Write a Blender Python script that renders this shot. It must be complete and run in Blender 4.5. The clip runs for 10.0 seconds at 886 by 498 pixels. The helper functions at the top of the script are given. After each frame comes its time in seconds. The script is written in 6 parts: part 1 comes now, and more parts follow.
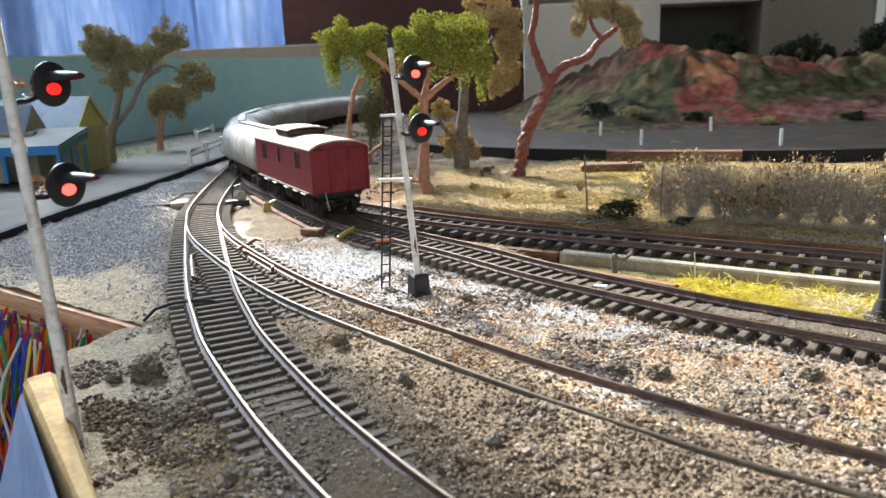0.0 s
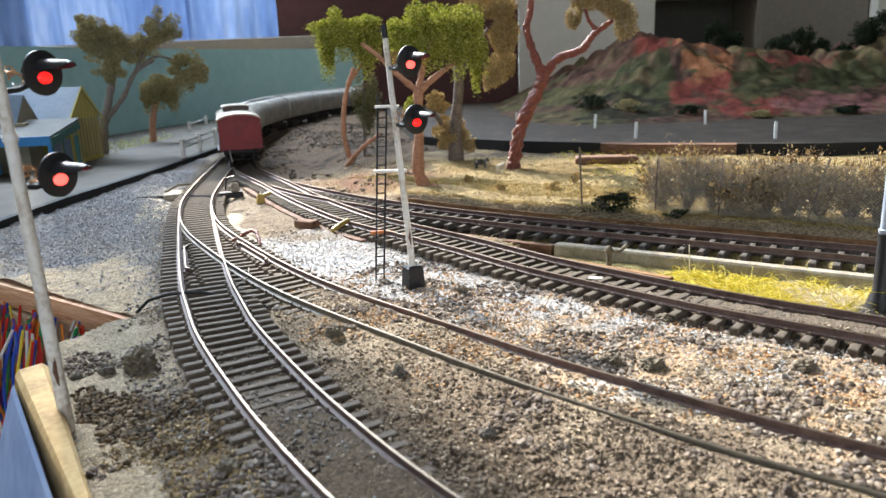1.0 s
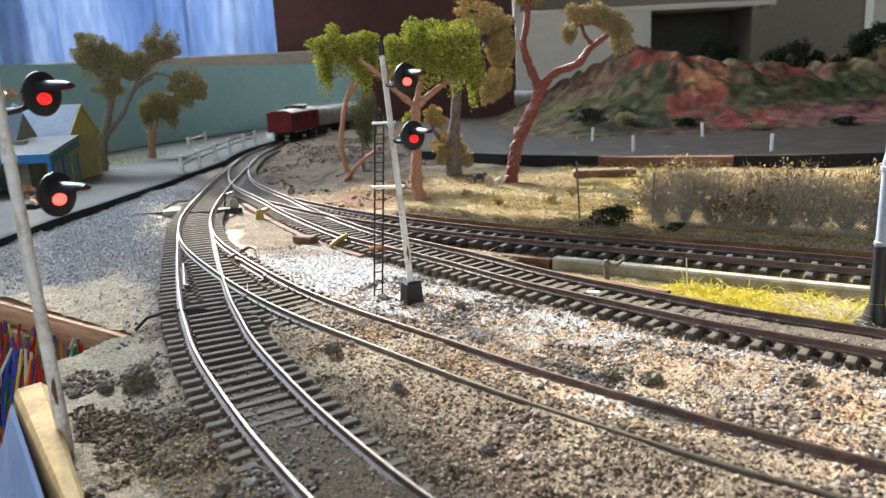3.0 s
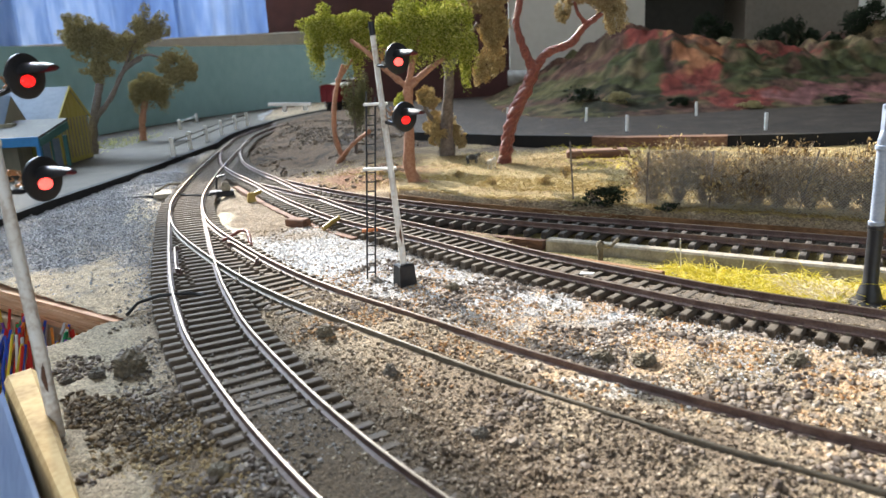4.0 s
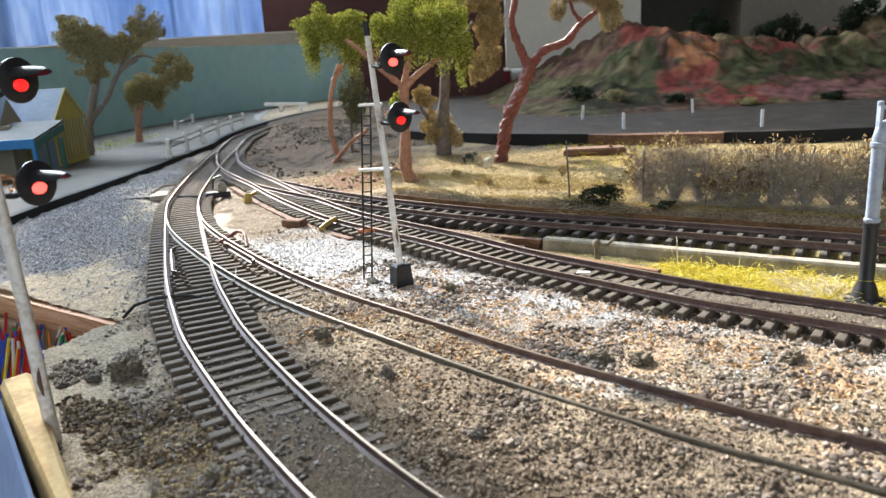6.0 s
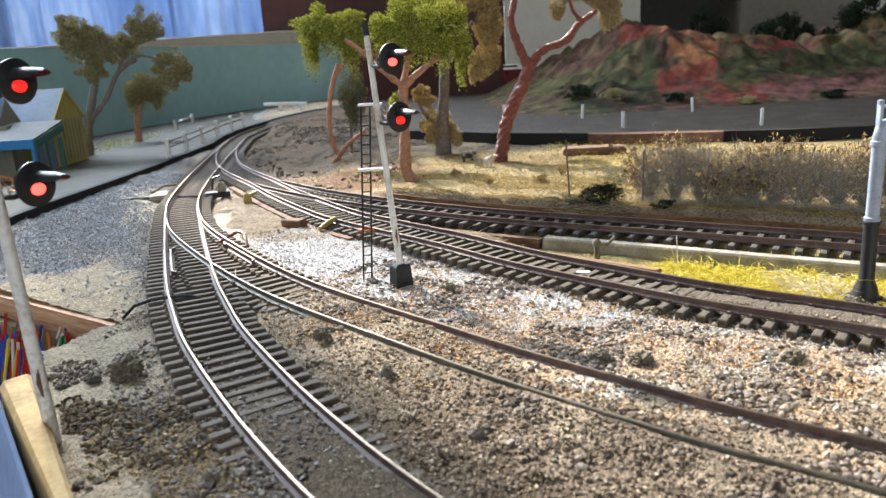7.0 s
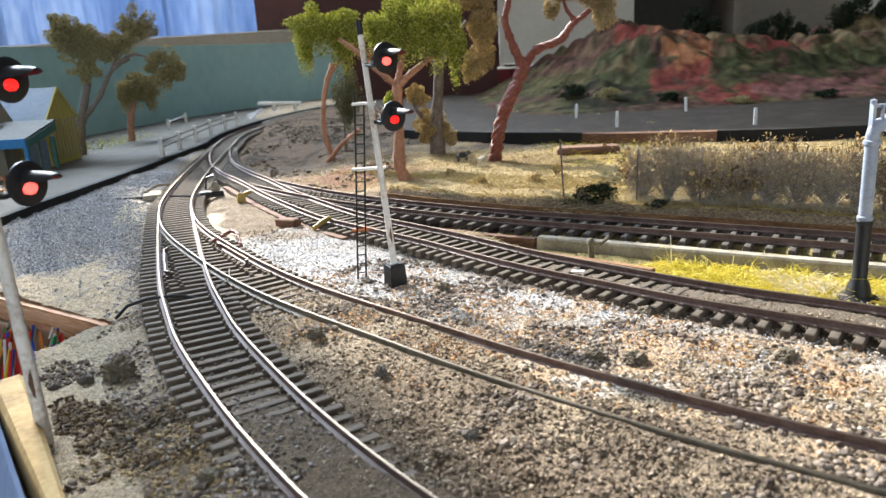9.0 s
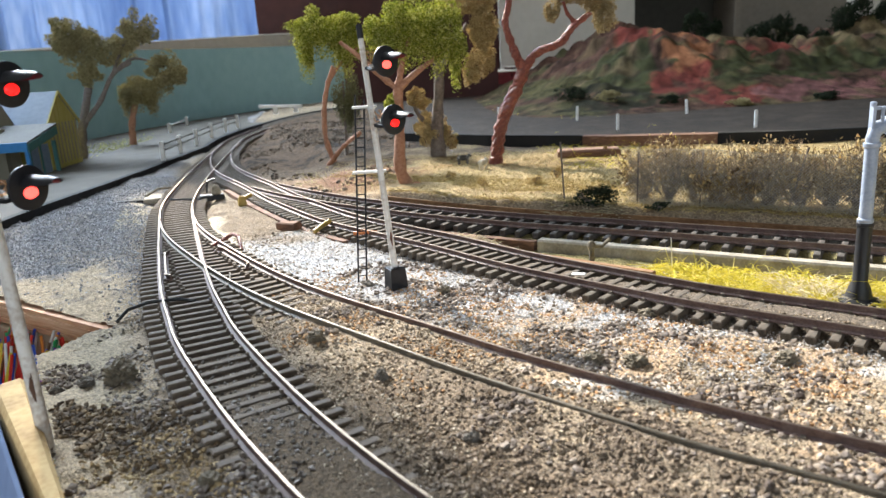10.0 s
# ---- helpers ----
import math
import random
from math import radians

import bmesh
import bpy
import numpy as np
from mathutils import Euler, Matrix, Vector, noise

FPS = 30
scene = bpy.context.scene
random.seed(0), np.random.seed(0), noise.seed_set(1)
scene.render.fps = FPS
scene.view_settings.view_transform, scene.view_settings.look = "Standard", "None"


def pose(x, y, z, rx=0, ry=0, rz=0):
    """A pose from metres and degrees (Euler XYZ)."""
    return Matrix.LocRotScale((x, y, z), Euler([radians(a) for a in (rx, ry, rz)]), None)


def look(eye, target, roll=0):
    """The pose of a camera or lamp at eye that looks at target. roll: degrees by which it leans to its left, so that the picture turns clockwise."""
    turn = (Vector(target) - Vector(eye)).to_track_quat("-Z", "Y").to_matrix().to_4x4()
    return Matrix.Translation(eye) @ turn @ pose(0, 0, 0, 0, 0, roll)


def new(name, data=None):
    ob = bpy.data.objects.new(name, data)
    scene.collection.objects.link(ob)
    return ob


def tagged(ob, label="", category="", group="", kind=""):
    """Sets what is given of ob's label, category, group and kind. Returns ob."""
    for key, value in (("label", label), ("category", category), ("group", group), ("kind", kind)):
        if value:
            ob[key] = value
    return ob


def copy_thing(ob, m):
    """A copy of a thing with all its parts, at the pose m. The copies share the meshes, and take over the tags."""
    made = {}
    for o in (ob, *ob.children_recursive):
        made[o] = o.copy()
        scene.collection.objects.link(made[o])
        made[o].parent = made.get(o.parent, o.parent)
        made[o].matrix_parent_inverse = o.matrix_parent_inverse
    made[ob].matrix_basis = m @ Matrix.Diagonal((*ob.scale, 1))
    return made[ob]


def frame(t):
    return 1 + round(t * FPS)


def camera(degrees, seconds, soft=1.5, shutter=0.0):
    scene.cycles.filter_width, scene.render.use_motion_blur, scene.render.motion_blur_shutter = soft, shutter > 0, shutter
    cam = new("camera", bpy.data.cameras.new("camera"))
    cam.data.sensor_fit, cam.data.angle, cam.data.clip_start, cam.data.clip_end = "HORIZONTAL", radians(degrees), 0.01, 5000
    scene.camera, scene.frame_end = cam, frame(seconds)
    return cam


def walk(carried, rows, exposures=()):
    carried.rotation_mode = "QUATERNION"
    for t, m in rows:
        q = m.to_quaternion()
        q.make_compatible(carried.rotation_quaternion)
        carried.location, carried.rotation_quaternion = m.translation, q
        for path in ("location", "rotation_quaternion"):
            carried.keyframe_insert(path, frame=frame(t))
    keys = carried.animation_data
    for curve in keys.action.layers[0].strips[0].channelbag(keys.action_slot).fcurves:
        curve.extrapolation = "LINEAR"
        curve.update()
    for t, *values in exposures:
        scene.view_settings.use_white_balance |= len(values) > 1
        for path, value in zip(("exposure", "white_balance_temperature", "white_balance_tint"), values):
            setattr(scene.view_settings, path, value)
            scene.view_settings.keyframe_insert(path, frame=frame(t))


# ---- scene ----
# camera and its path
cam = camera(62, 10.0, soft=1.5)
cam.data.dof.use_dof, cam.data.dof.focus_distance, cam.data.dof.aperture_fstop = True, 0.27, 34.0
PATH = [
    (0, -0.00108, -0.00127, 0.07475, 76.304, 2.41, 0.173),
    (0.5, -0.0012, -0.001, 0.07427, 75.957, 2.233, -0.02),
    (1, -0.00133, -0.00066, 0.07422, 75.745, 2.177, -0.249),
    (1.5, -0.00113, -0.00061, 0.07432, 75.872, 2.222, -0.289),
    (2, -0.00163, -0.00125, 0.0736, 76.484, 2.117, -0.297),
    (2.5, -0.00079, -0.00171, 0.07519, 76.997, 2.544, -0.273),
    (2.7, -0.00079, -0.00171, 0.07519, 76.997, 2.544, -0.273),
    (3.8, -0.0002, 0.00024, 0.07515, 75.337, 2.855, -0.902),
    (4, -0.0002, 0.00024, 0.07515, 75.257, 2.855, -0.902),
    (4.5, -0, 0, 0.0755, 75.378, 3.097, -0.807),
    (5, 8e-05, 0.00044, 0.0754, 75.336, 3.18, -0.952),
    (5.5, 0.00043, 0.00046, 0.07568, 75.196, 3.232, -1.155),
    (5.7, 0.00043, 0.00046, 0.07568, 75.136, 3.232, -1.155),
    (6.8, 0.00048, 0.0008, 0.07591, 75.066, 3.382, -1.206),
    (7, 0.00048, 0.0008, 0.07591, 75.036, 3.382, -1.206),
    (7.5, 0.00048, 0.00076, 0.07585, 75.035, 3.398, -1.275),
    (8, 0.00049, 0.00105, 0.07581, 74.916, 3.362, -1.461),
    (8.5, 0.00059, 0.00108, 0.07563, 74.918, 3.336, -1.627),
    (9, 0.00049, 0.00107, 0.07582, 74.973, 3.313, -1.645),
    (9.5, 0.00079, 0.0006, 0.07587, 75.242, 3.372, -1.536),
    (10, 0.00078, 0.00097, 0.07597, 75.183, 3.445, -1.578),
]
walk(cam, [(t, pose(x, y, z, rx, ry, rz)) for t, x, y, z, rx, ry, rz in PATH], exposures=[(0.0, 1.18, 6480, 10), (10.0, 1.18, 6480, 10)])

# daylight: sky and low sun from behind the back windows
SUN_AZ, SUN_EL = radians(-30), radians(34)      # from +Y towards -X, above the horizon
world = bpy.data.worlds.new("sky")
scene.world = world
world.use_nodes = True
wn = world.node_tree
sky = wn.nodes.new("ShaderNodeTexSky")
sky.sky_type, sky.sun_disc, sky.sun_elevation, sky.sun_rotation = "NISHITA", False, SUN_EL, SUN_AZ
wn.links.new(sky.outputs[0], wn.nodes["Background"].inputs[0])
wn.nodes["Background"].inputs[1].default_value = 0.12
to_sun = Vector((math.sin(SUN_AZ) * math.cos(SUN_EL), math.cos(SUN_AZ) * math.cos(SUN_EL), math.sin(SUN_EL)))
sun = new("sun", bpy.data.lights.new("sun", "SUN"))
sun.data.energy, sun.data.angle, sun.data.color = 5.0, radians(0.6), (1.0, 0.90, 0.76)
sun.matrix_world = look(to_sun * 4, (0, 0, 0))


def area_lamp(name, eye, target, w, h, energy, color):
    lamp = new(name, bpy.data.lights.new(name, "AREA"))
    lamp.data.shape, lamp.data.size, lamp.data.size_y = "RECTANGLE", w, h
    lamp.data.energy, lamp.data.color = energy, color
    lamp.matrix_world = look(eye, target)
    return lamp


# skylight through the back window, and an added fill lamp behind the camera
area_lamp("back_window_light", (-0.90, 1.63, 1.11), (-0.35, 0.2, 0.0), 1.3, 0.6, 56, (0.72, 0.85, 1.0))
area_lamp("front_fill_light", (0.3, -2.45, 0.45), (0.2, 1.0, 0.1), 2.4, 1.8, 9, (0.95, 0.97, 1.0))

# ---- mesh building ----
UP = Vector((0, 0, 1))


class Mesh:
    """Collects vertices and faces for one mesh."""

    def __init__(self):
        self.v, self.f = [], []

    def add(self, verts, faces):
        n = len(self.v)
        self.v += [tuple(p) for p in verts]
        self.f += [tuple(i + n for i in f) for f in faces]
        return self

    def box(self, c, s, m=None, taper=1.0, bevel=0.0):
        x, y, z = s[0] / 2, s[1] / 2, s[2] / 2
        b = min(bevel, x * 0.9, y * 0.9, z * 0.9)
        vs = []
        rings = [(-z, 1, b), (-z + b, 1, 0), (z - b, taper, 0), (z, taper, b)] if b > 0 else [(-z, 1, 0), (z, taper, 0)]
        for zz, k, inset in rings:
            for sx, sy in ((-1, -1), (1, -1), (1, 1), (-1, 1)):
                vs.append(Vector((sx * (x * k - inset), sy * (y * k - inset), zz)))
        m = m or Matrix.Identity(4)
        vs = [Vector(c) + m.to_3x3() @ p for p in vs]
        n = len(rings)
        fs = [(3, 2, 1, 0), tuple(4 * (n - 1) + i for i in range(4))]
        for r in range(n - 1):
            fs += [(4 * r + i, 4 * r + (i + 1) % 4, 4 * r + 4 + (i + 1) % 4, 4 * r + 4 + i) for i in range(4)]
        return self.add(vs, fs)

    def tube(self, pts, r, seg=8, caps=True):
        pts = [Vector(p) for p in pts]
        rs = r if isinstance(r, (list, tuple)) else [r] * len(pts)
        vs, fs = [], []
        prev = None
        for i, p in enumerate(pts):
            d = (pts[min(i + 1, len(pts) - 1)] - pts[max(i - 1, 0)]).normalized()
            if prev is None:
                a = d.orthogonal().normalized()
            else:
                a = (prev - d * prev.dot(d)).normalized()
            prev = a
            b = d.cross(a)
            vs += [p + (a * math.cos(2 * math.pi * k / seg) + b * math.sin(2 * math.pi * k / seg)) * rs[i] for k in range(seg)]
        for i in range(len(pts) - 1):
            fs += [(i * seg + k, i * seg + (k + 1) % seg, (i + 1) * seg + (k + 1) % seg, (i + 1) * seg + k) for k in range(seg)]
        if caps:
            fs += [tuple(range(seg))[::-1], tuple((len(pts) - 1) * seg + k for k in range(seg))]
        return self.add(vs, fs)

    def sweep(self, profile, path, closed=True, caps=True):
        """profile: (across, up) pairs; path: points in plan with z; the profile stays upright."""
        pts = [Vector(p) for p in path]
        n, vs, fs = len(profile), [], []
        for i, p in enumerate(pts):
            d = pts[min(i + 1, len(pts) - 1)] - pts[max(i - 1, 0)]
            side = Vector((d.y, -d.x, 0)).normalized()
            vs += [p + side * a + UP * u for a, u in profile]
        m = n if closed else n - 1
        for i in range(len(pts) - 1):
            fs += [(i * n + k, (i + 1) * n + k, (i + 1) * n + (k + 1) % n, i * n + (k + 1) % n) for k in range(m)]
        if caps and closed:
            fs += [tuple(range(n)), tuple((len(pts) - 1) * n + k for k in range(n))[::-1]]
        return self.add(vs, fs)

    def lathe(self, prof, c=(0, 0, 0), seg=16, m=None):
        """prof: (radius, height) pairs round the z axis of m at c."""
        m = (m or Matrix.Identity(4)).to_3x3()
        vs, fs, n = [], [], len(prof)
        for r, h in prof:
            vs += [Vector(c) + m @ Vector((r * math.cos(2 * math.pi * k / seg), r * math.sin(2 * math.pi * k / seg), h)) for k in range(seg)]
        for i in range(n - 1):
            fs += [(i * seg + k, i * seg + (k + 1) % seg, (i + 1) * seg + (k + 1) % seg, (i + 1) * seg + k) for k in range(seg)]
        fs += [tuple(range(seg))[::-1], tuple((n - 1) * seg + k for k in range(seg))]
        return self.add(vs, fs)

    def data(self, name, material, smooth=0.0):
        me = bpy.data.meshes.new(name)
        me.from_pydata(self.v, [], self.f)
        if material:
            me.materials.append(material)
        if smooth:
            me.polygons.foreach_set("use_smooth", [True] * len(me.polygons))
            me.set_sharp_from_angle(angle=radians(smooth))
        me.update()
        return me


def part(name, mesh, material, parent=None, label="", smooth=0.0):
    """One mesh object, under a thing or a part where parent is given."""
    ob = new(name, mesh.data(name, material, smooth) if isinstance(mesh, Mesh) else mesh)
    if parent:
        ob.parent = parent
    return tagged(ob, label)


def thing(name, label, category, group="", kind="", m=None):
    ob = new(name)
    ob.empty_display_size = 0.01
    if m:
        ob.matrix_basis = m
    return tagged(ob, label, category, group, kind)


def curve_through(points, step):
    """An even polyline along a smooth curve through a few plan points."""
    P = [Vector((x, y, 0)) for x, y in points]
    P = [2 * P[0] - P[1]] + P + [2 * P[-1] - P[-2]]
    fine = []
    for a, b, c, d in zip(P, P[1:], P[2:], P[3:]):
        for k in range(24):
            t = k / 24
            fine.append(0.5 * (2 * b + (c - a) * t + (2 * a - 5 * b + 4 * c - d) * t * t + (3 * b - a - 3 * c + d) * t ** 3))
    fine.append(P[-2])
    for _ in range(30):        # ease the bends
        fine = [fine[0]] + [(a + 2 * b + c) / 4 for a, b, c in zip(fine, fine[1:], fine[2:])] + [fine[-1]]
    out, need = [fine[0].copy()], step
    for a, b in zip(fine, fine[1:]):
        L = (b - a).length
        while need <= L:
            out.append(a + (b - a) * (need / L))
            need += step
        need -= L
    return out


def offset(path, d):
    out = []
    for i, p in enumerate(path):
        t = path[min(i + 1, len(path) - 1)] - path[max(i - 1, 0)]
        out.append(p + Vector((t.y, -t.x, 0)).normalized() * d)
    return out


# ---- materials ----
def surface(name, stops, scale=400.0, rough=0.85, metal=0.0, bump=0.3, fine=6.0, spec=0.35, stretch=None, height=0.0006):
    """A surface whose colour wanders between the stops over a coarse and a fine noise, with relief."""
    m = bpy.data.materials.new(name)
    m.use_nodes = True
    nt = m.node_tree
    N, L = nt.nodes, nt.links
    bsdf = N["Principled BSDF"]
    co = N.new("ShaderNodeTexCoord")
    src = co.outputs["Object"]
    if stretch:
        mp = N.new("ShaderNodeMapping")
        mp.inputs["Scale"].default_value = stretch
        L.new(src, mp.inputs[0])
        src = mp.outputs[0]
    n1, n2 = N.new("ShaderNodeTexNoise"), N.new("ShaderNodeTexNoise")
    for n, s, det in ((n1, scale, 6.0), (n2, scale * fine, 3.0)):
        n.inputs["Scale"].default_value, n.inputs["Detail"].default_value = s, det
        L.new(src, n.inputs["Vector"])
    mix = N.new("ShaderNodeMath")
    mix.operation = "MULTIPLY_ADD"
    L.new(n2.outputs["Fac"], mix.inputs[0])
    mix.inputs[1].default_value = 0.4
    half = N.new("ShaderNodeMath")
    half.operation = "MULTIPLY"
    L.new(n1.outputs["Fac"], half.inputs[0])
    half.inputs[1].default_value = 0.6
    L.new(half.outputs[0], mix.inputs[2])
    ramp = N.new("ShaderNodeValToRGB")
    el = ramp.color_ramp.elements
    while len(el) < len(stops):
        el.new(0.5)
    for i, c in enumerate(stops):
        el[i].position = 0.33 + 0.34 * i / max(1, len(stops) - 1)
        el[i].color = (*c, 1)
    L.new(mix.outputs[0], ramp.inputs[0])
    L.new(ramp.outputs[0], bsdf.inputs["Base Color"])
    bsdf.inputs["Metallic"].default_value = metal
    bsdf.inputs["Specular IOR Level"].default_value = spec
    rr = N.new("ShaderNodeMapRange")
    rr.inputs["To Min"].default_value, rr.inputs["To Max"].default_value = max(0.02, rough - 0.15), min(1.0, rough + 0.15)
    L.new(n1.outputs["Fac"], rr.inputs[0])
    L.new(rr.outputs[0], bsdf.inputs["Roughness"])
    if bump:
        bp = N.new("ShaderNodeBump")
        bp.inputs["Strength"].default_value, bp.inputs["Distance"].default_value = bump, height
        L.new(mix.outputs[0], bp.inputs["Height"])
        L.new(bp.outputs[0], bsdf.inputs["Normal"])
    return m


def grains(name, stops, rough=0.9):
    """Loose bits, each of its own colour."""
    m = bpy.data.materials.new(name)
    m.use_nodes = True
    N, L = m.node_tree.nodes, m.node_tree.links
    geo, ramp = N.new("ShaderNodeNewGeometry"), N.new("ShaderNodeValToRGB")
    el = ramp.color_ramp.elements
    while len(el) < len(stops):
        el.new(0.5)
    for i, c in enumerate(stops):
        el[i].position, el[i].color = i / (len(stops) - 1), (*c, 1)
    L.new(geo.outputs["Random Per Island"], ramp.inputs[0])
    L.new(ramp.outputs[0], N["Principled BSDF"].inputs["Base Color"])
    N["Principled BSDF"].inputs["Roughness"].default_value = rough
    N["Principled BSDF"].inputs["Specular IOR Level"].default_value = 0.25
    return m


def leafy(name, stops):
    """Thin foliage that lets some light through."""
    m = grains(name, stops, 0.8)
    N, L = m.node_tree.nodes, m.node_tree.links
    tr, mx = N.new("ShaderNodeBsdfTranslucent"), N.new("ShaderNodeMixShader")
    ramp = next(n for n in N if n.bl_idname == "ShaderNodeValToRGB")
    L.new(ramp.outputs[0], tr.inputs[0])
    mx.inputs[0].default_value = 0.45
    L.new(N["Principled BSDF"].outputs[0], mx.inputs[1])
    L.new(tr.outputs[0], mx.inputs[2])
    L.new(mx.outputs[0], N["Material Output"].inputs[0])
    return m


def glow(name, color, strength):
    m = surface(name, [color, color], bump=0, rough=0.3)
    b = m.node_tree.nodes["Principled BSDF"]
    b.inputs["Emission Color"].default_value, b.inputs["Emission Strength"].default_value = (*color, 1), strength
    return m


def rail_material(name, top, gloss, web=((0.075, 0.046, 0.042), (0.13, 0.085, 0.075), (0.185, 0.13, 0.115))):
    """Rolled rail: rusty web and foot, a running surface worn bright."""
    m = surface(name, web, 250, 0.6, 0.0, 0.3)
    N, L = m.node_tree.nodes, m.node_tree.links
    base = N["Principled BSDF"]
    steel = N.new("ShaderNodeBsdfPrincipled")
    steel.inputs["Base Color"].default_value = (*top, 1)
    steel.inputs["Metallic"].default_value, steel.inputs["Roughness"].default_value = 1.0, gloss
    geo, sep, gt = N.new("ShaderNodeNewGeometry"), N.new("ShaderNodeSeparateXYZ"), N.new("ShaderNodeMath")
    gt.operation = "GREATER_THAN"
    gt.inputs[1].default_value = -0.00011
    L.new(geo.outputs["Position"], sep.inputs[0])
    L.new(sep.outputs["Z"], gt.inputs[0])
    mx = N.new("ShaderNodeMixShader")
    L.new(gt.outputs[0], mx.inputs[0])
    L.new(base.outputs[0], mx.inputs[1])
    L.new(steel.outputs[0], mx.inputs[2])
    L.new(mx.outputs[0], N["Material Output"].inputs[0])
    return m


def ground_material():
    """Scenic ground: the scattered cover's colour from the mesh, broken up by grain."""
    m = surface("scenic_ground", [(0.55, 0.55, 0.55), (0.85, 0.85, 0.85), (1.15, 1.12, 1.05)], 700, 0.95, 0, 0.8, 5.0, 0.15)
    N, L = m.node_tree.nodes, m.node_tree.links
    at, mul = N.new("ShaderNodeAttribute"), N.new("ShaderNodeMix")
    at.attribute_name = "cover"
    mul.data_type, mul.blend_type = "RGBA", "MULTIPLY"
    mul.inputs["Factor"].default_value = 1.0
    ramp = next(n for n in N if n.bl_idname == "ShaderNodeValToRGB")
    L.new(at.outputs["Color"], mul.inputs["A"])
    L.new(ramp.outputs[0], mul.inputs["B"])
    # single grains: a cell pattern that varies tone and relief
    co, cell, tone = N.new("ShaderNodeTexCoord"), N.new("ShaderNodeTexVoronoi"), N.new("ShaderNodeMapRange")
    cell.inputs["Scale"].default_value = 2100
    L.new(co.outputs["Object"], cell.inputs["Vector"])
    sep = N.new("ShaderNodeSeparateColor")
    L.new(cell.outputs["Color"], sep.inputs[0])
    L.new(sep.outputs[0], tone.inputs[0])
    tone.inputs["To Min"].default_value, tone.inputs["To Max"].default_value = 0.55, 1.40
    grain = N.new("ShaderNodeMix")
    grain.data_type, grain.blend_type = "RGBA", "MULTIPLY"
    grain.inputs["Factor"].default_value = 1.0
    L.new(mul.outputs["Result"], grain.inputs["A"])
    L.new(tone.outputs[0], grain.inputs["B"])
    L.new(grain.outputs["Result"], N["Principled BSDF"].inputs["Base Color"])
    old, bp = next(n for n in N if n.bl_idname == "ShaderNodeBump"), N.new("ShaderNodeBump")
    bp.invert = True
    bp.inputs["Strength"].default_value, bp.inputs["Distance"].default_value = 0.9, 0.0005
    L.new(cell.outputs["Distance"], bp.inputs["Height"])
    L.new(old.outputs[0], bp.inputs["Normal"])
    L.new(bp.outputs[0], N["Principled BSDF"].inputs["Normal"])
    return m


M_RAIL = rail_material("rail_steel", (0.25, 0.195, 0.14), 0.46)
M_RAIL_DULL = rail_material("dull_green_rail_steel", (0.22, 0.195, 0.155), 0.45, [(0.085, 0.075, 0.06), (0.14, 0.125, 0.10), (0.19, 0.17, 0.14)])
M_RAIL_RUSTY = rail_material("rusty_rail_steel", (0.32, 0.26, 0.21), 0.42)
M_TIE = surface("dark_sleeper", [(0.055, 0.043, 0.033), (0.115, 0.09, 0.068), (0.20, 0.16, 0.12)], 300, 0.85, stretch=(0.3, 2, 1))
M_TIE_PALE = surface("dusty_sleeper", [(0.045, 0.036, 0.028), (0.095, 0.078, 0.06), (0.17, 0.14, 0.108)], 300, 0.9, stretch=(0.3, 2, 1))
M_TIE_BLACK = surface("sooty_sleeper", [(0.028, 0.025, 0.022), (0.07, 0.061, 0.053), (0.16, 0.142, 0.125)], 300, 0.9, stretch=(0.3, 2, 1))
M_GROUND = ground_material()
M_WHITE = surface("white_paint", [(0.62, 0.60, 0.56), (0.78, 0.77, 0.74), (0.84, 0.83, 0.82)], 250, 0.55, bump=0.15)
M_WHITE_DIRTY = surface("weathered_white_paint", [(0.45, 0.36, 0.28), (0.74, 0.71, 0.66), (0.82, 0.80, 0.77)], 130, 0.6, bump=0.2)
M_BLACK = surface("black_paint", [(0.012, 0.012, 0.014), (0.025, 0.026, 0.03)], 500, 0.45, bump=0.1)
M_BLACK_MATT = surface("black_card", [(0.012, 0.012, 0.013), (0.022, 0.021, 0.02)], 200, 0.9)
M_LENS = glow("red_lens", (1.0, 0.014, 0.012), 0.9)
M_LENS_HOT = glow("bright_lens", (1.0, 0.07, 0.055), 1.7)
M_COPPER = surface("copper_wire", [(0.35, 0.17, 0.07), (0.62, 0.36, 0.18)], 900, 0.35, 0.8, 0.1)
M_STEEL = surface("bare_wire", [(0.35, 0.35, 0.35), (0.6, 0.6, 0.6)], 900, 0.3, 0.9, 0.1)
M_PIPE = surface("grey_blue_paint", [(0.22, 0.26, 0.34), (0.30, 0.35, 0.44), (0.38, 0.42, 0.50)], 200, 0.4, bump=0.15)
M_RED = surface("carriage_red", [(0.13, 0.010, 0.014), (0.18, 0.015, 0.021), (0.22, 0.025, 0.030)], 150, 0.5, bump=0.1)
M_RED_DARK = surface("dark_glazing", [(0.03, 0.01, 0.012), (0.05, 0.02, 0.02)], 150, 0.2, bump=0)
M_ROOF = surface("cream_roof", [(0.30, 0.255, 0.20), (0.43, 0.375, 0.30), (0.52, 0.47, 0.39)], 120, 0.7, bump=0.15)
M_WAGON = surface("grey_wagon", [(0.20, 0.195, 0.18), (0.34, 0.33, 0.30), (0.45, 0.43, 0.39)], 70, 0.55, bump=0.1)
M_BOGIE = surface("sooty_underframe", [(0.012, 0.011, 0.011), (0.03, 0.026, 0.024)], 300, 0.7)
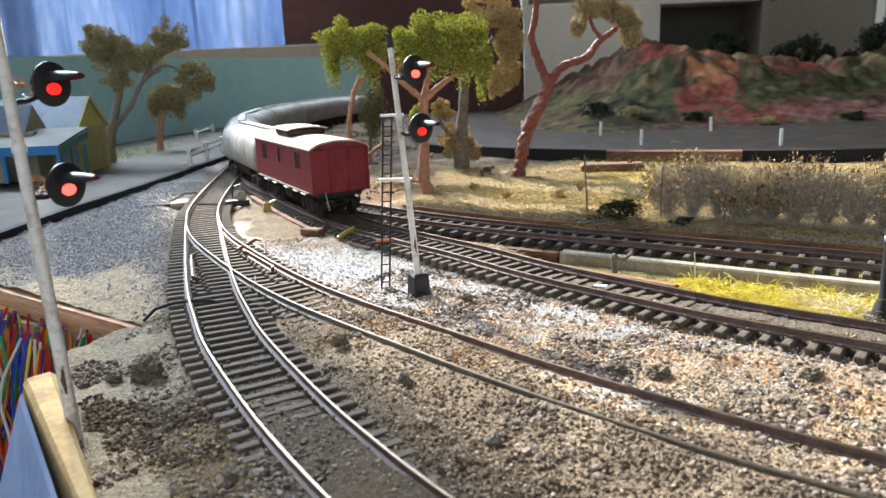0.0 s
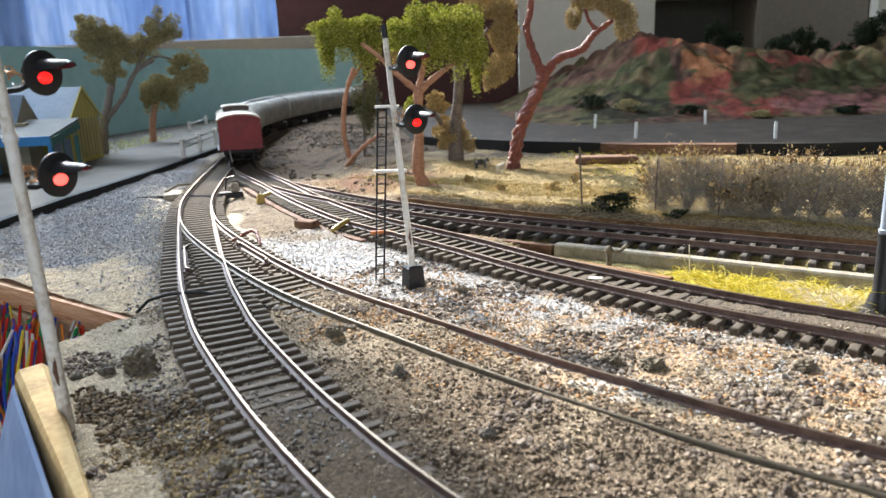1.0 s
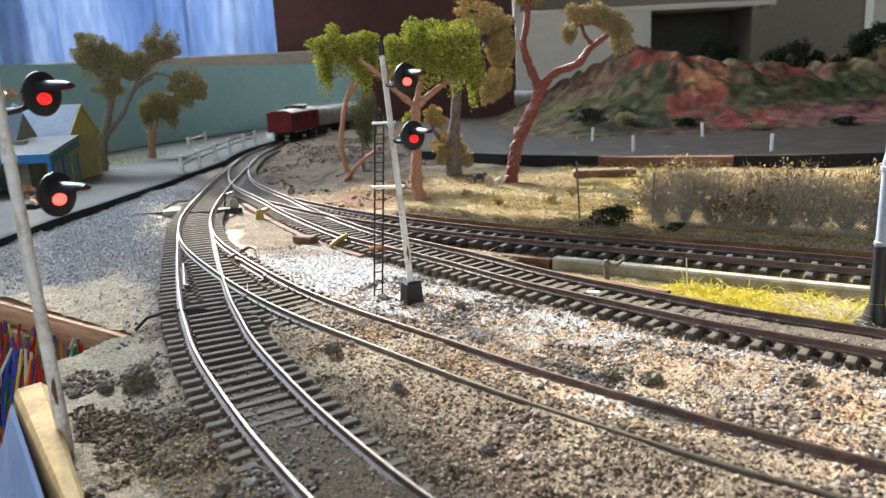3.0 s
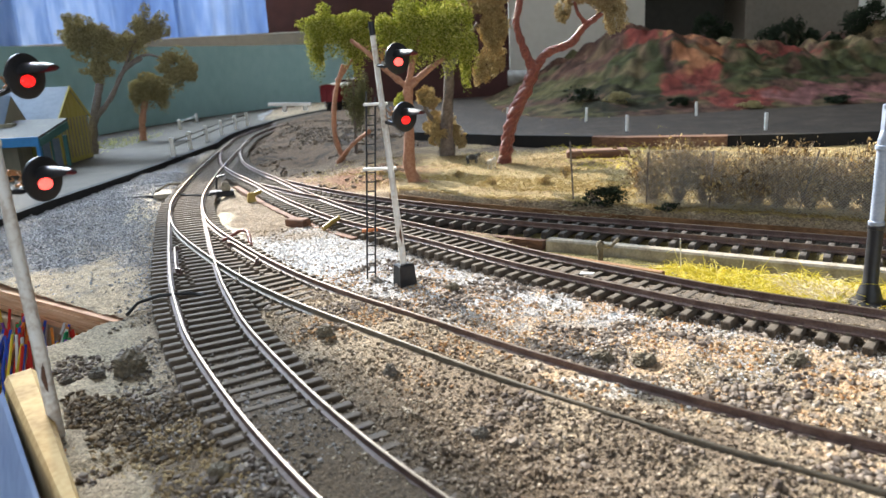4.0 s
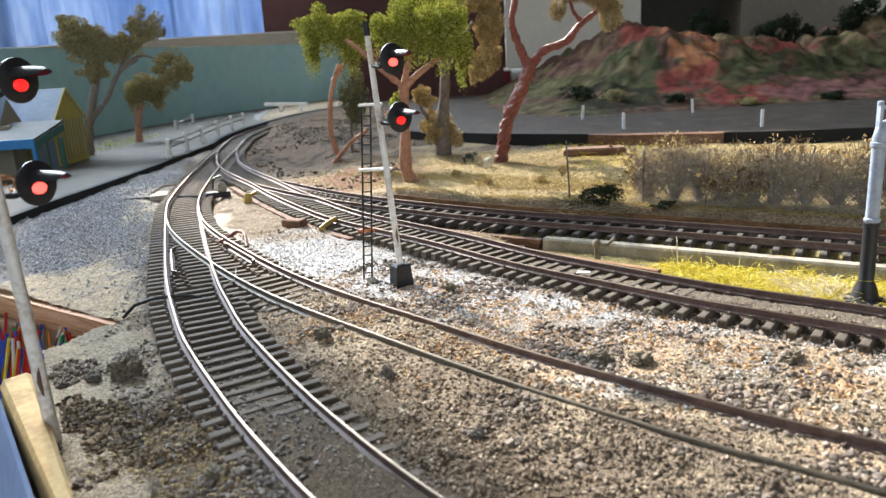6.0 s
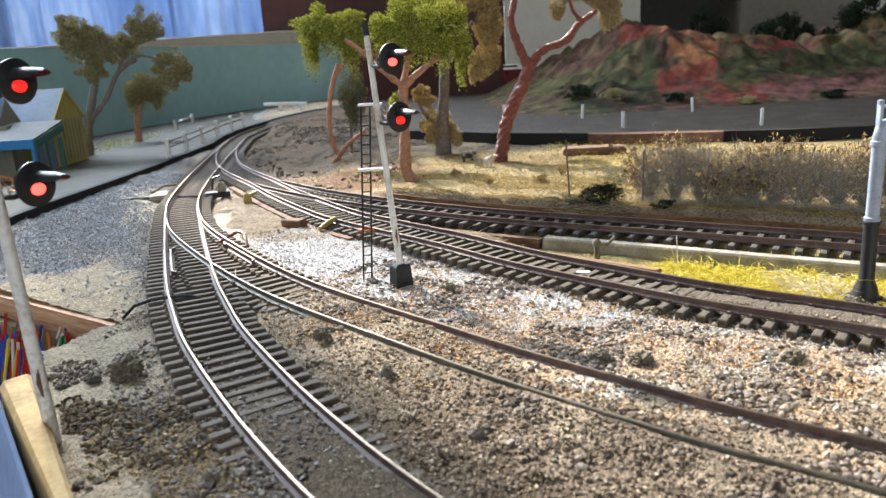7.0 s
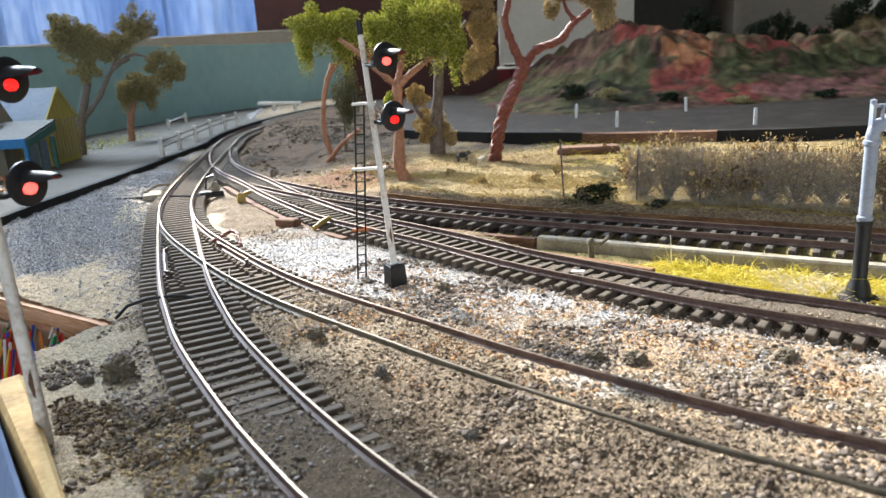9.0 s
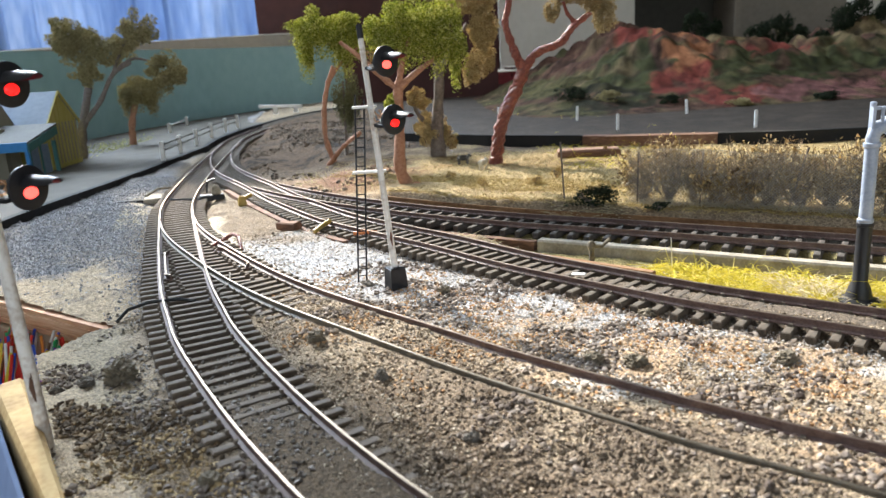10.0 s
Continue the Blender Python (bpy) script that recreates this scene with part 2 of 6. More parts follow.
M_PLATFORM = surface("grey_platform", [(0.042, 0.037, 0.028), (0.072, 0.064, 0.050), (0.115, 0.104, 0.084)], 45, 0.9, fine=25)
M_TEAL = surface("teal_board", [(0.28, 0.46, 0.47), (0.33, 0.53, 0.54), (0.38, 0.58, 0.58)], 5, 0.8, fine=12, bump=0.05)
M_MAROON = surface("maroon_board", [(0.05, 0.018, 0.016), (0.085, 0.03, 0.026)], 6, 0.75, fine=10, bump=0.05)
M_WALL = surface("plaster_wall", [(0.17, 0.145, 0.115), (0.23, 0.20, 0.16)], 4, 0.9, fine=30, bump=0.05)
M_CEIL = surface("ceiling_paint", [(0.6, 0.58, 0.55), (0.7, 0.68, 0.65)], 4, 0.9, fine=30, bump=0.05)
M_FLOOR = surface("concrete_floor", [(0.16, 0.15, 0.14), (0.26, 0.245, 0.23)], 5, 0.85, fine=20, bump=0.05)
M_CREAM = surface("cream_cabinet", [(0.52, 0.49, 0.42), (0.60, 0.57, 0.50)], 6, 0.6, fine=15, bump=0.03)
M_PLY_TOP = surface("bare_plywood", [(0.40, 0.29, 0.18), (0.52, 0.40, 0.27), (0.62, 0.50, 0.35)], 40, 0.75, stretch=(1, 0.15, 1), bump=0.1)
M_PLY_EDGE = surface("plywood_edge", [(0.40, 0.19, 0.10), (0.60, 0.35, 0.20), (0.74, 0.50, 0.33)], 120, 0.8, stretch=(0.2, 0.2, 3.0), bump=0.3)
M_TIMBER = surface("orange_timber", [(0.11, 0.055, 0.026), (0.23, 0.125, 0.06), (0.37, 0.21, 0.10)], 140, 0.85, stretch=(0.3, 1, 2), bump=0.7)
M_TIMBER_RED = surface("red_brown_timber", [(0.08, 0.042, 0.028), (0.16, 0.085, 0.055), (0.26, 0.16, 0.11)], 90, 0.85, stretch=(0.2, 1, 2))
M_CONCRETE = surface("pale_ledge", [(0.19, 0.165, 0.13), (0.30, 0.27, 0.215), (0.42, 0.38, 0.31)], 160, 0.9)
M_BLUE_PLANK = surface("blue_painted_wood", [(0.17, 0.24, 0.42), (0.23, 0.31, 0.50), (0.30, 0.38, 0.56)], 40, 0.6, stretch=(1, 0.3, 1), bump=0.1)
M_TAN_PLANK = surface("sawn_tan_wood", [(0.36, 0.22, 0.08), (0.52, 0.35, 0.15), (0.62, 0.45, 0.22)], 90, 0.85)
M_BARK_RED = surface("painted_red_bark", [(0.10, 0.022, 0.015), (0.20, 0.048, 0.032), (0.33, 0.11, 0.075)], 520, 0.36, bump=1.0, spec=0.6, height=0.0012)
M_BARK_PINK = surface("pink_bark", [(0.28, 0.12, 0.07), (0.42, 0.21, 0.13), (0.52, 0.29, 0.19)], 520, 0.7, bump=1.0, height=0.0010)
M_BARK_GREY = surface("grey_bark", [(0.09, 0.073, 0.062), (0.17, 0.14, 0.12), (0.27, 0.23, 0.20)], 520, 0.8, bump=1.0, height=0.0010)

# ---- plan: track centre lines, in metres ----
LINE_A = curve_through([(0.020, 0.076), (0.005, 0.093), (-0.0135, 0.1165), (-0.029, 0.139), (-0.045, 0.165), (-0.067, 0.205), (-0.079, 0.232), (-0.091, 0.261), (-0.110, 0.314), (-0.1375, 0.395), (-0.151, 0.440), (-0.164, 0.505), (-0.176, 0.578), (-0.191, 0.681), (-0.203, 0.775)], 0.002)
LINE_B = curve_through([(-0.1375, 0.395), (-0.126, 0.366), (-0.1105, 0.336), (-0.085, 0.294), (-0.067, 0.267), (-0.052, 0.247), (-0.035, 0.227), (-0.011, 0.201), (0.017, 0.171), (0.052, 0.138), (0.076, 0.1185), (0.116, 0.086)], 0.002)
LINE_C = curve_through([(0.185, 0.130), (0.150, 0.159), (0.119, 0.186), (0.086, 0.213), (0.063, 0.236), (0.033, 0.268), (0.0055, 0.304), (-0.020, 0.334), (-0.046, 0.366), (-0.069, 0.404), (-0.092, 0.446), (-0.116, 0.495), (-0.143, 0.546), (-0.163, 0.592), (-0.178, 0.640), (-0.193, 0.700), (-0.204, 0.770), (-0.209, 0.830), (-0.208, 0.890), (-0.202, 0.960), (-0.190, 1.040), (-0.170, 1.124), (-0.138, 1.205), (-0.088, 1.290), (-0.010, 1.370), (0.140, 1.425), (0.5, 1.45), (1.0, 1.45), (1.9, 1.45)], 0.002)
LINE_D = curve_through([(0.240, 0.213), (0.190, 0.243), (0.133, 0.279), (0.081, 0.313), (0.041, 0.338), (0.0035, 0.366), (-0.026, 0.391), (-0.055, 0.419), (-0.083, 0.451), (-0.116, 0.495)], 0.002)
GAUGE = 0.0172


def near(path, x, y):
    return min(math.hypot(p.x - x, p.y - y) for p in path)


AP, BP, CP, DP = (np.array([(p.x, p.y) for p in L]) for L in (LINE_A, LINE_B, LINE_C, LINE_D))


def away(path, X, Y):
    """Distance of many plan points from a line, and the signed side (plus: to its right along it)."""
    best, side = np.full(X.shape, 9.0), np.zeros(X.shape)
    q = path[::4]
    for (ax, ay), (bx, by) in zip(q, q[1:]):
        dx, dy = bx - ax, by - ay
        t = np.clip(((X - ax) * dx + (Y - ay) * dy) / (dx * dx + dy * dy), 0, 1)
        d = np.hypot(X - ax - t * dx, Y - ay - t * dy)
        s = (X - ax) * dy - (Y - ay) * dx
        m = d < best
        best[m], side[m] = d[m], np.sign(s[m])
    return best, side


def bumps(X, Y, scale, seed):
    """Smooth value noise in the plan, -1 to 1."""
    rng = np.random.default_rng(seed)
    g = rng.uniform(-1, 1, (256, 256))
    u, v = X / scale + 50.37, Y / scale + 50.11
    i, j = np.floor(u).astype(int), np.floor(v).astype(int)
    a, b = u - i, v - j
    a, b = a * a * (3 - 2 * a), b * b * (3 - 2 * b)
    G = lambda p, q: g[p % 256, q % 256]
    return (G(i, j) * (1 - a) + G(i + 1, j) * a) * (1 - b) + (G(i, j + 1) * (1 - a) + G(i + 1, j + 1) * a) * b


def step(x, lo, hi):
    t = np.clip((x - lo) / (hi - lo), 0, 1)
    return t * t * (3 - 2 * t)


def ground_height(X, Y):
    # side: plus on the outer side of A, on the near sides of C and D
    (dA, sA), (dB, sB), (dC, sC), (dD, sD) = (away(q, X, Y) for q in (AP, BP, CP, DP))
    sA, sC, sD = -sA, -sC, -sD
    z = np.full(X.shape, -0.0046)
    # sand banked up over the sleepers of the branch line and the near end of the main one
    z += 0.0013 * (1 - step(dB, 0.011, 0.022)) * step(X, -0.062, -0.030) + 0.0011 * (1 - step(dB, 0.013, 0.026)) * step(X, -0.012, 0.03) * (sB > 0) * step(dB, 0.0, 0.008)
    z += 0.0010 * (1 - step(dA, 0.006, 0.012)) * (1 - step(Y, 0.175, 0.235))
    z += 0.0019 * (1 - step(dA, 0.010, 0.030)) * (1 - step(Y, 0.125, 0.185))
    between = (sA < 0) & (Y < 0.30)
    z += 0.0012 * between * step(dA, 0.012, 0.02) * (1 - step(Y, 0.2, 0.29))
    z -= 0.0015 * (1 - step(dC, 0.017, 0.024)) * step(X, -0.06, 0.0)
    z -= 0.0022 * (1 - step(np.minimum(dA, dC), 0.017, 0.024)) * step(Y, 0.40, 0.46)
    z += 0.0021 * (1 - step(dC, 0.0065, 0.0085)) * step(X, -0.02, 0.05)
    z -= 0.0016 * (1 - step(dD, 0.018, 0.022))
    z -= 0.0012 * (1 - step(dA, 0.016, 0.019)) * step(Y, 0.19, 0.23)
    # ballast heap under the signal
    z += 0.0012 * np.exp(-(((X - 0.0) / 0.05) ** 2 + ((Y - 0.245) / 0.035) ** 2))
    # sunk strip between the middle and the far line
    strip = step(dC, 0.017, 0.020) * (sC < 0) * step(X, 0.02, 0.04) * step(dD, 0.017, 0.019) * (sD > 0)
    z -= 0.0045 * strip
    # the field beyond the far line lies a little higher
    z += 0.0072 * step(dD, 0.021, 0.024) * (sD < 0) * step(X + 0.35 * Y, 0.10, 0.14)
    # yard on the outer side of the main line is lower
    z -= 0.0012 * step(dA, 0.015, 0.022) * (sA > 0)
    z += 0.0030 * step(-X, 0.17, 0.225) * (sA > 0) * step(Y, 0.33, 0.36)
    rough = 0.00055 * bumps(X, Y, 0.0035, 1) + 0.00055 * bumps(X, Y, 0.011, 2) + 0.0007 * bumps(X, Y, 0.04, 3)
    rough += 0.0006 * np.maximum(0, bumps(X, Y, 0.006, 4) - 0.3) * (Y < 0.3)
    in_track = (np.minimum(np.minimum(dA, dC), np.minimum(dB, dD)) < 0.016)
    z += np.where(in_track, rough * 0.45, rough)
    z += np.where(Y > 0.42, 0.0012 * bumps(X, Y, 0.03, 9), 0) * (np.minimum(dA, dC) > 0.025)
    return z


def cover_colour(X, Y):
    """What is strewn on the ground, by kind of cover."""
    # side: plus on the outer side of A, on the near sides of C and D
    (dA, sA), (dB, sB), (dC, sC), (dD, sD) = (away(q, X, Y) for q in (AP, BP, CP, DP))
    sA, sC, sD = -sA, -sC, -sD
    n1, n2, n3 = bumps(X, Y, 0.02, 11), bumps(X, Y, 0.006, 12), bumps(X, Y, 0.05, 13)
    col = np.empty(X.shape + (3,))
    col[:] = (0.335, 0.268, 0.19)                                       # sand

    def lay(w, c):
        w = np.clip(w, 0, 1)[..., None]
        col[:] = col * (1 - w) + np.array(c) * w
    lay(0.85 * step(n1 + 0.7 * n2, -0.05, 0.5), (0.235, 0.182, 0.128))       # earth
    lay(0.6 * step(n3 + 0.4 * n2, 0.1, 0.5) * (1 - step(X, 0.0, 0.05)), (0.42, 0.325, 0.22))         # ochre
    lay(0.7 * (sB > 0) * step(X, -0.03, 0.02) * step(n1 + 0.5 * n2, -0.5, 0.0), (0.20, 0.155, 0.115))         # brown soil
    lay((sA > 0) * step(dA, 0.014, 0.03) * (0.75 + 0.3 * n1) * step(Y, 0.24, 0.29), (0.27, 0.27, 0.285))   # grey gravel yard
    bare = (sA > 0) * step(-X - 0.30 * (Y - 0.25), 0.100, 0.120) * (1 - step(Y + 0.012 * n1 * 2, 0.300, 0.325))
    lay(bare * step(Y, 0.236, 0.242) * (0.9 - 0.5 * step(n2, 0.2, 0.6)), (0.55, 0.43, 0.29))               # bare board
    lay((sA > 0) * step(dA, 0.016, 0.026) * (1 - step(Y, 0.232, 0.24)) * (0.55 + 0.4 * n1), (0.40, 0.345, 0.25))   # glued plaster
    lay((sA > 0) * (1 - step(Y, 0.13, 0.17)) * step(n1, -0.3, 0.3), (0.38, 0.26, 0.12))                   # tan soil at the front
    lay((dA < 0.016) * (0.8 + 0.2 * n1) * (Y < 0.42), (0.17, 0.138, 0.105))   # grimy fill between the rails
    # black shade in the sleeper gaps, put into the ground colour
    lay((dA < 0.0165) * step(Y, 0.20, 0.25) * 0.9, (0.06, 0.05, 0.04))
    lay((dA < 0.03) * (1 - step(Y, 0.14, 0.19)) * 0.85, (0.125, 0.09, 0.058))
    # cream ground round the points, its sunlit brightness put into the colour
    lay((dA < 0.034) * step(Y, 0.385, 0.41) * (1 - step(Y, 0.49, 0.53)) * step(n1 + 0.6 * n2, -0.35, 0.1), (0.50, 0.43, 0.32))
    white = (sB < 0) * step(dB, 0.008, 0.016) * (sC > 0) * step(dC, 0.004, 0.01) * step(Y + 0.25 * X, 0.195, 0.235) * (1 - step(Y + 0.02 * n1, 0.325, 0.365))
    lay((sB < 0) * (sC > 0) * (dC > 0.004) * step(Y, 0.31, 0.35) * (1 - step(Y, 0.45, 0.50)) * (0.8 + 0.3 * n2), (0.25, 0.195, 0.14))
    # sun glare along the branch line, painted as a cream strip
    lay((sB < 0) * (sC > 0) * step(dB, 0.010, 0.013) * (1 - step(dB + 0.008 * n1, 0.019, 0.026)) * step(Y, 0.27, 0.31) * (1 - step(Y, 0.43, 0.46)), (0.62, 0.54, 0.41))
    lay(white * (0.85 + 0.3 * n1), (0.56, 0.57, 0.59))                  # white ballast
    lay(white * step(n2 + n3, 0.1, 0.7) * (1 - step(Y, 0.20, 0.27)), (0.50, 0.32, 0.17))
    lay((sB < 0) * (sC > 0) * step(X, 0.01, 0.03) * (1 - step(Y, 0.225, 0.25)) * step(bumps(X, Y, 0.014, 14) + 0.5 * n2, -0.15, 0.35) * 0.85, (0.49, 0.35, 0.225))
    lay((sB < 0) * (sC > 0) * step(X, 0.01, 0.03) * (1 - step(Y, 0.215, 0.235)) * step(bumps(X, Y, 0.018, 15) + 0.8 * n2, 0.35, 0.8) * 0.75, (0.58, 0.55, 0.51))
    lay((np.minimum(dA, dC) < 0.018) * step(Y, 0.46, 0.52) * 0.9, (0.05, 0.042, 0.034))
    lay((dC < 0.018) * 0.85 * (1 - 0.9 * step(Y, 0.46, 0.52)), (0.125, 0.105, 0.085))
    lay((dC < 0.0078) * step(X, -0.02, 0.05) * 0.8, (0.19, 0.155, 0.12))
    lay((dD < 0.021) * 0.95, (0.065, 0.058, 0.05))
    field = (sD < 0) * step(dD, 0.022, 0.03) * step(X + 0.03 * n1, -0.075, -0.02) * (1 - step(Y + 0.05 * n1, 0.54, 0.63))
    lay(field * (0.85 + 0.15 * n1), (0.37, 0.28, 0.125))                  # dry field
    lay(field * 0.7 * step(n3 + 0.3 * n2, 0.15, 0.5), (0.27, 0.19, 0.09))
    rear = step(Y, 0.50, 0.60) * (sC < 0) * (1 - field)
    lay(rear * 0.95, (0.13, 0.085, 0.052))
    lay(np.exp(-(((X + 0.045) / 0.045) ** 2 + ((Y - 0.50) / 0.05) ** 2)) * 1.3 * step(n2 + n1, -0.6, 0.1) * (sC < 0) * (dC > 0.02), (0.20, 0.105, 0.062))
    lay(rear * step(n1 + n2, 0.2, 0.7) * 0.8, (0.045, 0.036, 0.028))
    strip = step(dC, 0.016, 0.018) * (sC < 0) * step(X, 0.02, 0.04) * (sD > 0) * (Y < 0.33)
    lay(strip * 0.8, (0.36, 0.30, 0.12))
    return np.clip(col, 0.02, 0.9)


def sheet(name, X, Y, Z, material, keep=None, colour=True):
    """A grid of ground as one mesh; keep: a mask of the points that exist."""
    h, w = X.shape
    idx = np.arange(h * w).reshape(h, w)
    quads = np.stack([idx[:-1, :-1], idx[:-1, 1:], idx[1:, 1:], idx[1:, :-1]], -1).reshape(-1, 4)
    if keep is not None:
        quads = quads[keep.reshape(-1)[quads].all(1)]
        used = np.unique(quads)
        remap = np.zeros(h * w, int)
        remap[used] = np.arange(len(used))
        quads = remap[quads]
    else:
        used = np.arange(h * w)
    co = np.stack([X, Y, Z], -1).reshape(-1, 3)[used]
    me = bpy.data.meshes.new(name)
    me.from_pydata(co.tolist(), [], quads.tolist())
    me.materials.append(material)
    me.polygons.foreach_set("use_smooth", [True] * len(me.polygons))
    if colour:
        a = me.color_attributes.new("cover", "FLOAT_COLOR", "POINT")
        c = np.ones((len(used), 4))
        c[:, :3] = cover_colour(X, Y).reshape(-1, 3)[used]
        a.data.foreach_set("color", c.reshape(-1))
    me.update()
    return new(name, me)


def on_board(X, Y):
    """True where the baseboard has a top: not in the open bay where the wires hang."""
    edge = np.interp(Y, [0.0, 0.10, 0.155, 0.214, 0.2345, 0.236], [-0.045, -0.06, -0.0905, -0.124, -0.115, -0.108])
    return (X > edge) | (Y > 0.2365 + np.clip(-0.108 - X, 0, 1) * 0.70)


xs = np.concatenate([np.arange(-0.26, 0.26, 0.0011), np.arange(0.26, 0.9, 0.012)])
ys = np.concatenate([np.arange(0.03, 0.46, 0.0011), np.arange(0.46, 0.75, 0.004), np.arange(0.75, 1.62, 0.006)])
GX, GY = np.meshgrid(xs, ys)
ground = tagged(sheet("ground", GX, GY, ground_height(GX, GY), M_GROUND, on_board(GX, GY)), "sand, ballast and glued scenic cover on a model railway board", "ground", kind="structure")


def ground_z(x, y):
    return float(ground_height(np.array([x]), np.array([y]))[0])


# ---- track ----
RAIL_PROFILE = [(-0.0011, -0.0025), (0.0011, -0.0025), (0.0011, -0.0021), (0.0003, -0.0017), (0.00028, -0.0009), (0.00042, -0.0007), (0.00042, -0.00016), (0.00030, 0.0), (-0.00030, 0.0), (-0.00042, -0.00016), (-0.00042, -0.0007), (-0.00028, -0.0009), (-0.0003, -0.0017), (-0.0011, -0.0021)]


def sleeper_mesh(name, material):
    """A 30 mm sleeper with four rail chairs."""
    s = Mesh().box((0, 0, -0.0041), (0.031, 0.0026, 0.0031), bevel=0.0003)
    for side in (-1, 1):
        for k in (-1, 1):
            s.box((side * GAUGE / 2 + k * 0.0014, 0, -0.0022), (0.0012, 0.0016, 0.0009), taper=0.6)
    return s.data(name, material)


SLEEPER = sleeper_mesh("sleeper", M_TIE)
SLEEPER_BLACK = sleeper_mesh("sleeper_black", M_TIE_BLACK)
SLEEPER_PALE = sleeper_mesh("sleeper_pale", M_TIE_PALE)


def track(label, path, pitch, data, start=0, stop=None, partner=None, skip=0.0, drop=0.0, steel=None):
    """Rails and sleepers along a centre line. partner: a line that leaves this one, whose sleepers are shared."""
    t = thing("railway_track", label, "track", "model railway tracks")
    p = path[start:stop]
    for side in (-1, 1):
        q = [v + Vector((0, 0, -drop)) for v in offset(p, side * GAUGE / 2)]
        part("rail", Mesh().sweep(RAIL_PROFILE, q[::2]), M_RAIL_DULL if path is LINE_B and side > 0 else steel or M_RAIL, t, smooth=35)
    rng = random.Random(7)
    every = max(1, round(pitch / 0.002))
    for i in range(2, len(p) - 2, every):
        a = p[i]
        d = (p[i + 1] - p[i - 1]).normalized()
        nrm = Vector((d.y, -d.x, 0))
        shift, length = 0.0, 1.0
        if partner is not None:
            best = min(partner, key=lambda q: abs((q - a).dot(d)) + 0.05 * (q - a).length)
            off = (best - a).dot(nrm)
            if skip == 0 and abs(off) < 0.024 and abs((best - a).dot(d)) < 0.004:
                shift, length = off / 2, 1 + abs(off) / 0.030
            if skip and (best - a).length < skip:
                continue
        ob = part("sleeper", data, None, t)
        c = a + nrm * (shift + rng.uniform(-0.0004, 0.0004))
        ob.matrix_basis = Matrix.Translation((c.x, c.y, -0.0001 * rng.random() - drop)) @ pose(0, 0, 0, rng.uniform(-1, 1), 0, math.degrees(math.atan2(nrm.y, nrm.x)) + rng.uniform(-1.5, 1.5)) @ Matrix.Diagonal((length, 1, 1, 1))
    return t


TRACKS = [
    track("main running line with bright worn rails on dark sleepers", LINE_A, 0.0058, SLEEPER, partner=LINE_B),
    track("branch line with rusty rails half buried in sand", LINE_B, 0.0066, SLEEPER_PALE, start=4, partner=LINE_A, skip=0.024, drop=0.00006, steel=M_RAIL_RUSTY),
    track("long curved line with brown rails on dusty dark sleepers", LINE_C, 0.0068, SLEEPER_PALE, partner=LINE_D, drop=0.00003, steel=M_RAIL_RUSTY),
    track("far siding with brown rails on black sleepers", LINE_D, 0.0072, SLEEPER_BLACK, stop=-4, partner=LINE_C, skip=0.024, drop=0.00009, steel=M_RAIL_RUSTY),
]

# ---- boards, edges and the room ----
def prism(outline, z0, z1):
    n = len(outline)
    v = [(x, y, z0) for x, y in outline] + [(x, y, z1) for x, y in outline]
    f = [tuple(range(n))[::-1], tuple(range(n, 2 * n))] + [(i, (i + 1) % n, n + (i + 1) % n, n + i) for i in range(n)]
    return Mesh().add(v, f)


edge_line = [p for p in offset(LINE_C, -0.019) if 0.60 < p.y < 1.30 and p.x < -0.08]
plat = [(-0.2375, 0.25), (-0.2372, 0.393), (-0.236, 0.449), (-0.230, 0.516), (-0.224, 0.60)] + [(p.x, p.y) for p in edge_line[::12] if p.y > 0.74]
last = plat[-1]
part("platform", prism(plat + [(last[0] - 0.05, 1.33), (-0.55, 1.33), (-0.55, 0.25)], -0.012, 0.0012), M_PLATFORM)
tagged(bpy.data.objects["platform"], "wide grey station platform with a worn surface", "platform", kind="structure")
kerb = Mesh().sweep([(-0.0035, -0.010), (0.0012, -0.010), (0.0012, 0.0017), (-0.0035, 0.0017)], [Vector((x, y, 0)) for x, y in plat])
tagged(part("platform_edge", kerb, M_BLACK_MATT), "black edging strip along the grey platform", "edging", kind="structure")

# raw plywood edge at the open bay
ply = thing("plywood_board", "bare laminated plywood board edge over the open bay", "board")
a, b = Vector((-0.108, 0.2362, 0)), Vector((-0.245, 0.2362 + 0.137 * 0.70, 0))
for k, (z0, z1, out) in enumerate(((-0.0084, -0.0068, 0.0), (-0.0104, -0.0085, 0.0006), (-0.0126, -0.0105, 0.0001), (-0.0148, -0.0127, 0.0008))):
    part("ply", Mesh().sweep([(-0.0012 - out, z0), (0.05, z0), (0.05, z1), (-0.0012 - out, z1)], [a, b]), M_PLY_EDGE, ply)
base = tagged(part("baseboard", prism([(-0.104, 0.245), (-0.055, 0.03), (0.9, 0.03), (0.9, 1.62), (-0.56, 1.62), (-0.56, 0.45)], -0.06, -0.016), M_PLY_TOP), "plywood baseboard that carries the model railway", "board", kind="structure")

# blue plank on edge
plank = thing("wooden_plank", "sawn wooden plank on edge with a pale blue face", "plank")
pa, pb = Vector((-0.1125, 0.1815, 0)), Vector((-0.0655, 0.113, 0))
out = Vector(((pb - pa).y, -(pb - pa).x, 0)).normalized()


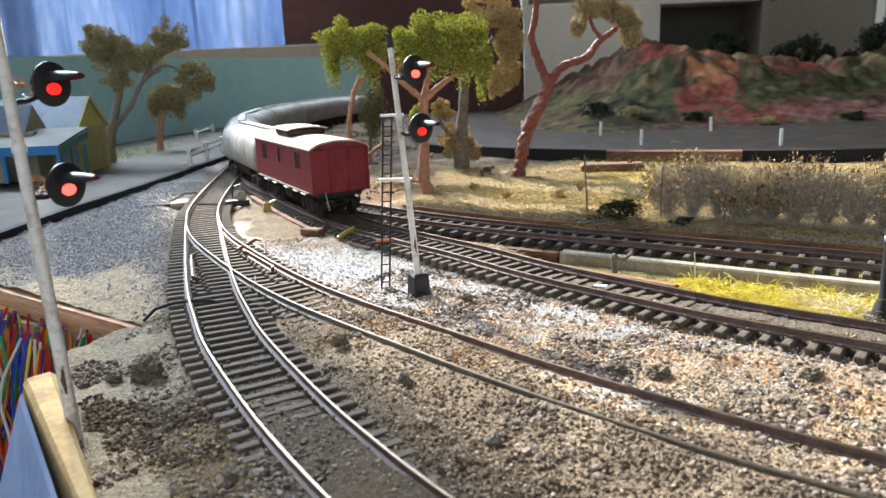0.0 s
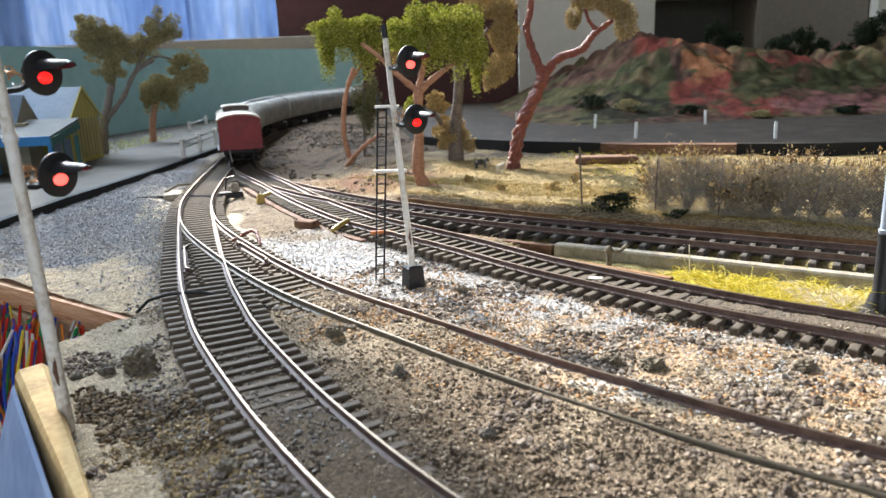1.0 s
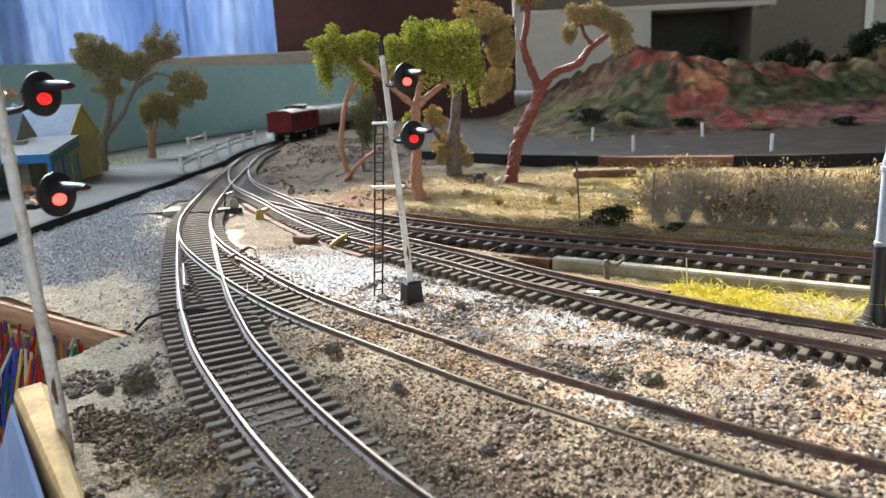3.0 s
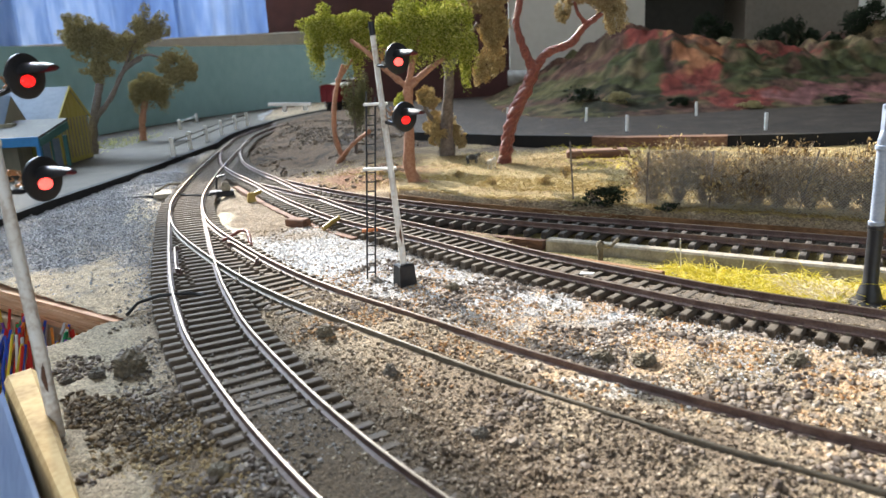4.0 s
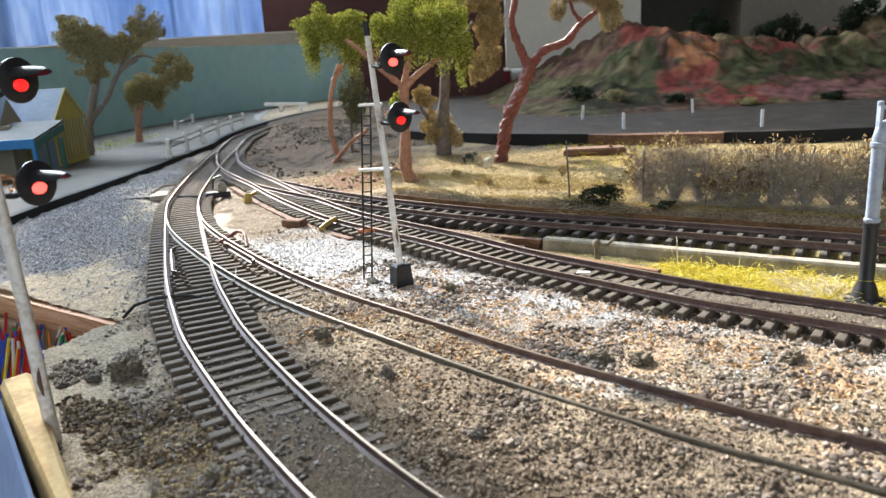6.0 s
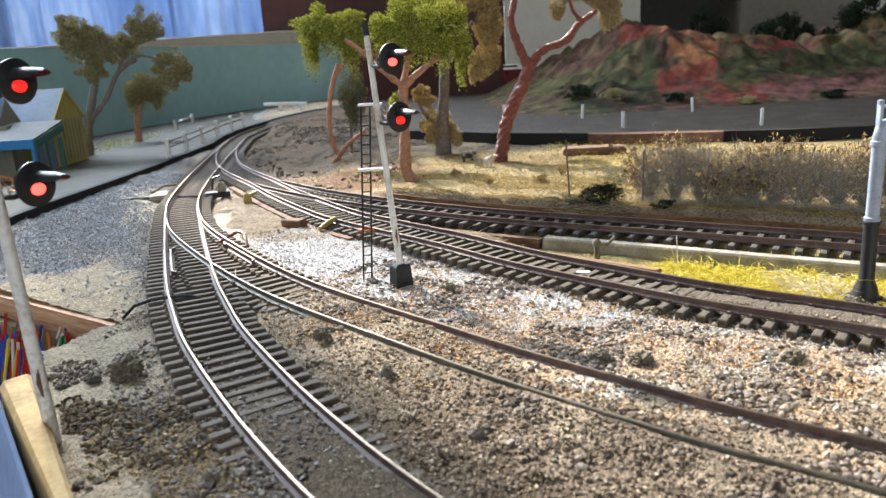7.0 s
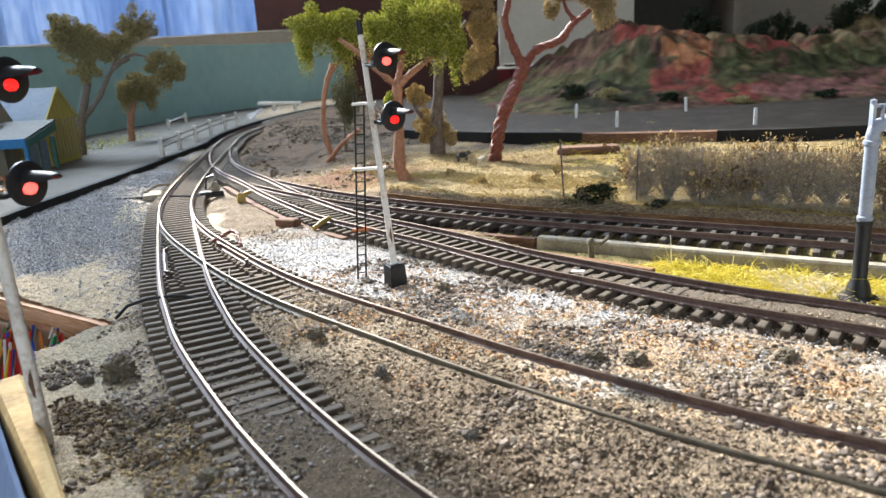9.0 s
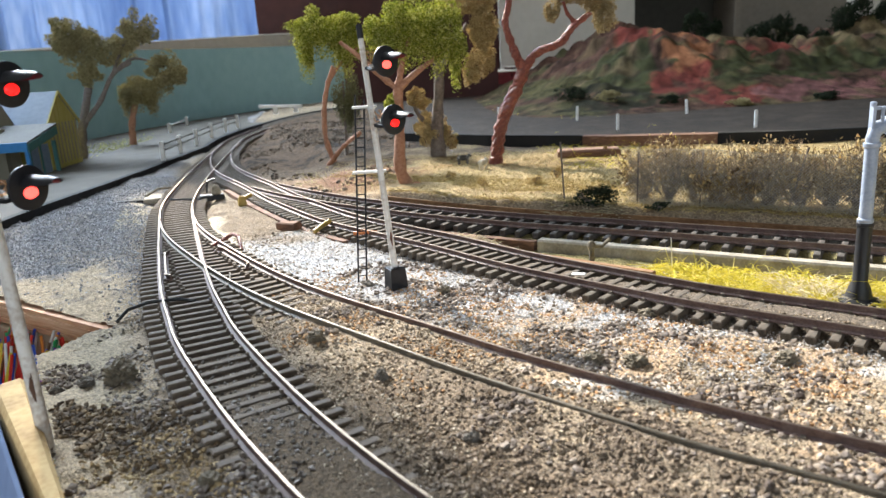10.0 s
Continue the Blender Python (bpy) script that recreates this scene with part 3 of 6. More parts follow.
def tapering(profile, w0, w1):
    """A bar along the plank whose width changes from w0 to w1."""
    m, n = Mesh(), len(profile)
    rings = [[pa + (pb - pa) * k + out * a * (w0 + (w1 - w0) * k) + UP * z for a, z in profile] for k in (0, 0.3, 0.6, 1)]
    return m.add([p for r in rings for p in r], [(i * n + k, (i + 1) * n + k, (i + 1) * n + (k + 1) % n, i * n + (k + 1) % n) for i in range(3) for k in range(n)] + [tuple(range(n)), tuple(3 * n + k for k in range(n))[::-1]])


part("plank_core", tapering([(-1, -0.09), (1, -0.09), (1, -0.0016), (0.7, 0.0), (-0.6, 0.0004), (-1, -0.0012)], 0.0042, 0.0013), M_TAN_PLANK, plank)
part("painted_face", tapering([(1.0, -0.0035), (1.2, -0.0050), (6.5, -0.075), (1.0, -0.075)], 0.0047, 0.0040), M_BLUE_PLANK, plank, "pale blue painted face")

# the ledge and timber edgings along the far siding
def along(path, d, x0, x1):
    return [p for p in offset(path, d) if x0 < p.x < x1]


ledge = along(LINE_D, -0.0185, 0.047, 0.26)
first = thing("concrete_ledge", "low pale ledge between two tracks", "ledge")
for k in range(0, len(ledge) - 10, 28):
    part("slab", Mesh().sweep([(-0.004, -0.0105), (0.002, -0.0105), (0.002, -0.0048), (0.0012, -0.0041), (-0.0034, -0.0040), (-0.004, -0.0048)], ledge[k:k + 29:4] if k + 38 < len(ledge) else ledge[k::4]), M_CONCRETE, first, smooth=30)
strip = along(LINE_D, -0.0185, -0.012, 0.046)
tagged(part("timber_strip", Mesh().sweep([(-0.003, -0.0095), (0.0018, -0.0095), (0.0018, -0.0056), (-0.003, -0.0052)], strip[::4]), M_TIMBER_RED), "red-brown timber strip beside the siding", "timber strip")
edging = along(LINE_D, 0.0225, -0.03, 0.26)
rim = thing("timber_edging", "orange-brown timber edging along the dry field", "timber edging")
for k in range(0, len(edging) - 10, 36):
    part("board", Mesh().sweep([(-0.0016, -0.008), (0.0022, -0.008), (0.0022, -0.0014), (-0.0016, -0.0008)], edging[k:k + 37:4] if k + 46 < len(edging) else edging[k::4]), M_TIMBER, rim)
side = [p for p in offset(LINE_C, -0.0175) if 0.33 < p.y < 0.50]
tagged(part("timber_strip", Mesh().sweep([(-0.0016, -0.0075), (0.0016, -0.0075), (0.0016, -0.0040), (-0.0016, -0.0040)], side[::4]), M_TIMBER_RED), "thin brown timber strip beside the curved line", "timber strip")

# raised road beyond the field, with its black face
M_ROAD = surface("dusty_road", [(0.02, 0.0145, 0.010), (0.042, 0.031, 0.022), (0.082, 0.063, 0.046)], 60, 0.95, fine=9, bump=0.8, height=0.002)
road_front = [(-0.02, 0.66), (0.05, 0.60), (0.14, 0.545), (0.24, 0.51), (0.36, 0.49), (0.9, 0.47)]
tagged(part("road", prism(road_front + [(0.9, 1.3), (-0.1, 1.3), (-0.06, 0.9)], -0.004, 0.0085), M_ROAD), "dusty grey-brown road on a raised bed", "road", kind="structure")
face = Mesh().sweep([(-0.002, -0.003), (0.0015, -0.003), (0.0015, 0.0105), (-0.002, 0.0105)], [Vector((x, y, 0)) for x, y in road_front])
tagged(part("road_edge", face, M_BLACK_MATT), "black edging board along the raised road", "edging", kind="structure")

plank_run = [Vector((x, y - 0.0035, 0)) for x, y in ((0.118, 0.5583), (0.14, 0.545), (0.19, 0.5275), (0.205, 0.522))]
tagged(part("timber_board", Mesh().sweep([(-0.0012, 0.003), (0.0030, 0.003), (0.0030, 0.0104), (-0.0012, 0.0112)], plank_run), M_TIMBER_RED), "weathered brown board against the black road edging", "board")

# curved teal backdrop board
board = curve_through([(-0.50, 0.30), (-0.455, 0.60), (-0.43, 0.80), (-0.40, 0.98), (-0.355, 1.14), (-0.29, 1.29), (-0.20, 1.41), (-0.08, 1.50)], 0.01)
tagged(part("backdrop_board", Mesh().sweep([(-0.006, -0.016), (0.0, -0.016), (0.0, 0.106), (-0.006, 0.106)], board), M_TEAL, smooth=30), "curved teal painted backdrop board", "backdrop", kind="backdrop")
# extended far above view to block window light from the hill
tagged(part("maroon_panel", Mesh().box((-0.002, 1.19, 0.70), (0.24, 0.012, 1.60), bevel=0.002), M_MAROON), "dark maroon panel behind the trees", "panel", kind="structure")
tagged(part("maroon_panel", Mesh().box((-0.08, 1.585, 0.25), (0.50, 0.012, 0.46), bevel=0.002), M_MAROON), "dark maroon panel on the back wall", "panel", kind="structure")

# room shell
X0, X1, Y0, Y1, ZF, ZC = -1.7, 2.2, -2.5, 1.62, -0.92, 1.52


def wall(name, boxes):
    m = Mesh()
    for (x0, y0, z0), (x1, y1, z1) in boxes:
        m.box(((x0 + x1) / 2, (y0 + y1) / 2, (z0 + z1) / 2), (x1 - x0, y1 - y0, z1 - z0))
    return tagged(part(name, m, M_WALL), "plain plastered room wall", "wall", kind="structure")


# north openings and thin pier are unseen, sized to shape sun and shade
wall("wall_north", [((X0, Y1, ZF), (X1, Y1 + 0.12, 0.10)), ((X0, Y1, 1.42), (X1, Y1 + 0.12, ZC)), ((X0, Y1, 0.10), (-1.005, Y1 + 0.12, 1.42)), ((-0.932, Y1, 0.10), (-0.9255, Y1 + 0.12, 1.42)), ((-0.25, Y1, 0.10), (X1, Y1 + 0.12, 1.42)), ((-0.335, Y1, 0.10), (-0.25, Y1 + 0.12, 0.62))])
wall("wall_west", [((X0 - 0.12, Y0, ZF), (X0, Y1 + 0.12, ZC))])
wall("wall_east", [((X1, Y0, ZF), (X1 + 0.12, Y1 + 0.12, ZC))])
wall("wall_south", [((X0, Y0 - 0.12, ZF), (-0.9, Y0, ZC)), ((1.5, Y0 - 0.12, ZF), (X1, Y0, ZC)), ((-0.9, Y0 - 0.12, 1.35), (1.5, Y0, ZC))])
tagged(part("floor", Mesh().box(((X0 + X1) / 2, (Y0 + Y1) / 2, ZF - 0.05), (X1 - X0 + 0.24, Y1 - Y0 + 0.24, 0.1)), M_FLOOR), "grey concrete room floor", "floor", kind="structure")
tagged(part("ceiling", Mesh().box(((X0 + X1) / 2, (Y0 + Y1) / 2, ZC + 0.05), (X1 - X0 + 0.24, Y1 - Y0 + 0.24, 0.1)), M_CEIL), "white painted ceiling", "ceiling", kind="structure")
tagged(part("ground_outside", Mesh().box((0, 0, ZF - 0.2), (60, 60, 0.1)), M_FLOOR), "plain ground outside the room", "ground", kind="structure")

# blue curtains, lit through
M_CURTAIN = surface("blue_curtain", [(0.20, 0.29, 0.48), (0.29, 0.39, 0.58), (0.45, 0.54, 0.70)], 8, 0.9, stretch=(1, 1, 0.2), fine=10, bump=0.05)
N, L = M_CURTAIN.node_tree.nodes, M_CURTAIN.node_tree.links
tr, mx = N.new("ShaderNodeBsdfTranslucent"), N.new("ShaderNodeMixShader")
L.new(next(n for n in N if n.bl_idname == "ShaderNodeValToRGB").outputs[0], tr.inputs[0])
mx.inputs[0].default_value = 0.6
L.new(N["Principled BSDF"].outputs[0], mx.inputs[1])
L.new(tr.outputs[0], mx.inputs[2])
L.new(mx.outputs[0], N["Material Output"].inputs[0])


def curtain(x0, x1, z0, z1):
    """Hanging cloth with soft pleats."""
    n = int((x1 - x0) / 0.006)
    pts = []
    for k in range(n + 1):
        x = x0 + (x1 - x0) * k / n
        pts.append((x, Y1 - 0.03 + 0.010 * math.sin(x * 70 + 1.5 * math.sin(x * 23)) + 0.004 * math.sin(x * 190)))
    v = [(x, y + (0.001 if s else 0), z) for s in (0, 1) for z in (z0, z1) for x, y in pts]
    w = n + 1
    f = []
    for k in range(n):
        f += [(k, k + 1, w + k + 1, w + k), (2 * w + k, 3 * w + k, 3 * w + k + 1, 2 * w + k + 1)]
    return tagged(part("curtain", Mesh().add(v, f), M_CURTAIN, smooth=60), "pleated blue curtain lit by daylight from behind", "curtain", "curtains at the back window")


# cloth is carried up out of view to keep sun off the rear
curtain(-1.64, -0.93, 0.132, 0.83)
curtain(-0.915, -0.300, 0.132, 0.83)
tagged(part("window_sill", Mesh().box((-0.7, Y1 - 0.058, 0.118), (1.7, 0.014, 0.036), bevel=0.002), M_WALL), "greyish brown window sill", "sill", kind="structure")

# cream cabinet against the back wall
cab = thing("cabinet", "cream cabinet with an open shelf against the back wall", "cabinet")
# the shade inside the open compartment is put into the back panel's colour
M_SHADED_BACK = surface("shaded_cabinet_back", [(0.035, 0.032, 0.026), (0.055, 0.05, 0.04)], 6, 0.8, fine=15, bump=0.03)
for nm, c, size, mat, lab in (("shelf", (0.40, 1.53, 0.182), (0.50, 0.12, 0.010), M_CREAM, ""), ("side_panel", (0.405, 1.53, 0.075), (0.014, 0.12, 0.204), M_CREAM, ""), ("front_panel", (0.275, 1.475, 0.075), (0.246, 0.010, 0.204), M_CREAM, ""), ("back_panel", (0.51, 1.585, 0.075), (0.196, 0.008, 0.204), M_SHADED_BACK, "back of the open compartment, coloured dark for its shade"), ("side_panel", (0.156, 1.53, 0.29), (0.012, 0.12, 0.205), M_CREAM, ""), ("side_panel", (0.612, 1.53, 0.075), (0.012, 0.12, 0.204), M_WALL, "dull brown end panel")):
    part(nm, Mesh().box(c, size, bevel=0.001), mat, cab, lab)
tagged(part("wall_batten", Mesh().box((0.93, 1.60, 0.22), (0.055, 0.03, 0.42), bevel=0.002), M_CREAM), "pale upright batten on the back wall", "batten", kind="structure")

# ---- the train ----
CUM = [0.0]
for p, q in zip(LINE_C, LINE_C[1:]):
    CUM.append(CUM[-1] + (q - p).length)
S0 = CUM[min(range(len(LINE_C)), key=lambda i: (LINE_C[i] - Vector((-0.0545, 0.3815, 0))).length)]


def on_line(s):
    i = min(len(LINE_C) - 2, max(0, int(s / 0.002)))
    while i > 0 and CUM[i] > s:
        i -= 1
    while i < len(LINE_C) - 2 and CUM[i + 1] < s:
        i += 1
    return LINE_C[i] + (LINE_C[i + 1] - LINE_C[i]) * ((s - CUM[i]) / (CUM[i + 1] - CUM[i]))


def wheelset(parent, x):
    w = Mesh()
    for sy in (-1, 1):
        w.lathe([(0.0012, -0.0012), (0.0063, -0.0012), (0.0063, -0.0004), (0.0058, -0.0003), (0.0056, 0.0010), (0.0042, 0.0006), (0.0012, 0.0012)], (x, sy * GAUGE / 2, 0.0057), 18, pose(0, 0, 0, 90 * sy, 0, 0))
    w.tube([(x, -GAUGE / 2, 0.0057), (x, GAUGE / 2, 0.0057)], 0.0008, 8)
    return part("wheelset", w, M_BOGIE, parent, smooth=40)


def bogie(parent, x, width=0.024):
    b = Mesh()
    for sy in (-1, 1):
        y = sy * width / 2
        b.box((x, y, 0.0078), (0.027, 0.0014, 0.0026), bevel=0.0003)
        for k in (-1, 1):
            b.box((x + k * 0.0085, y + sy * 0.0006, 0.0060), (0.0042, 0.0022, 0.0046), bevel=0.0004)
        b.tube([(x, y, 0.0042), (x, y, 0.0092)], 0.0019, 8)
    b.box((x, 0, 0.0098), (0.006, width, 0.0036))
    fr = part("bogie", b, M_BOGIE, parent, smooth=40)
    for k in (-1, 1):
        wheelset(fr, x + k * 0.0085)
    return fr


def brake_van():
    """Length along x; the rear face is at minus x."""
    Lh, Wh = 0.056, 0.0160
    van = thing("brake_van", "dark red wooden brake van with a cream arched roof", "railway van", "train")
    body = Mesh().box((0, 0, 0.0260), (2 * Lh, 2 * Wh, 0.0240), bevel=0.0004)
    b = part("body", body, M_RED, van)
    for sx in (-1, 1):
        for y in (-0.0155, -0.0052, 0.0052, 0.0155):
            part("end_post", Mesh().box((sx * (Lh + 0.0004), y, 0.0260), (0.0009, 0.0011, 0.0238), bevel=0.0002), M_RED, van)
    arch = [(Wh * 1.06 * math.sin(a), 0.0375 + 0.0042 * (math.cos(a * 1.0) - math.cos(1.35)) / (1 - math.cos(1.35))) for a in [(-1.35 + 2.7 * k / 14) for k in range(15)]]
    prof = arch + [(y * 0.985, z - 0.0009) for y, z in arch[::-1]]
    roof = Mesh().sweep(prof, [Vector((x, 0, 0)) for x in (-Lh - 0.0015, 0, Lh + 0.0015)])
    r = part("roof", roof, M_ROOF, van, "cream arched roof", smooth=40)
    gable = [(y * 0.94, z - 0.0007) for y, z in arch]
    for sx in (-1, 1):
        g = Mesh().sweep([(y, z) for y, z in gable] + [(Wh * 0.97, 0.0372), (-Wh * 0.97, 0.0372)][::1], [Vector((sx * (Lh - 0.001), 0, 0)), Vector((sx * Lh, 0, 0))])
        part("gable", g, M_RED, van)
    cup = Mesh().box((0.010, 0, 0.0428), (0.030, 0.021, 0.0036), bevel=0.0004)
    c = part("lookout", cup, M_RED_DARK, van, "raised roof lookout")
    arch2 = [(0.0120 * math.sin(a), 0.0445 + 0.0016 * math.cos(a)) for a in [(-1.4 + 2.8 * k / 10) for k in range(11)]]
    part("lookout_roof", Mesh().sweep(arch2 + [(y, z - 0.0007) for y, z in arch2[::-1]], [Vector((-0.0065, 0, 0)), Vector((0.0265, 0, 0))]), M_ROOF, c, smooth=40)
    for x in (-0.034, 0.002, 0.034):
        for sy in (-1, 1):
            w = Mesh()
            for k in (-1, 1) if abs(x) > 0.01 else (0,):
                w.box((x + k * 0.0024, sy * (Wh + 0.0002), 0.0305), (0.0024, 0.0006, 0.0085), bevel=0.0002)
            part("window", w, M_RED_DARK, van, "dark side windows")
    for sy in (-1, 1):
        part("footboard", Mesh().box((0, sy * (Wh + 0.0004), 0.0142), (0.104, 0.0016, 0.0010), bevel=0.0002), M_BOGIE, van)
        for x in (-0.044, -0.030, -0.012, 0.012, 0.030):
            part("step", Mesh().box((x, sy * (Wh + 0.0012), 0.0136), (0.0075, 0.0014, 0.0006), bevel=0.0002), M_WHITE, van, "white step edge")
    part("underframe", Mesh().box((0, 0, 0.0128), (0.108, 0.024, 0.0026)).box((0.002, -0.009, 0.0090), (0.018, 0.007, 0.0064), bevel=0.0008).box((0.0, 0.010, 0.0088), (0.014, 0.006, 0.0064), bevel=0.0008), M_BOGIE, van)
    for x in (-0.036, 0.036):
        bogie(van, x, 0.023)
    for sx in (-1, 1):
        cp = Mesh().box((sx * (Lh + 0.003), 0, 0.0108), (0.009, 0.0022, 0.0022), bevel=0.0004).tube([(sx * (Lh + 0.002), -0.006, 0.0102), (sx * (Lh + 0.003), 0.006, 0.0102)], 0.0003, 5)
        part("coupling", cp, M_BOGIE, van)
        for sy in (-1, 1):
            part("air_hose", Mesh().tube([(sx * (Lh + 0.0004), sy * 0.009, 0.0148), (sx * (Lh + 0.0025), sy * 0.009, 0.010), (sx * (Lh + 0.0022), sy * 0.008, 0.0055)], 0.0005, 6), M_STEEL if sy > 0 else M_BOGIE, van)
    return van


def hopper_wagon():
    Lh, Wh = 0.060, 0.0165
    wg = thing("hopper_wagon", "weathered grey bogie hopper wagon with a rounded top", "railway wagon", "train")
    half = [(0.0135, 0.0135), (0.0160, 0.0170), (0.0166, 0.0230), (0.0162, 0.0300), (0.0140, 0.0350), (0.0100, 0.0380), (0.0050, 0.0395), (0.0, 0.0400)]
    prof = [(-y, z) for y, z in half] + [(y, z) for y, z in half[-2::-1]]
    part("body", Mesh().sweep(prof, [Vector((x, 0, 0)) for x in (-Lh, -Lh * 0.5, 0, Lh * 0.5, Lh)]), M_WAGON, wg, smooth=50)
    for k in range(9):
        x = -Lh + 0.004 + k * (2 * Lh - 0.008) / 8
        part("rib", Mesh().sweep([(y * 1.012, 0.0265 + (z - 0.0265) * 1.012) for y, z in prof], [Vector((x - 0.0005, 0, 0)), Vector((x + 0.0005, 0, 0))]), M_WAGON, wg, smooth=50)
    part("roof_walk", Mesh().box((0, 0, 0.0411), (0.11, 0.0055, 0.0010), bevel=0.0002).box((-0.04, 0, 0.0404), (0.002, 0.004, 0.001)).box((0.04, 0, 0.0404), (0.002, 0.004, 0.001)), M_WAGON, wg)
    part("underframe", Mesh().box((0, 0, 0.0122), (2 * Lh + 0.002, 0.014, 0.0030)), M_BOGIE, wg)
    part("discharge_chute", Mesh().box((0, 0, 0.0095), (0.036, 0.022, 0.006), taper=1.25), M_BOGIE, wg)
    for x in (-0.040, 0.040):
        bogie(wg, x)
    for sx in (-1, 1):
        part("coupling", Mesh().box((sx * (Lh + 0.002), 0, 0.0085), (0.006, 0.0022, 0.0022), bevel=0.0004), M_BOGIE, wg)
        part("end_ladder", Mesh().tube([(sx * (Lh + 0.001), -0.012, 0.012), (sx * (Lh + 0.001), -0.012, 0.034)], 0.0003, 5).tube([(sx * (Lh + 0.001), -0.009, 0.012), (sx * (Lh + 0.001), -0.009, 0.034)], 0.0003, 5), M_WAGON, wg)
    return wg


VAN = brake_van()
WAGONS = [hopper_wagon()]
for k in range(6):
    WAGONS.append(copy_thing(WAGONS[0], Matrix.Identity(4)))
# rear of the train along the line, metres from its first place, by time
RUN = [(0.0, 0.002), (0.3, 0.068), (0.6, 0.131), (0.9, 0.194), (1.2, 0.255), (1.5, 0.313), (1.8, 0.367), (2.1, 0.420), (2.4, 0.473), (2.7, 0.531), (3.1, 0.617), (3.5, 0.703), (3.8, 0.768), (4.2, 0.855), (4.6, 0.938), (5.2, 1.04), (6.0, 1.13), (7.0, 1.18), (8.0, 1.20), (10.0, 1.20)]


# trestle legs under the layout
table = thing("layout_trestle", "plain timber trestle that carries the layout boards", "trestle")
for x in (-0.50, 0.15, 0.84):
    for y in (0.50 if x < -0.4 else 0.10, 1.52):
        part("leg", Mesh().box((x, y, -0.49), (0.045, 0.045, 0.86), bevel=0.003), M_PLY_TOP, table)
    part("bearer", Mesh().box((x, 1.0 if x < -0.4 else 0.81, -0.085), (0.045, 1.10 if x < -0.4 else 1.50, 0.05), bevel=0.003), M_PLY_TOP, table)

# ---- loose bits, foliage ----
OCTA = np.array([(1, 0, 0), (-1, 0, 0), (0, 1, 0), (0, -1, 0), (0, 0, 1), (0, 0, -1)], float)
OCTA_F = np.array([(0, 2, 4), (2, 1, 4), (1, 3, 4), (3, 0, 4), (2, 0, 5), (1, 2, 5), (3, 1, 5), (0, 3, 5)])
_p = (1 + 5 ** 0.5) / 2
ICO = np.array([(-1, _p, 0), (1, _p, 0), (-1, -_p, 0), (1, -_p, 0), (0, -1, _p), (0, 1, _p), (0, -1, -_p), (0, 1, -_p), (_p, 0, -1), (_p, 0, 1), (-_p, 0, -1), (-_p, 0, 1)]) / 1.9
ICO_F = np.array([(0, 11, 5), (0, 5, 1), (0, 1, 7), (0, 7, 10), (0, 10, 11), (1, 5, 9), (5, 11, 4), (11, 10, 2), (10, 7, 6), (7, 1, 8), (3, 9, 4), (3, 4, 2), (3, 2, 6), (3, 6, 8), (3, 8, 9), (4, 9, 5), (2, 4, 11), (6, 2, 10), (8, 6, 7), (9, 8, 1)])
FLAKE = np.array([(1, 0, 0), (-0.5, 0.8, 0), (-0.5, -0.8, 0), (0, 0, 0.35)], float)
FLAKE_F = np.array([(0, 2, 1), (0, 1, 3), (1, 2, 3), (2, 0, 3)])


def strew(name, P, S, material, seed, shape=(OCTA, OCTA_F), flat=0.8, parent=None):
    """Many small bits at points P of sizes S, each turned and misshapen at random, as one mesh."""
    rng = np.random.default_rng(seed)
    V, F = shape
    n, k = len(P), len(V)
    q = rng.normal(size=(n, 4))
    q /= np.linalg.norm(q, axis=1)[:, None]
    w, x, y, z = q.T
    R = np.stack([np.stack([1 - 2 * (y * y + z * z), 2 * (x * y - z * w), 2 * (x * z + y * w)], -1), np.stack([2 * (x * y + z * w), 1 - 2 * (x * x + z * z), 2 * (y * z - x * w)], -1), np.stack([2 * (x * z - y * w), 2 * (y * z + x * w), 1 - 2 * (x * x + y * y)], -1)], 1)
    local = V[None] * rng.uniform(0.6, 1.25, (n, k, 1)) * rng.uniform(0.65, 1.2, (n, 1, 3)) * S[:, None, None]
    co = np.einsum("nij,nkj->nki", R, local)
    co[..., 2] *= flat
    co += P[:, None]
    faces = (F[None] + (np.arange(n) * k)[:, None, None]).reshape(-1, F.shape[1])
    me = bpy.data.meshes.new(name)
    me.from_pydata(co.reshape(-1, 3).tolist(), [], faces.tolist())
    me.materials.append(material)
    me.update()
    ob = new(name, me)
    if parent:
        ob.parent = parent
    return ob


def ellipsoid_points(rng, c, r, n, shell=0.55):
    d = rng.normal(size=(n, 3))
    d /= np.linalg.norm(d, axis=1)[:, None]
    k = rng.uniform(shell, 1.0, n) ** 0.5
    wob = 1 + 0.22 * np.sin(d[:, 0] * 7 + c[0] * 90) * np.sin(d[:, 1] * 6 + 1) + 0.16 * np.sin(d[:, 2] * 9 + d[:, 0] * 5)
    return np.array(c) + d * np.array(r) * (k * wob)[:, None]


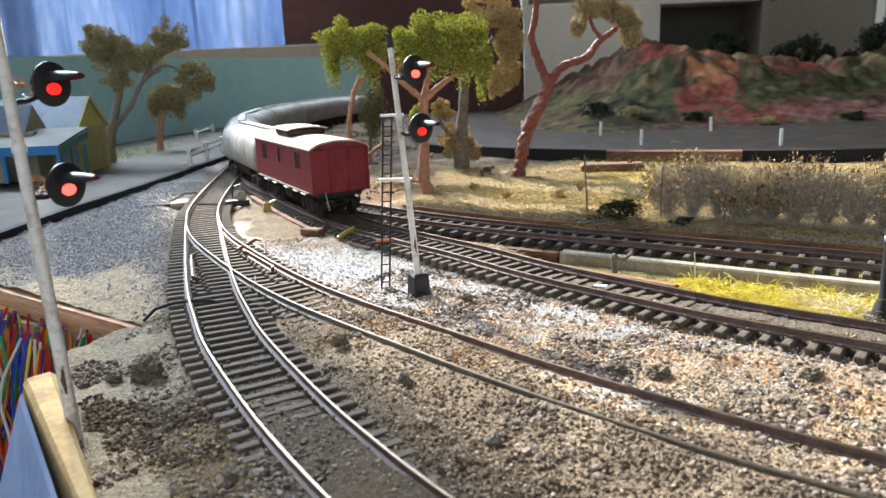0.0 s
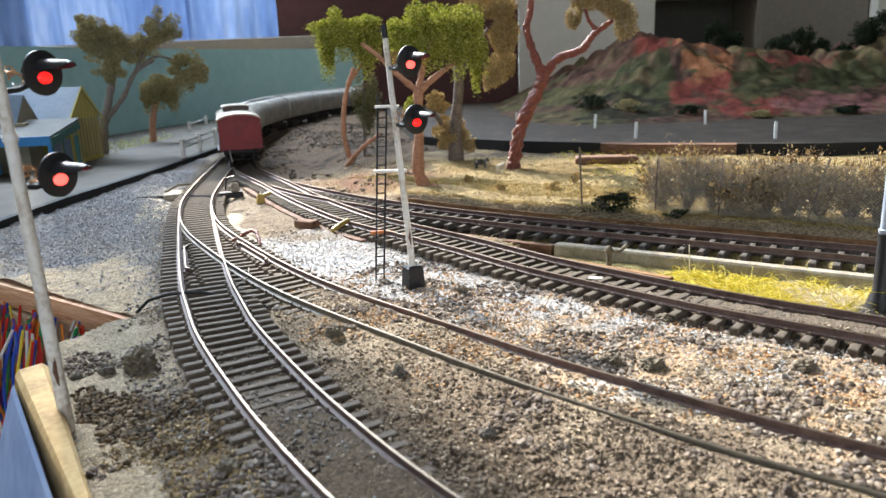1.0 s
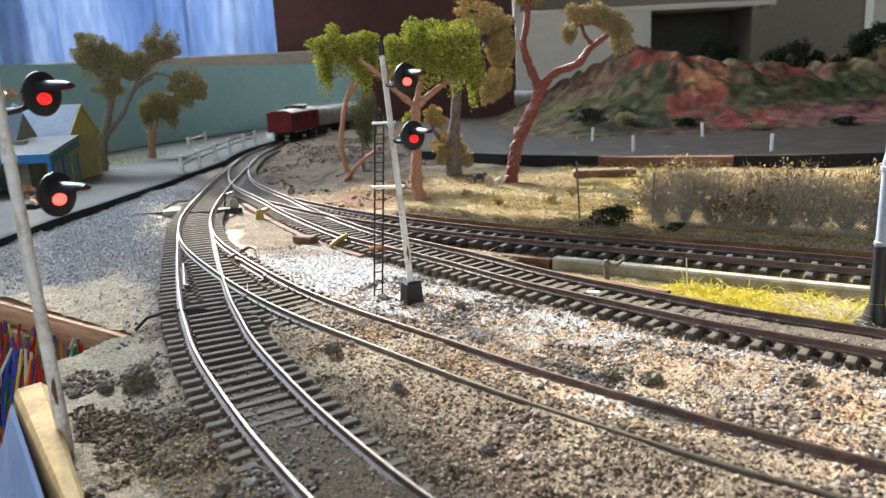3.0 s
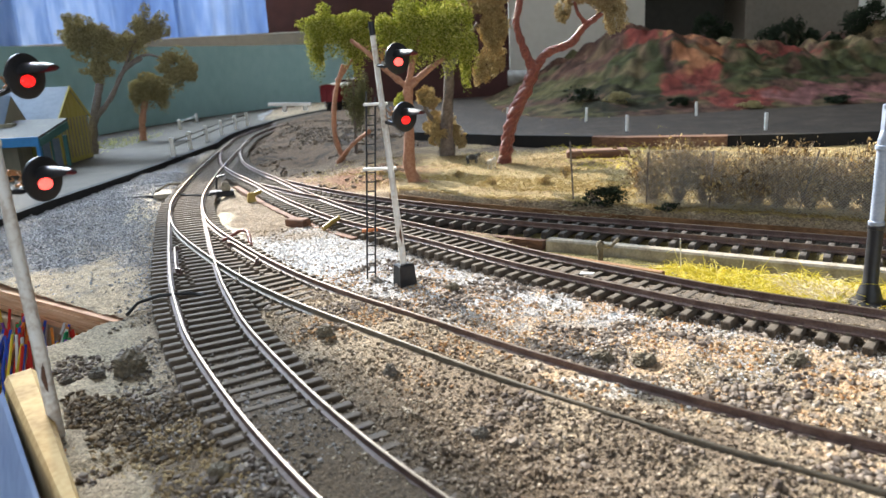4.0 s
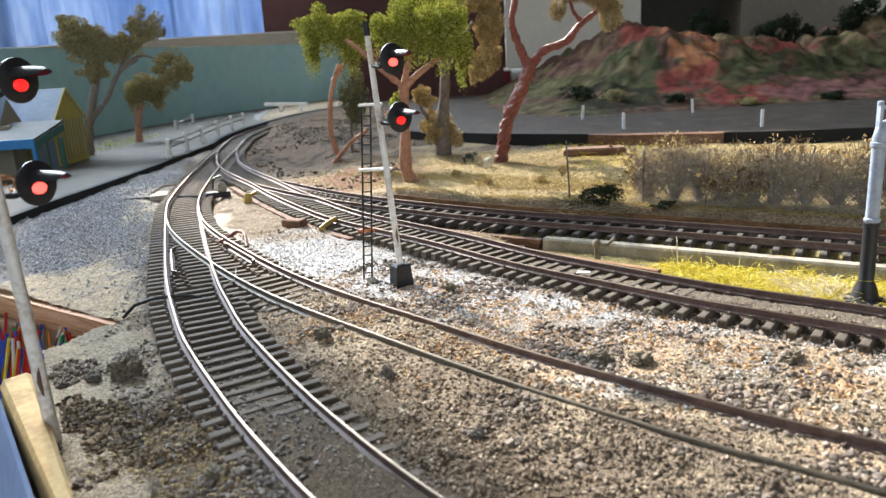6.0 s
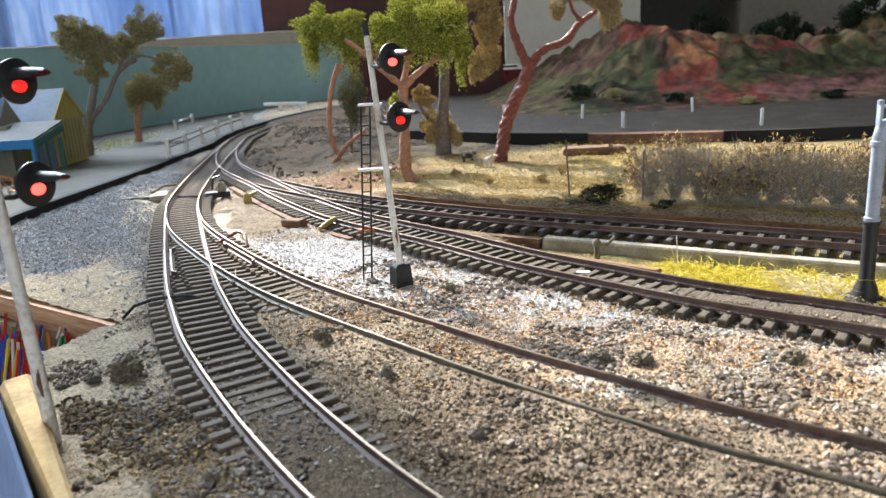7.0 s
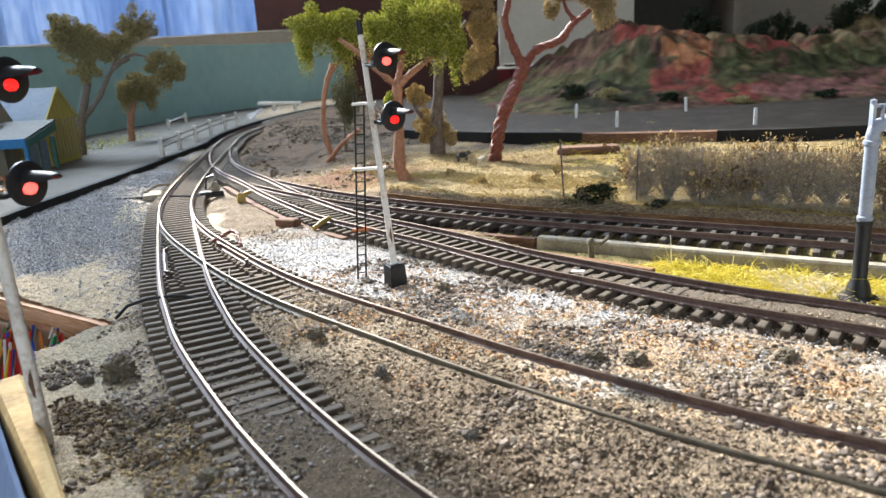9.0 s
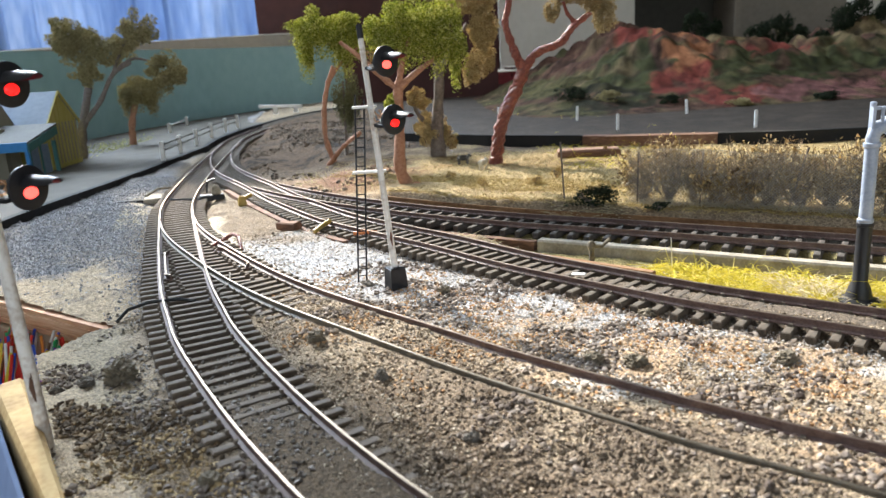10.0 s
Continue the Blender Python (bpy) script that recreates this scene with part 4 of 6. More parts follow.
def crown(parent, blobs, n, size, material, seed, hang=0.0):
    """A crown of small foam leaves in ragged clumps; hang: how far stray strands droop."""
    rng = np.random.default_rng(seed)
    vol = np.array([r[0] * r[1] + r[1] * r[2] + r[0] * r[2] for _, r in blobs])
    parts = []
    for (c, r), v in zip(blobs, vol / vol.sum()):
        m = int(n * v)
        # each blob is made of several lesser clumps
        subs = ellipsoid_points(rng, c, [x * 0.80 for x in r], 26, 0.3)
        for s in subs:
            parts.append(ellipsoid_points(rng, s, [x * rng.uniform(0.20, 0.40) for x in r], m // 26))
    P = np.concatenate(parts)
    if hang:
        pick = rng.random(len(P)) < 0.25
        P[pick, 2] -= rng.uniform(0, hang, pick.sum())
    return strew("crown", P, rng.uniform(0.6, 1.3, len(P)) * size, material, seed, (FLAKE, FLAKE_F), 1.0, parent)


def limb(pts, r0, r1, seg=8, wob=0.0, seed=0, cords=0):
    """A tapered, slightly knotty trunk or branch; cords: of that many twisted strands."""
    rng = random.Random(seed)
    P = [Vector(p) for p in pts]
    Q = [2 * P[0] - P[1]] + P + [2 * P[-1] - P[-2]]
    out = []
    for a, b, c, d in zip(Q, Q[1:], Q[2:], Q[3:]):
        for k in range(5):
            t = k / 5
            out.append(0.5 * (2 * b + (c - a) * t + (2 * a - 5 * b + 4 * c - d) * t * t + (3 * b - a - 3 * c + d) * t ** 3))
    out.append(P[-1])
    n = len(out) - 1
    rs = [(r0 + (r1 - r0) * (i / n) ** 0.8) * (1 + rng.uniform(-wob, wob)) for i in range(n + 1)]
    if not cords:
        return Mesh().tube(out, rs, seg)
    m, turns = Mesh(), n / 7
    for c in range(cords):
        line = []
        for i, (p, r) in enumerate(zip(out, rs)):
            d = (out[min(i + 1, n)] - out[max(i - 1, 0)]).normalized()
            u = d.cross(Vector((0, 1, 0))).normalized()
            a = 2 * math.pi * (c / cords + turns * i / n) + rng.uniform(-0.25, 0.25)
            line.append(p + (u * math.cos(a) + d.cross(u) * math.sin(a)) * r * 0.48)
        m.tube(line, [r * rng.uniform(0.50, 0.66) for r in rs], seg)
    return m


def tree(label, bark, trunk, limbs, blobs, n, size, leaf, seed, hang=0.0, cords=0):
    t = thing("tree", label, "tree")
    part("trunk", limb(*trunk, seg=12, wob=0.16, seed=seed, cords=cords), bark, t, smooth=50)
    for i, l in enumerate(limbs):
        part("limb", limb(*l, seg=10, wob=0.17, seed=seed + i + 1, cords=cords), bark, t, smooth=50)
    crown(t, blobs, n, size, leaf, seed, hang)
    return t


L_GREEN = leafy("green_foam_leaves", [(0.13, 0.17, 0.025), (0.30, 0.34, 0.045), (0.52, 0.53, 0.10), (0.76, 0.73, 0.30)])
L_TAN = leafy("tan_foam_leaves", [(0.36, 0.26, 0.12), (0.54, 0.42, 0.20), (0.70, 0.58, 0.33)])
L_OLIVE = leafy("olive_foam_leaves", [(0.27, 0.23, 0.11), (0.43, 0.375, 0.19), (0.58, 0.51, 0.29)])
L_DULL = leafy("dull_olive_leaves", [(0.14, 0.14, 0.07), (0.22, 0.22, 0.11), (0.30, 0.29, 0.16)])
L_DARK = leafy("dark_shrub_leaves", [(0.012, 0.02, 0.012), (0.03, 0.045, 0.025), (0.05, 0.07, 0.035)])
L_PALE = leafy("straw_leaves", [(0.36, 0.27, 0.13), (0.50, 0.40, 0.22), (0.62, 0.53, 0.33)])

# green tree with a forked pink trunk
tree("green foam tree with a forked pink trunk on the dry field", M_BARK_PINK,
     ([(-0.0125, 0.438, 0.001), (-0.0165, 0.438, 0.012), (-0.0150, 0.438, 0.036), (-0.0145, 0.438, 0.060)], 0.0040, 0.0028),
     [([(-0.0145, 0.438, 0.058), (-0.024, 0.438, 0.066), (-0.036, 0.440, 0.078), (-0.046, 0.444, 0.086)], 0.0021, 0.0010),
      ([(-0.0145, 0.438, 0.058), (-0.004, 0.438, 0.066), (0.008, 0.440, 0.074), (0.016, 0.442, 0.080)], 0.0024, 0.0010),
      ([(-0.0145, 0.438, 0.058), (-0.010, 0.438, 0.075), (-0.004, 0.438, 0.090)], 0.0022, 0.001),
      ([(-0.013, 0.438, 0.003), (-0.006, 0.434, 0.0015), (0.000, 0.430, 0.001)], 0.0030, 0.0010)],
     [((-0.005, 0.440, 0.097), (0.026, 0.018, 0.013)), ((0.012, 0.440, 0.088), (0.014, 0.014, 0.016)), ((-0.022, 0.442, 0.092), (0.012, 0.012, 0.010)), ((0.021, 0.442, 0.076), (0.006, 0.009, 0.014)), ((-0.008, 0.440, 0.083), (0.018, 0.012, 0.008)), ((-0.019, 0.441, 0.050), (0.005, 0.005, 0.006))],
     34000, 0.00080, L_GREEN, 21, 0.012)
# green weeping tree behind it
tree("weeping green foam tree with a thin pink trunk", M_BARK_PINK,
     ([(-0.072, 0.570, 0.0), (-0.077, 0.570, 0.022), (-0.074, 0.570, 0.050), (-0.066, 0.570, 0.072)], 0.0022, 0.0016),
     [([(-0.072, 0.570, 0.060), (-0.056, 0.568, 0.078), (-0.046, 0.566, 0.084)], 0.0015, 0.0008),
      ([(-0.076, 0.566, -0.001), (-0.062, 0.555, 0.014), (-0.048, 0.545, 0.024)], 0.0018, 0.0014)],
     [((-0.069, 0.568, 0.100), (0.026, 0.020, 0.013)), ((-0.085, 0.568, 0.090), (0.009, 0.012, 0.020)), ((-0.056, 0.566, 0.088), (0.014, 0.012, 0.014))],
     30000, 0.00085, L_GREEN, 22, 0.014)
tree("dull olive sapling behind the weeping tree", M_BARK_GREY, ([(-0.064, 0.590, 0.0), (-0.063, 0.590, 0.03), (-0.062, 0.590, 0.06)], 0.0014, 0.0008), [], [((-0.060, 0.590, 0.046), (0.011, 0.009, 0.026))], 4500, 0.0010, L_DULL, 27, 0.012)
# tan tree
tree("tan foam tree with a grey trunk and a low second crown", M_BARK_GREY,
     ([(0.008, 0.545, 0.0), (0.009, 0.545, 0.030), (0.012, 0.545, 0.060), (0.010, 0.545, 0.085)], 0.0055, 0.0032),
     [([(0.010, 0.545, 0.060), (0.024, 0.545, 0.082), (0.034, 0.545, 0.096)], 0.0022, 0.001), ([(0.009, 0.545, 0.02), (-0.004, 0.540, 0.034), (-0.008, 0.540, 0.044)], 0.0022, 0.001)],
     [((0.030, 0.540, 0.112), (0.024, 0.016, 0.014)), ((0.045, 0.536, 0.088), (0.013, 0.014, 0.020)), ((0.036, 0.536, 0.064), (0.008, 0.008, 0.014)), ((-0.004, 0.542, 0.046), (0.009, 0.008, 0.008)), ((0.000, 0.545, 0.024), (0.009, 0.009, 0.014)), ((0.012, 0.550, 0.016), (0.010, 0.010, 0.014)), ((0.048, 0.556, 0.070), (0.008, 0.010, 0.014))],
     28000, 0.0010, L_TAN, 23)
# red twisted tree
tree("bare twisted red tree with tan tufts on one limb", M_BARK_RED,
     ([(0.046, 0.500, 0.001), (0.0485, 0.500, 0.018), (0.054, 0.500, 0.036), (0.063, 0.500, 0.053), (0.067, 0.500, 0.064)], 0.0046, 0.0040),
     [([(0.067, 0.500, 0.062), (0.061, 0.500, 0.076), (0.056, 0.500, 0.092), (0.0585, 0.500, 0.104), (0.060, 0.500, 0.122)], 0.0033, 0.0018),
      ([(0.067, 0.500, 0.062), (0.076, 0.500, 0.073), (0.091, 0.500, 0.078), (0.100, 0.500, 0.088), (0.112, 0.500, 0.096)], 0.0036, 0.0018),
      ([(0.103, 0.500, 0.089), (0.097, 0.500, 0.096), (0.094, 0.500, 0.104)], 0.0018, 0.0009),
      ([(0.0465, 0.500, 0.004), (0.046, 0.498, -0.001), (0.045, 0.494, 0.002)], 0.0042, 0.0012)],
     [((0.100, 0.502, 0.110), (0.017, 0.011, 0.009)), ((0.087, 0.502, 0.100), (0.006, 0.007, 0.009)), ((0.120, 0.502, 0.094), (0.009, 0.009, 0.014)), ((0.114, 0.502, 0.106), (0.012, 0.009, 0.008)), ((0.060, 0.502, 0.121), (0.012, 0.009, 0.005))],
     15000, 0.0009, L_PALE, 24, cords=4)
# two trees on the platform
tree("olive foam tree with three crowns beside the huts", M_BARK_GREY,
     ([(-0.326, 0.705, 0.0), (-0.322, 0.705, 0.024), (-0.314, 0.705, 0.048), (-0.308, 0.705, 0.066)], 0.0054, 0.0032),
     [([(-0.321, 0.705, 0.030), (-0.300, 0.705, 0.052), (-0.284, 0.705, 0.076), (-0.266, 0.705, 0.086)], 0.0030, 0.0016),
      ([(-0.284, 0.705, 0.076), (-0.272, 0.705, 0.098), (-0.262, 0.705, 0.110)], 0.0018, 0.001), ([(-0.284, 0.705, 0.078), (-0.262, 0.705, 0.089), (-0.236, 0.705, 0.080)], 0.0016, 0.001)],
     [((-0.313, 0.705, 0.104), (0.027, 0.019, 0.020)), ((-0.281, 0.705, 0.096), (0.017, 0.014, 0.017)), ((-0.308, 0.708, 0.080), (0.015, 0.013, 0.014)), ((-0.257, 0.705, 0.112), (0.018, 0.015, 0.018)), ((-0.232, 0.705, 0.076), (0.022, 0.016, 0.018)), ((-0.324, 0.707, 0.120), (0.011, 0.010, 0.010))],
     34000, 0.0012, L_OLIVE, 25)
tree("small olive foam tree with a reddish trunk", M_BARK_PINK,
     ([(-0.319, 0.815, 0.0), (-0.317, 0.815, 0.022), (-0.310, 0.815, 0.045)], 0.0042, 0.0030), [],
     [((-0.305, 0.815, 0.057), (0.023, 0.018, 0.016)), ((-0.319, 0.815, 0.050), (0.010, 0.010, 0.014)), ((-0.291, 0.815, 0.050), (0.008, 0.008, 0.013))],
     14000, 0.0012, L_OLIVE, 26, 0.012)

# ---- colour-light signals ----
def signal_head(parent, c, lens_mat, FACE, size=1.0):
    """Round backing disc, long hood and a lit lens, on a bracket."""
    c = Vector(c)
    turn = FACE.to_track_quat("Z", "Y").to_matrix().to_4x4()
    R = turn.to_3x3()
    k = size
    disc = Mesh().lathe([(0.0002, -0.0009 * k), (0.0046 * k, -0.0009 * k), (0.0051 * k, -0.0005 * k), (0.0051 * k, 0.0), (0.0048 * k, 0.0002 * k), (0.0002, 0.0002 * k)], c, 28, turn)
    head = part("backing_disc", disc, M_BLACK, parent, "round black backing disc", smooth=35)
    part("lamp_housing", Mesh().lathe([(0.0008, -0.0042 * k), (0.0026 * k, -0.0040 * k), (0.0029 * k, -0.0010 * k)], c, 18, turn), M_BLACK, head, smooth=35)
    hood, seg = [], 14
    for ring, (d, r, drop, reach) in enumerate(((0.0001, 0.0023, -0.0007, 1.62), (0.0035, 0.0022, -0.0007, 1.55), (0.0070, 0.0021, -0.0006, 1.40), (0.0088, 0.0019, -0.0004, 1.0))):
        row = []
        for i in range(seg + 1):
            a = -reach + 2 * reach * i / seg
            row.append((r * math.sin(a), r * math.cos(a) - drop, d))
        hood.append(row)
    right = FACE.cross(UP).normalized()
    at = lambda q, grow: c + (right * q[0] + UP * q[1]) * k * grow + FACE * (q[2] * k)
    v = [at(q, 1.0) for row in hood for q in row] + [at(q, 0.90) for row in hood for q in row]
    w, n = seg + 1, 4 * (seg + 1)
    f = []
    for r in range(3):
        for i in range(seg):
            a, b = r * w + i, (r + 1) * w + i
            f += [(a, a + 1, b + 1, b), (n + a, n + b, n + b + 1, n + a + 1)]
    f += [(3 * w + i, 3 * w + i + 1, n + 3 * w + i + 1, n + 3 * w + i) for i in range(seg)]
    part("hood", Mesh().add(v, f), M_BLACK, head, "long black hood", smooth=50)
    part("lens", Mesh().lathe([(0.0019 * k, 0.0001 * k), (0.0018 * k, 0.0005 * k), (0.0012 * k, 0.0009 * k), (0.0003, 0.0011 * k)], c + UP * -0.0011, 20, turn @ Matrix.Diagonal((1.0, 0.72, 1.0, 1.0))), lens_mat, head, "glowing red lens", smooth=60)
    return head


def tangle(c, r, n, seed, rad=0.00018):
    """Loops of thin connecting wire."""
    rng = random.Random(seed)
    m = Mesh()
    for _ in range(n):
        p = Vector(c) + Vector((rng.uniform(-r, r), rng.uniform(-r, r), rng.uniform(-r, r))) * 0.6
        pts = [p]
        d = Vector((rng.uniform(-1, 1), rng.uniform(-1, 1), rng.uniform(-1, 1)))
        for _ in range(9):
            d = (d + Vector((rng.uniform(-1, 1), rng.uniform(-1, 1), rng.uniform(-1, 1)))).normalized()
            p = p + d * r * 0.4 + (Vector(c) - p) * 0.25
            pts.append(p)
        m.tube(pts, rad, 5)
    return m


def signal(label, foot, top, radius, heads, block, seed, FACE):
    s = thing("railway_signal", label, "signal", "colour-light signals")
    foot, top = Vector(foot), Vector(top)
    ax = (top - foot)
    cut = foot + ax * 0.945
    post = Mesh().tube([foot - ax.normalized() * 0.004] + [foot + ax * k / 10 * 0.945 for k in range(11)], [radius * (1.05 - 0.22 * k / 11) for k in range(12)], 16)
    p = part("post", post, M_WHITE_DIRTY, s, "leaning white tubular post with flaking paint", smooth=40)
    part("collar", Mesh().tube([foot + ax * 0.66, foot + ax * 0.675], radius * 1.08, 16), M_WHITE, s, smooth=40)
    part("post_cap", Mesh().tube([cut, top], radius * 0.92, 16), M_BLACK, s, "black cap", smooth=40)
    rust = foot + ax * 0.10
    part("rust_patch", Mesh().tube([rust + Vector((0.35, -0.7, 0)) * radius, rust + ax * 0.035 + Vector((0.2, -0.8, 0)) * radius, rust + ax * 0.085 + Vector((0.5, -0.5, 0)) * radius], [radius * 0.25, radius * 0.42, radius * 0.2], 7), M_TIMBER_RED, s, "flaked brown patch")
    if block:
        b = Mesh().box((foot.x, foot.y, foot.z - 0.0032), (0.0066, 0.0060, 0.0092), pose(0, 0, 0, 0, 0, 28), taper=0.86, bevel=0.0006)
        part("base_block", b, M_BLACK, s, "black base block")
    for i, (c, frac, mat) in enumerate(heads):
        at = foot + ax * frac
        head = signal_head(s, c, mat, FACE)
        c = Vector(c)
        back = c - FACE * 0.003
        part("bracket", Mesh().tube([at - UP * 0.001, at.lerp(back, 0.5) - UP * 0.002, back - UP * 0.0018], 0.0007, 8), M_BLACK, s, smooth=40)
        part("wiring", tangle(at.lerp(back, 0.45) + UP * 0.0018, 0.0022, 5, seed + i), M_COPPER, s, "tangle of bare copper wire")
        part("solder_wire", tangle(at.lerp(back, 0.6) - UP * 0.0006, 0.0016, 2, seed + i + 9, 0.0003), M_STEEL, s)
    return s


main_signal = signal("leaning white colour-light signal with ladder and two red lamps", (-0.0137, 0.2525, 0.0030), (-0.0204, 0.268, 0.0874), 0.00118,
                     [((-0.0113, 0.254, 0.0748), 0.84, M_LENS_HOT), ((-0.0100, 0.253, 0.0556), 0.61, M_LENS)], True, 40, Vector((0.66, -0.75, 0)))
signal("white colour-light signal with two lit red lamps at the bay", (-0.0905, 0.155, -0.004), (-0.1000, 0.168, 0.094), 0.00150,
       [((-0.0914, 0.172, 0.0752), 0.78, M_LENS), ((-0.0886, 0.166, 0.0527), 0.57, M_LENS_HOT)], False, 60, Vector((0.925, -0.38, 0)))

# ladder with its two stays, part of the main signal
foot, head = Vector((-0.0268, 0.2645, -0.0042)), Vector((-0.0222, 0.2665, 0.0600))
off = Vector((0.00150, 0.0002, 0))
for s in (-1, 1):
    part("ladder_stringer", Mesh().tube([foot + off * s, head + off * s + UP * (0.002 if s > 0 else 0.004)], 0.00036, 6), M_BLACK, main_signal, "black ladder stringer")
for k in range(19):
    c = foot.lerp(head, (k + 0.7) / 19)
    part("ladder_rung", Mesh().tube([c - off * 1.1, c + off * 1.1], 0.00026, 6), M_BLACK, main_signal)
for z in (0.0372, 0.0597):
    k = (z + 0.0042) / 0.0642
    a = foot.lerp(head, k)
    b = Vector((-0.0137, 0.2525, 0.0030)).lerp(Vector((-0.0204, 0.268, 0.0874)), (z - 0.003) / 0.0844)
    part("stay", Mesh().box((a + b) / 2 + Vector((-0.0004, -0.0008, 0)), (abs(b.x - a.x) + 0.0045, 0.0022, 0.0009), bevel=0.0002), M_WHITE, main_signal, "white platform stay")

# ---- water column ----
wc = thing("water_column", "grey-blue locomotive water column on a black base", "water column")
bx, by, bz = 0.1318, 0.2160, -0.0068
part("base", Mesh().lathe([(0.0062, 0.0), (0.0060, 0.00109), (0.0040, 0.00199), (0.0030, 0.00543), (0.0022, 0.00724), (0.00215, 0.02444), (0.0024, 0.02462), (0.0024, 0.02552), (0.0021, 0.02570)], (bx, by, bz), 20), M_BLACK, wc, "black iron base", smooth=35)
part("pipe", Mesh().lathe([(0.0021, 0.02570), (0.0023, 0.02606), (0.0023, 0.02679), (0.0019, 0.02715), (0.0019, 0.04842), (0.0024, 0.04869), (0.0024, 0.04977), (0.0019, 0.05005), (0.0019, 0.05159)], (bx, by, bz), 20), M_PIPE, wc, smooth=35)
part("elbow", Mesh().tube([(bx, by, bz + 0.05113), (bx + 0.0004, by, bz + 0.05294), (bx + 0.0018, by, bz + 0.05430), (bx + 0.004, by, bz + 0.05484), (bx + 0.022, by + 0.002, bz + 0.05484), (bx + 0.030, by + 0.003, bz + 0.05430), (bx + 0.032, by + 0.003, bz + 0.05068)], [0.0019, 0.0020, 0.0021, 0.0021, 0.0019, 0.0019, 0.0018], 16), M_PIPE, wc, smooth=40)
part("flange", Mesh().tube([(bx + 0.0040, by, bz + 0.05484), (bx + 0.0048, by, bz + 0.05484)], 0.0028, 16), M_PIPE, wc, smooth=35)
part("valve_bracket", Mesh().box((bx - 0.0006, by, bz + 0.05747), (0.0009, 0.002, 0.0075)).box((bx + 0.0024, by, bz + 0.05991), (0.0060, 0.0016, 0.0009)).box((bx + 0.0050, by, bz + 0.05792), (0.0008, 0.0016, 0.0050)).tube([(bx + 0.0018, by - 0.001, bz + 0.05566), (bx + 0.0018, by - 0.001, bz + 0.06018)], 0.0005, 8).lathe([(0.0003, 0), (0.0009, 0.0003), (0.0009, 0.0012), (0.0003, 0.0015)], (bx - 0.0006, by, bz + 0.06045), 10).lathe([(0.0003, 0), (0.0009, 0.0003), (0.0009, 0.0012), (0.0003, 0.0015)], (bx + 0.0050, by, bz + 0.06045), 10), M_PIPE, wc, smooth=35)

# ---- hill and far scenery ----
def hill_height(X, Y):
    rise = step(Y, 0.70 + 0.02 * bumps(X, Y, 0.07, 31), 0.98) * step(X, 0.06, 0.24)
    crest = 0.055 + 0.026 * np.exp(-((X - 0.275) / 0.045) ** 2) + 0.012 * np.exp(-((X - 0.33) / 0.05) ** 2) + 0.006 * step(X, 0.48, 0.62)
    # a gully that runs down to the front, and a spur beside it
    z = 0.0075 + rise * (crest - 0.007 * np.exp(-((X - 0.36 - 0.35 * (Y - 0.95)) / 0.025) ** 2) * step(Y, 0.72, 0.85))
    z += rise * (0.010 * bumps(X, Y, 0.06, 32) + 0.011 * bumps(X + 0.5 * Y, Y, 0.026, 33) + 0.006 * bumps(X, Y, 0.012, 34) + 0.002 * bumps(X, Y, 0.006, 36))
    z += rise * 0.006 * np.abs(bumps(X + 0.4 * Y, Y, 0.03, 35))
    return z


HX, HY = np.meshgrid(np.arange(0.05, 0.95, 0.003), np.arange(0.66, 1.14, 0.003))
hill = sheet("hill", HX, HY, hill_height(HX, HY), M_GROUND, colour=False)
hc = np.ones((HX.size, 4))
col = np.empty(HX.shape + (3,))
col[:] = (0.13, 0.07, 0.05)
n1, n2 = bumps(HX + 0.5 * HY, HY * 0.6, 0.05, 41), bumps(HX, HY, 0.014, 42)
fray = 0.62 * bumps(HX, HY, 0.022, 49) + 0.40 * n2 + 0.30 * bumps(HX, HY, 0.006, 46)


def tint(w, c):
    col[:] = col * (1 - w[..., None]) + np.array(c) * w[..., None]


tint(step(n1 + 0.4 * n2, -0.1, 0.4), (0.10, 0.09, 0.04))
# outcrops of painted rock and patches of turf: middle, half widths, colour
ROCK_RED, ROCK_ORANGE, ROCK_PINK, TURF, SCRUB, STRAW = (0.22, 0.055, 0.042), (0.42, 0.18, 0.09), (0.27, 0.125, 0.115), (0.062, 0.066, 0.028), (0.04, 0.038, 0.022), (0.23, 0.17, 0.09)
for x, y, rx, ry, lean, c in ((0.275, 0.96, 0.035, 0.06, 0.0, ROCK_RED), (0.318, 0.95, 0.030, 0.040, 0.2, ROCK_ORANGE), (0.34, 0.955, 0.022, 0.05, 0.0, ROCK_RED), (0.205, 0.80, 0.045, 0.06, 0.0, SCRUB), (0.235, 0.86, 0.03, 0.06, 0.0, TURF), (0.300, 0.83, 0.034, 0.062, 0.5, ROCK_RED), (0.310, 0.865, 0.028, 0.035, 0.5, ROCK_ORANGE), (0.37, 0.86, 0.040, 0.07, 0.5, TURF), (0.345, 0.765, 0.050, 0.024, 0.0, ROCK_RED), (0.425, 0.77, 0.070, 0.030, 0.3, ROCK_PINK), (0.55, 0.79, 0.08, 0.04, 0.2, ROCK_PINK), (0.435, 0.915, 0.05, 0.03, 0.2, ROCK_RED), (0.485, 0.855, 0.085, 0.035, 0.3, TURF), (0.62, 0.87, 0.08, 0.05, 0.0, TURF), (0.555, 0.955, 0.10, 0.022, 0.2, STRAW), (0.38, 0.965, 0.04, 0.03, 0.0, STRAW)):
    q = np.hypot((HX - x - lean * (HY - y)) / rx, (HY - y) / ry)
    tint(1 - step(q + fray, 0.75, 1.15), c)
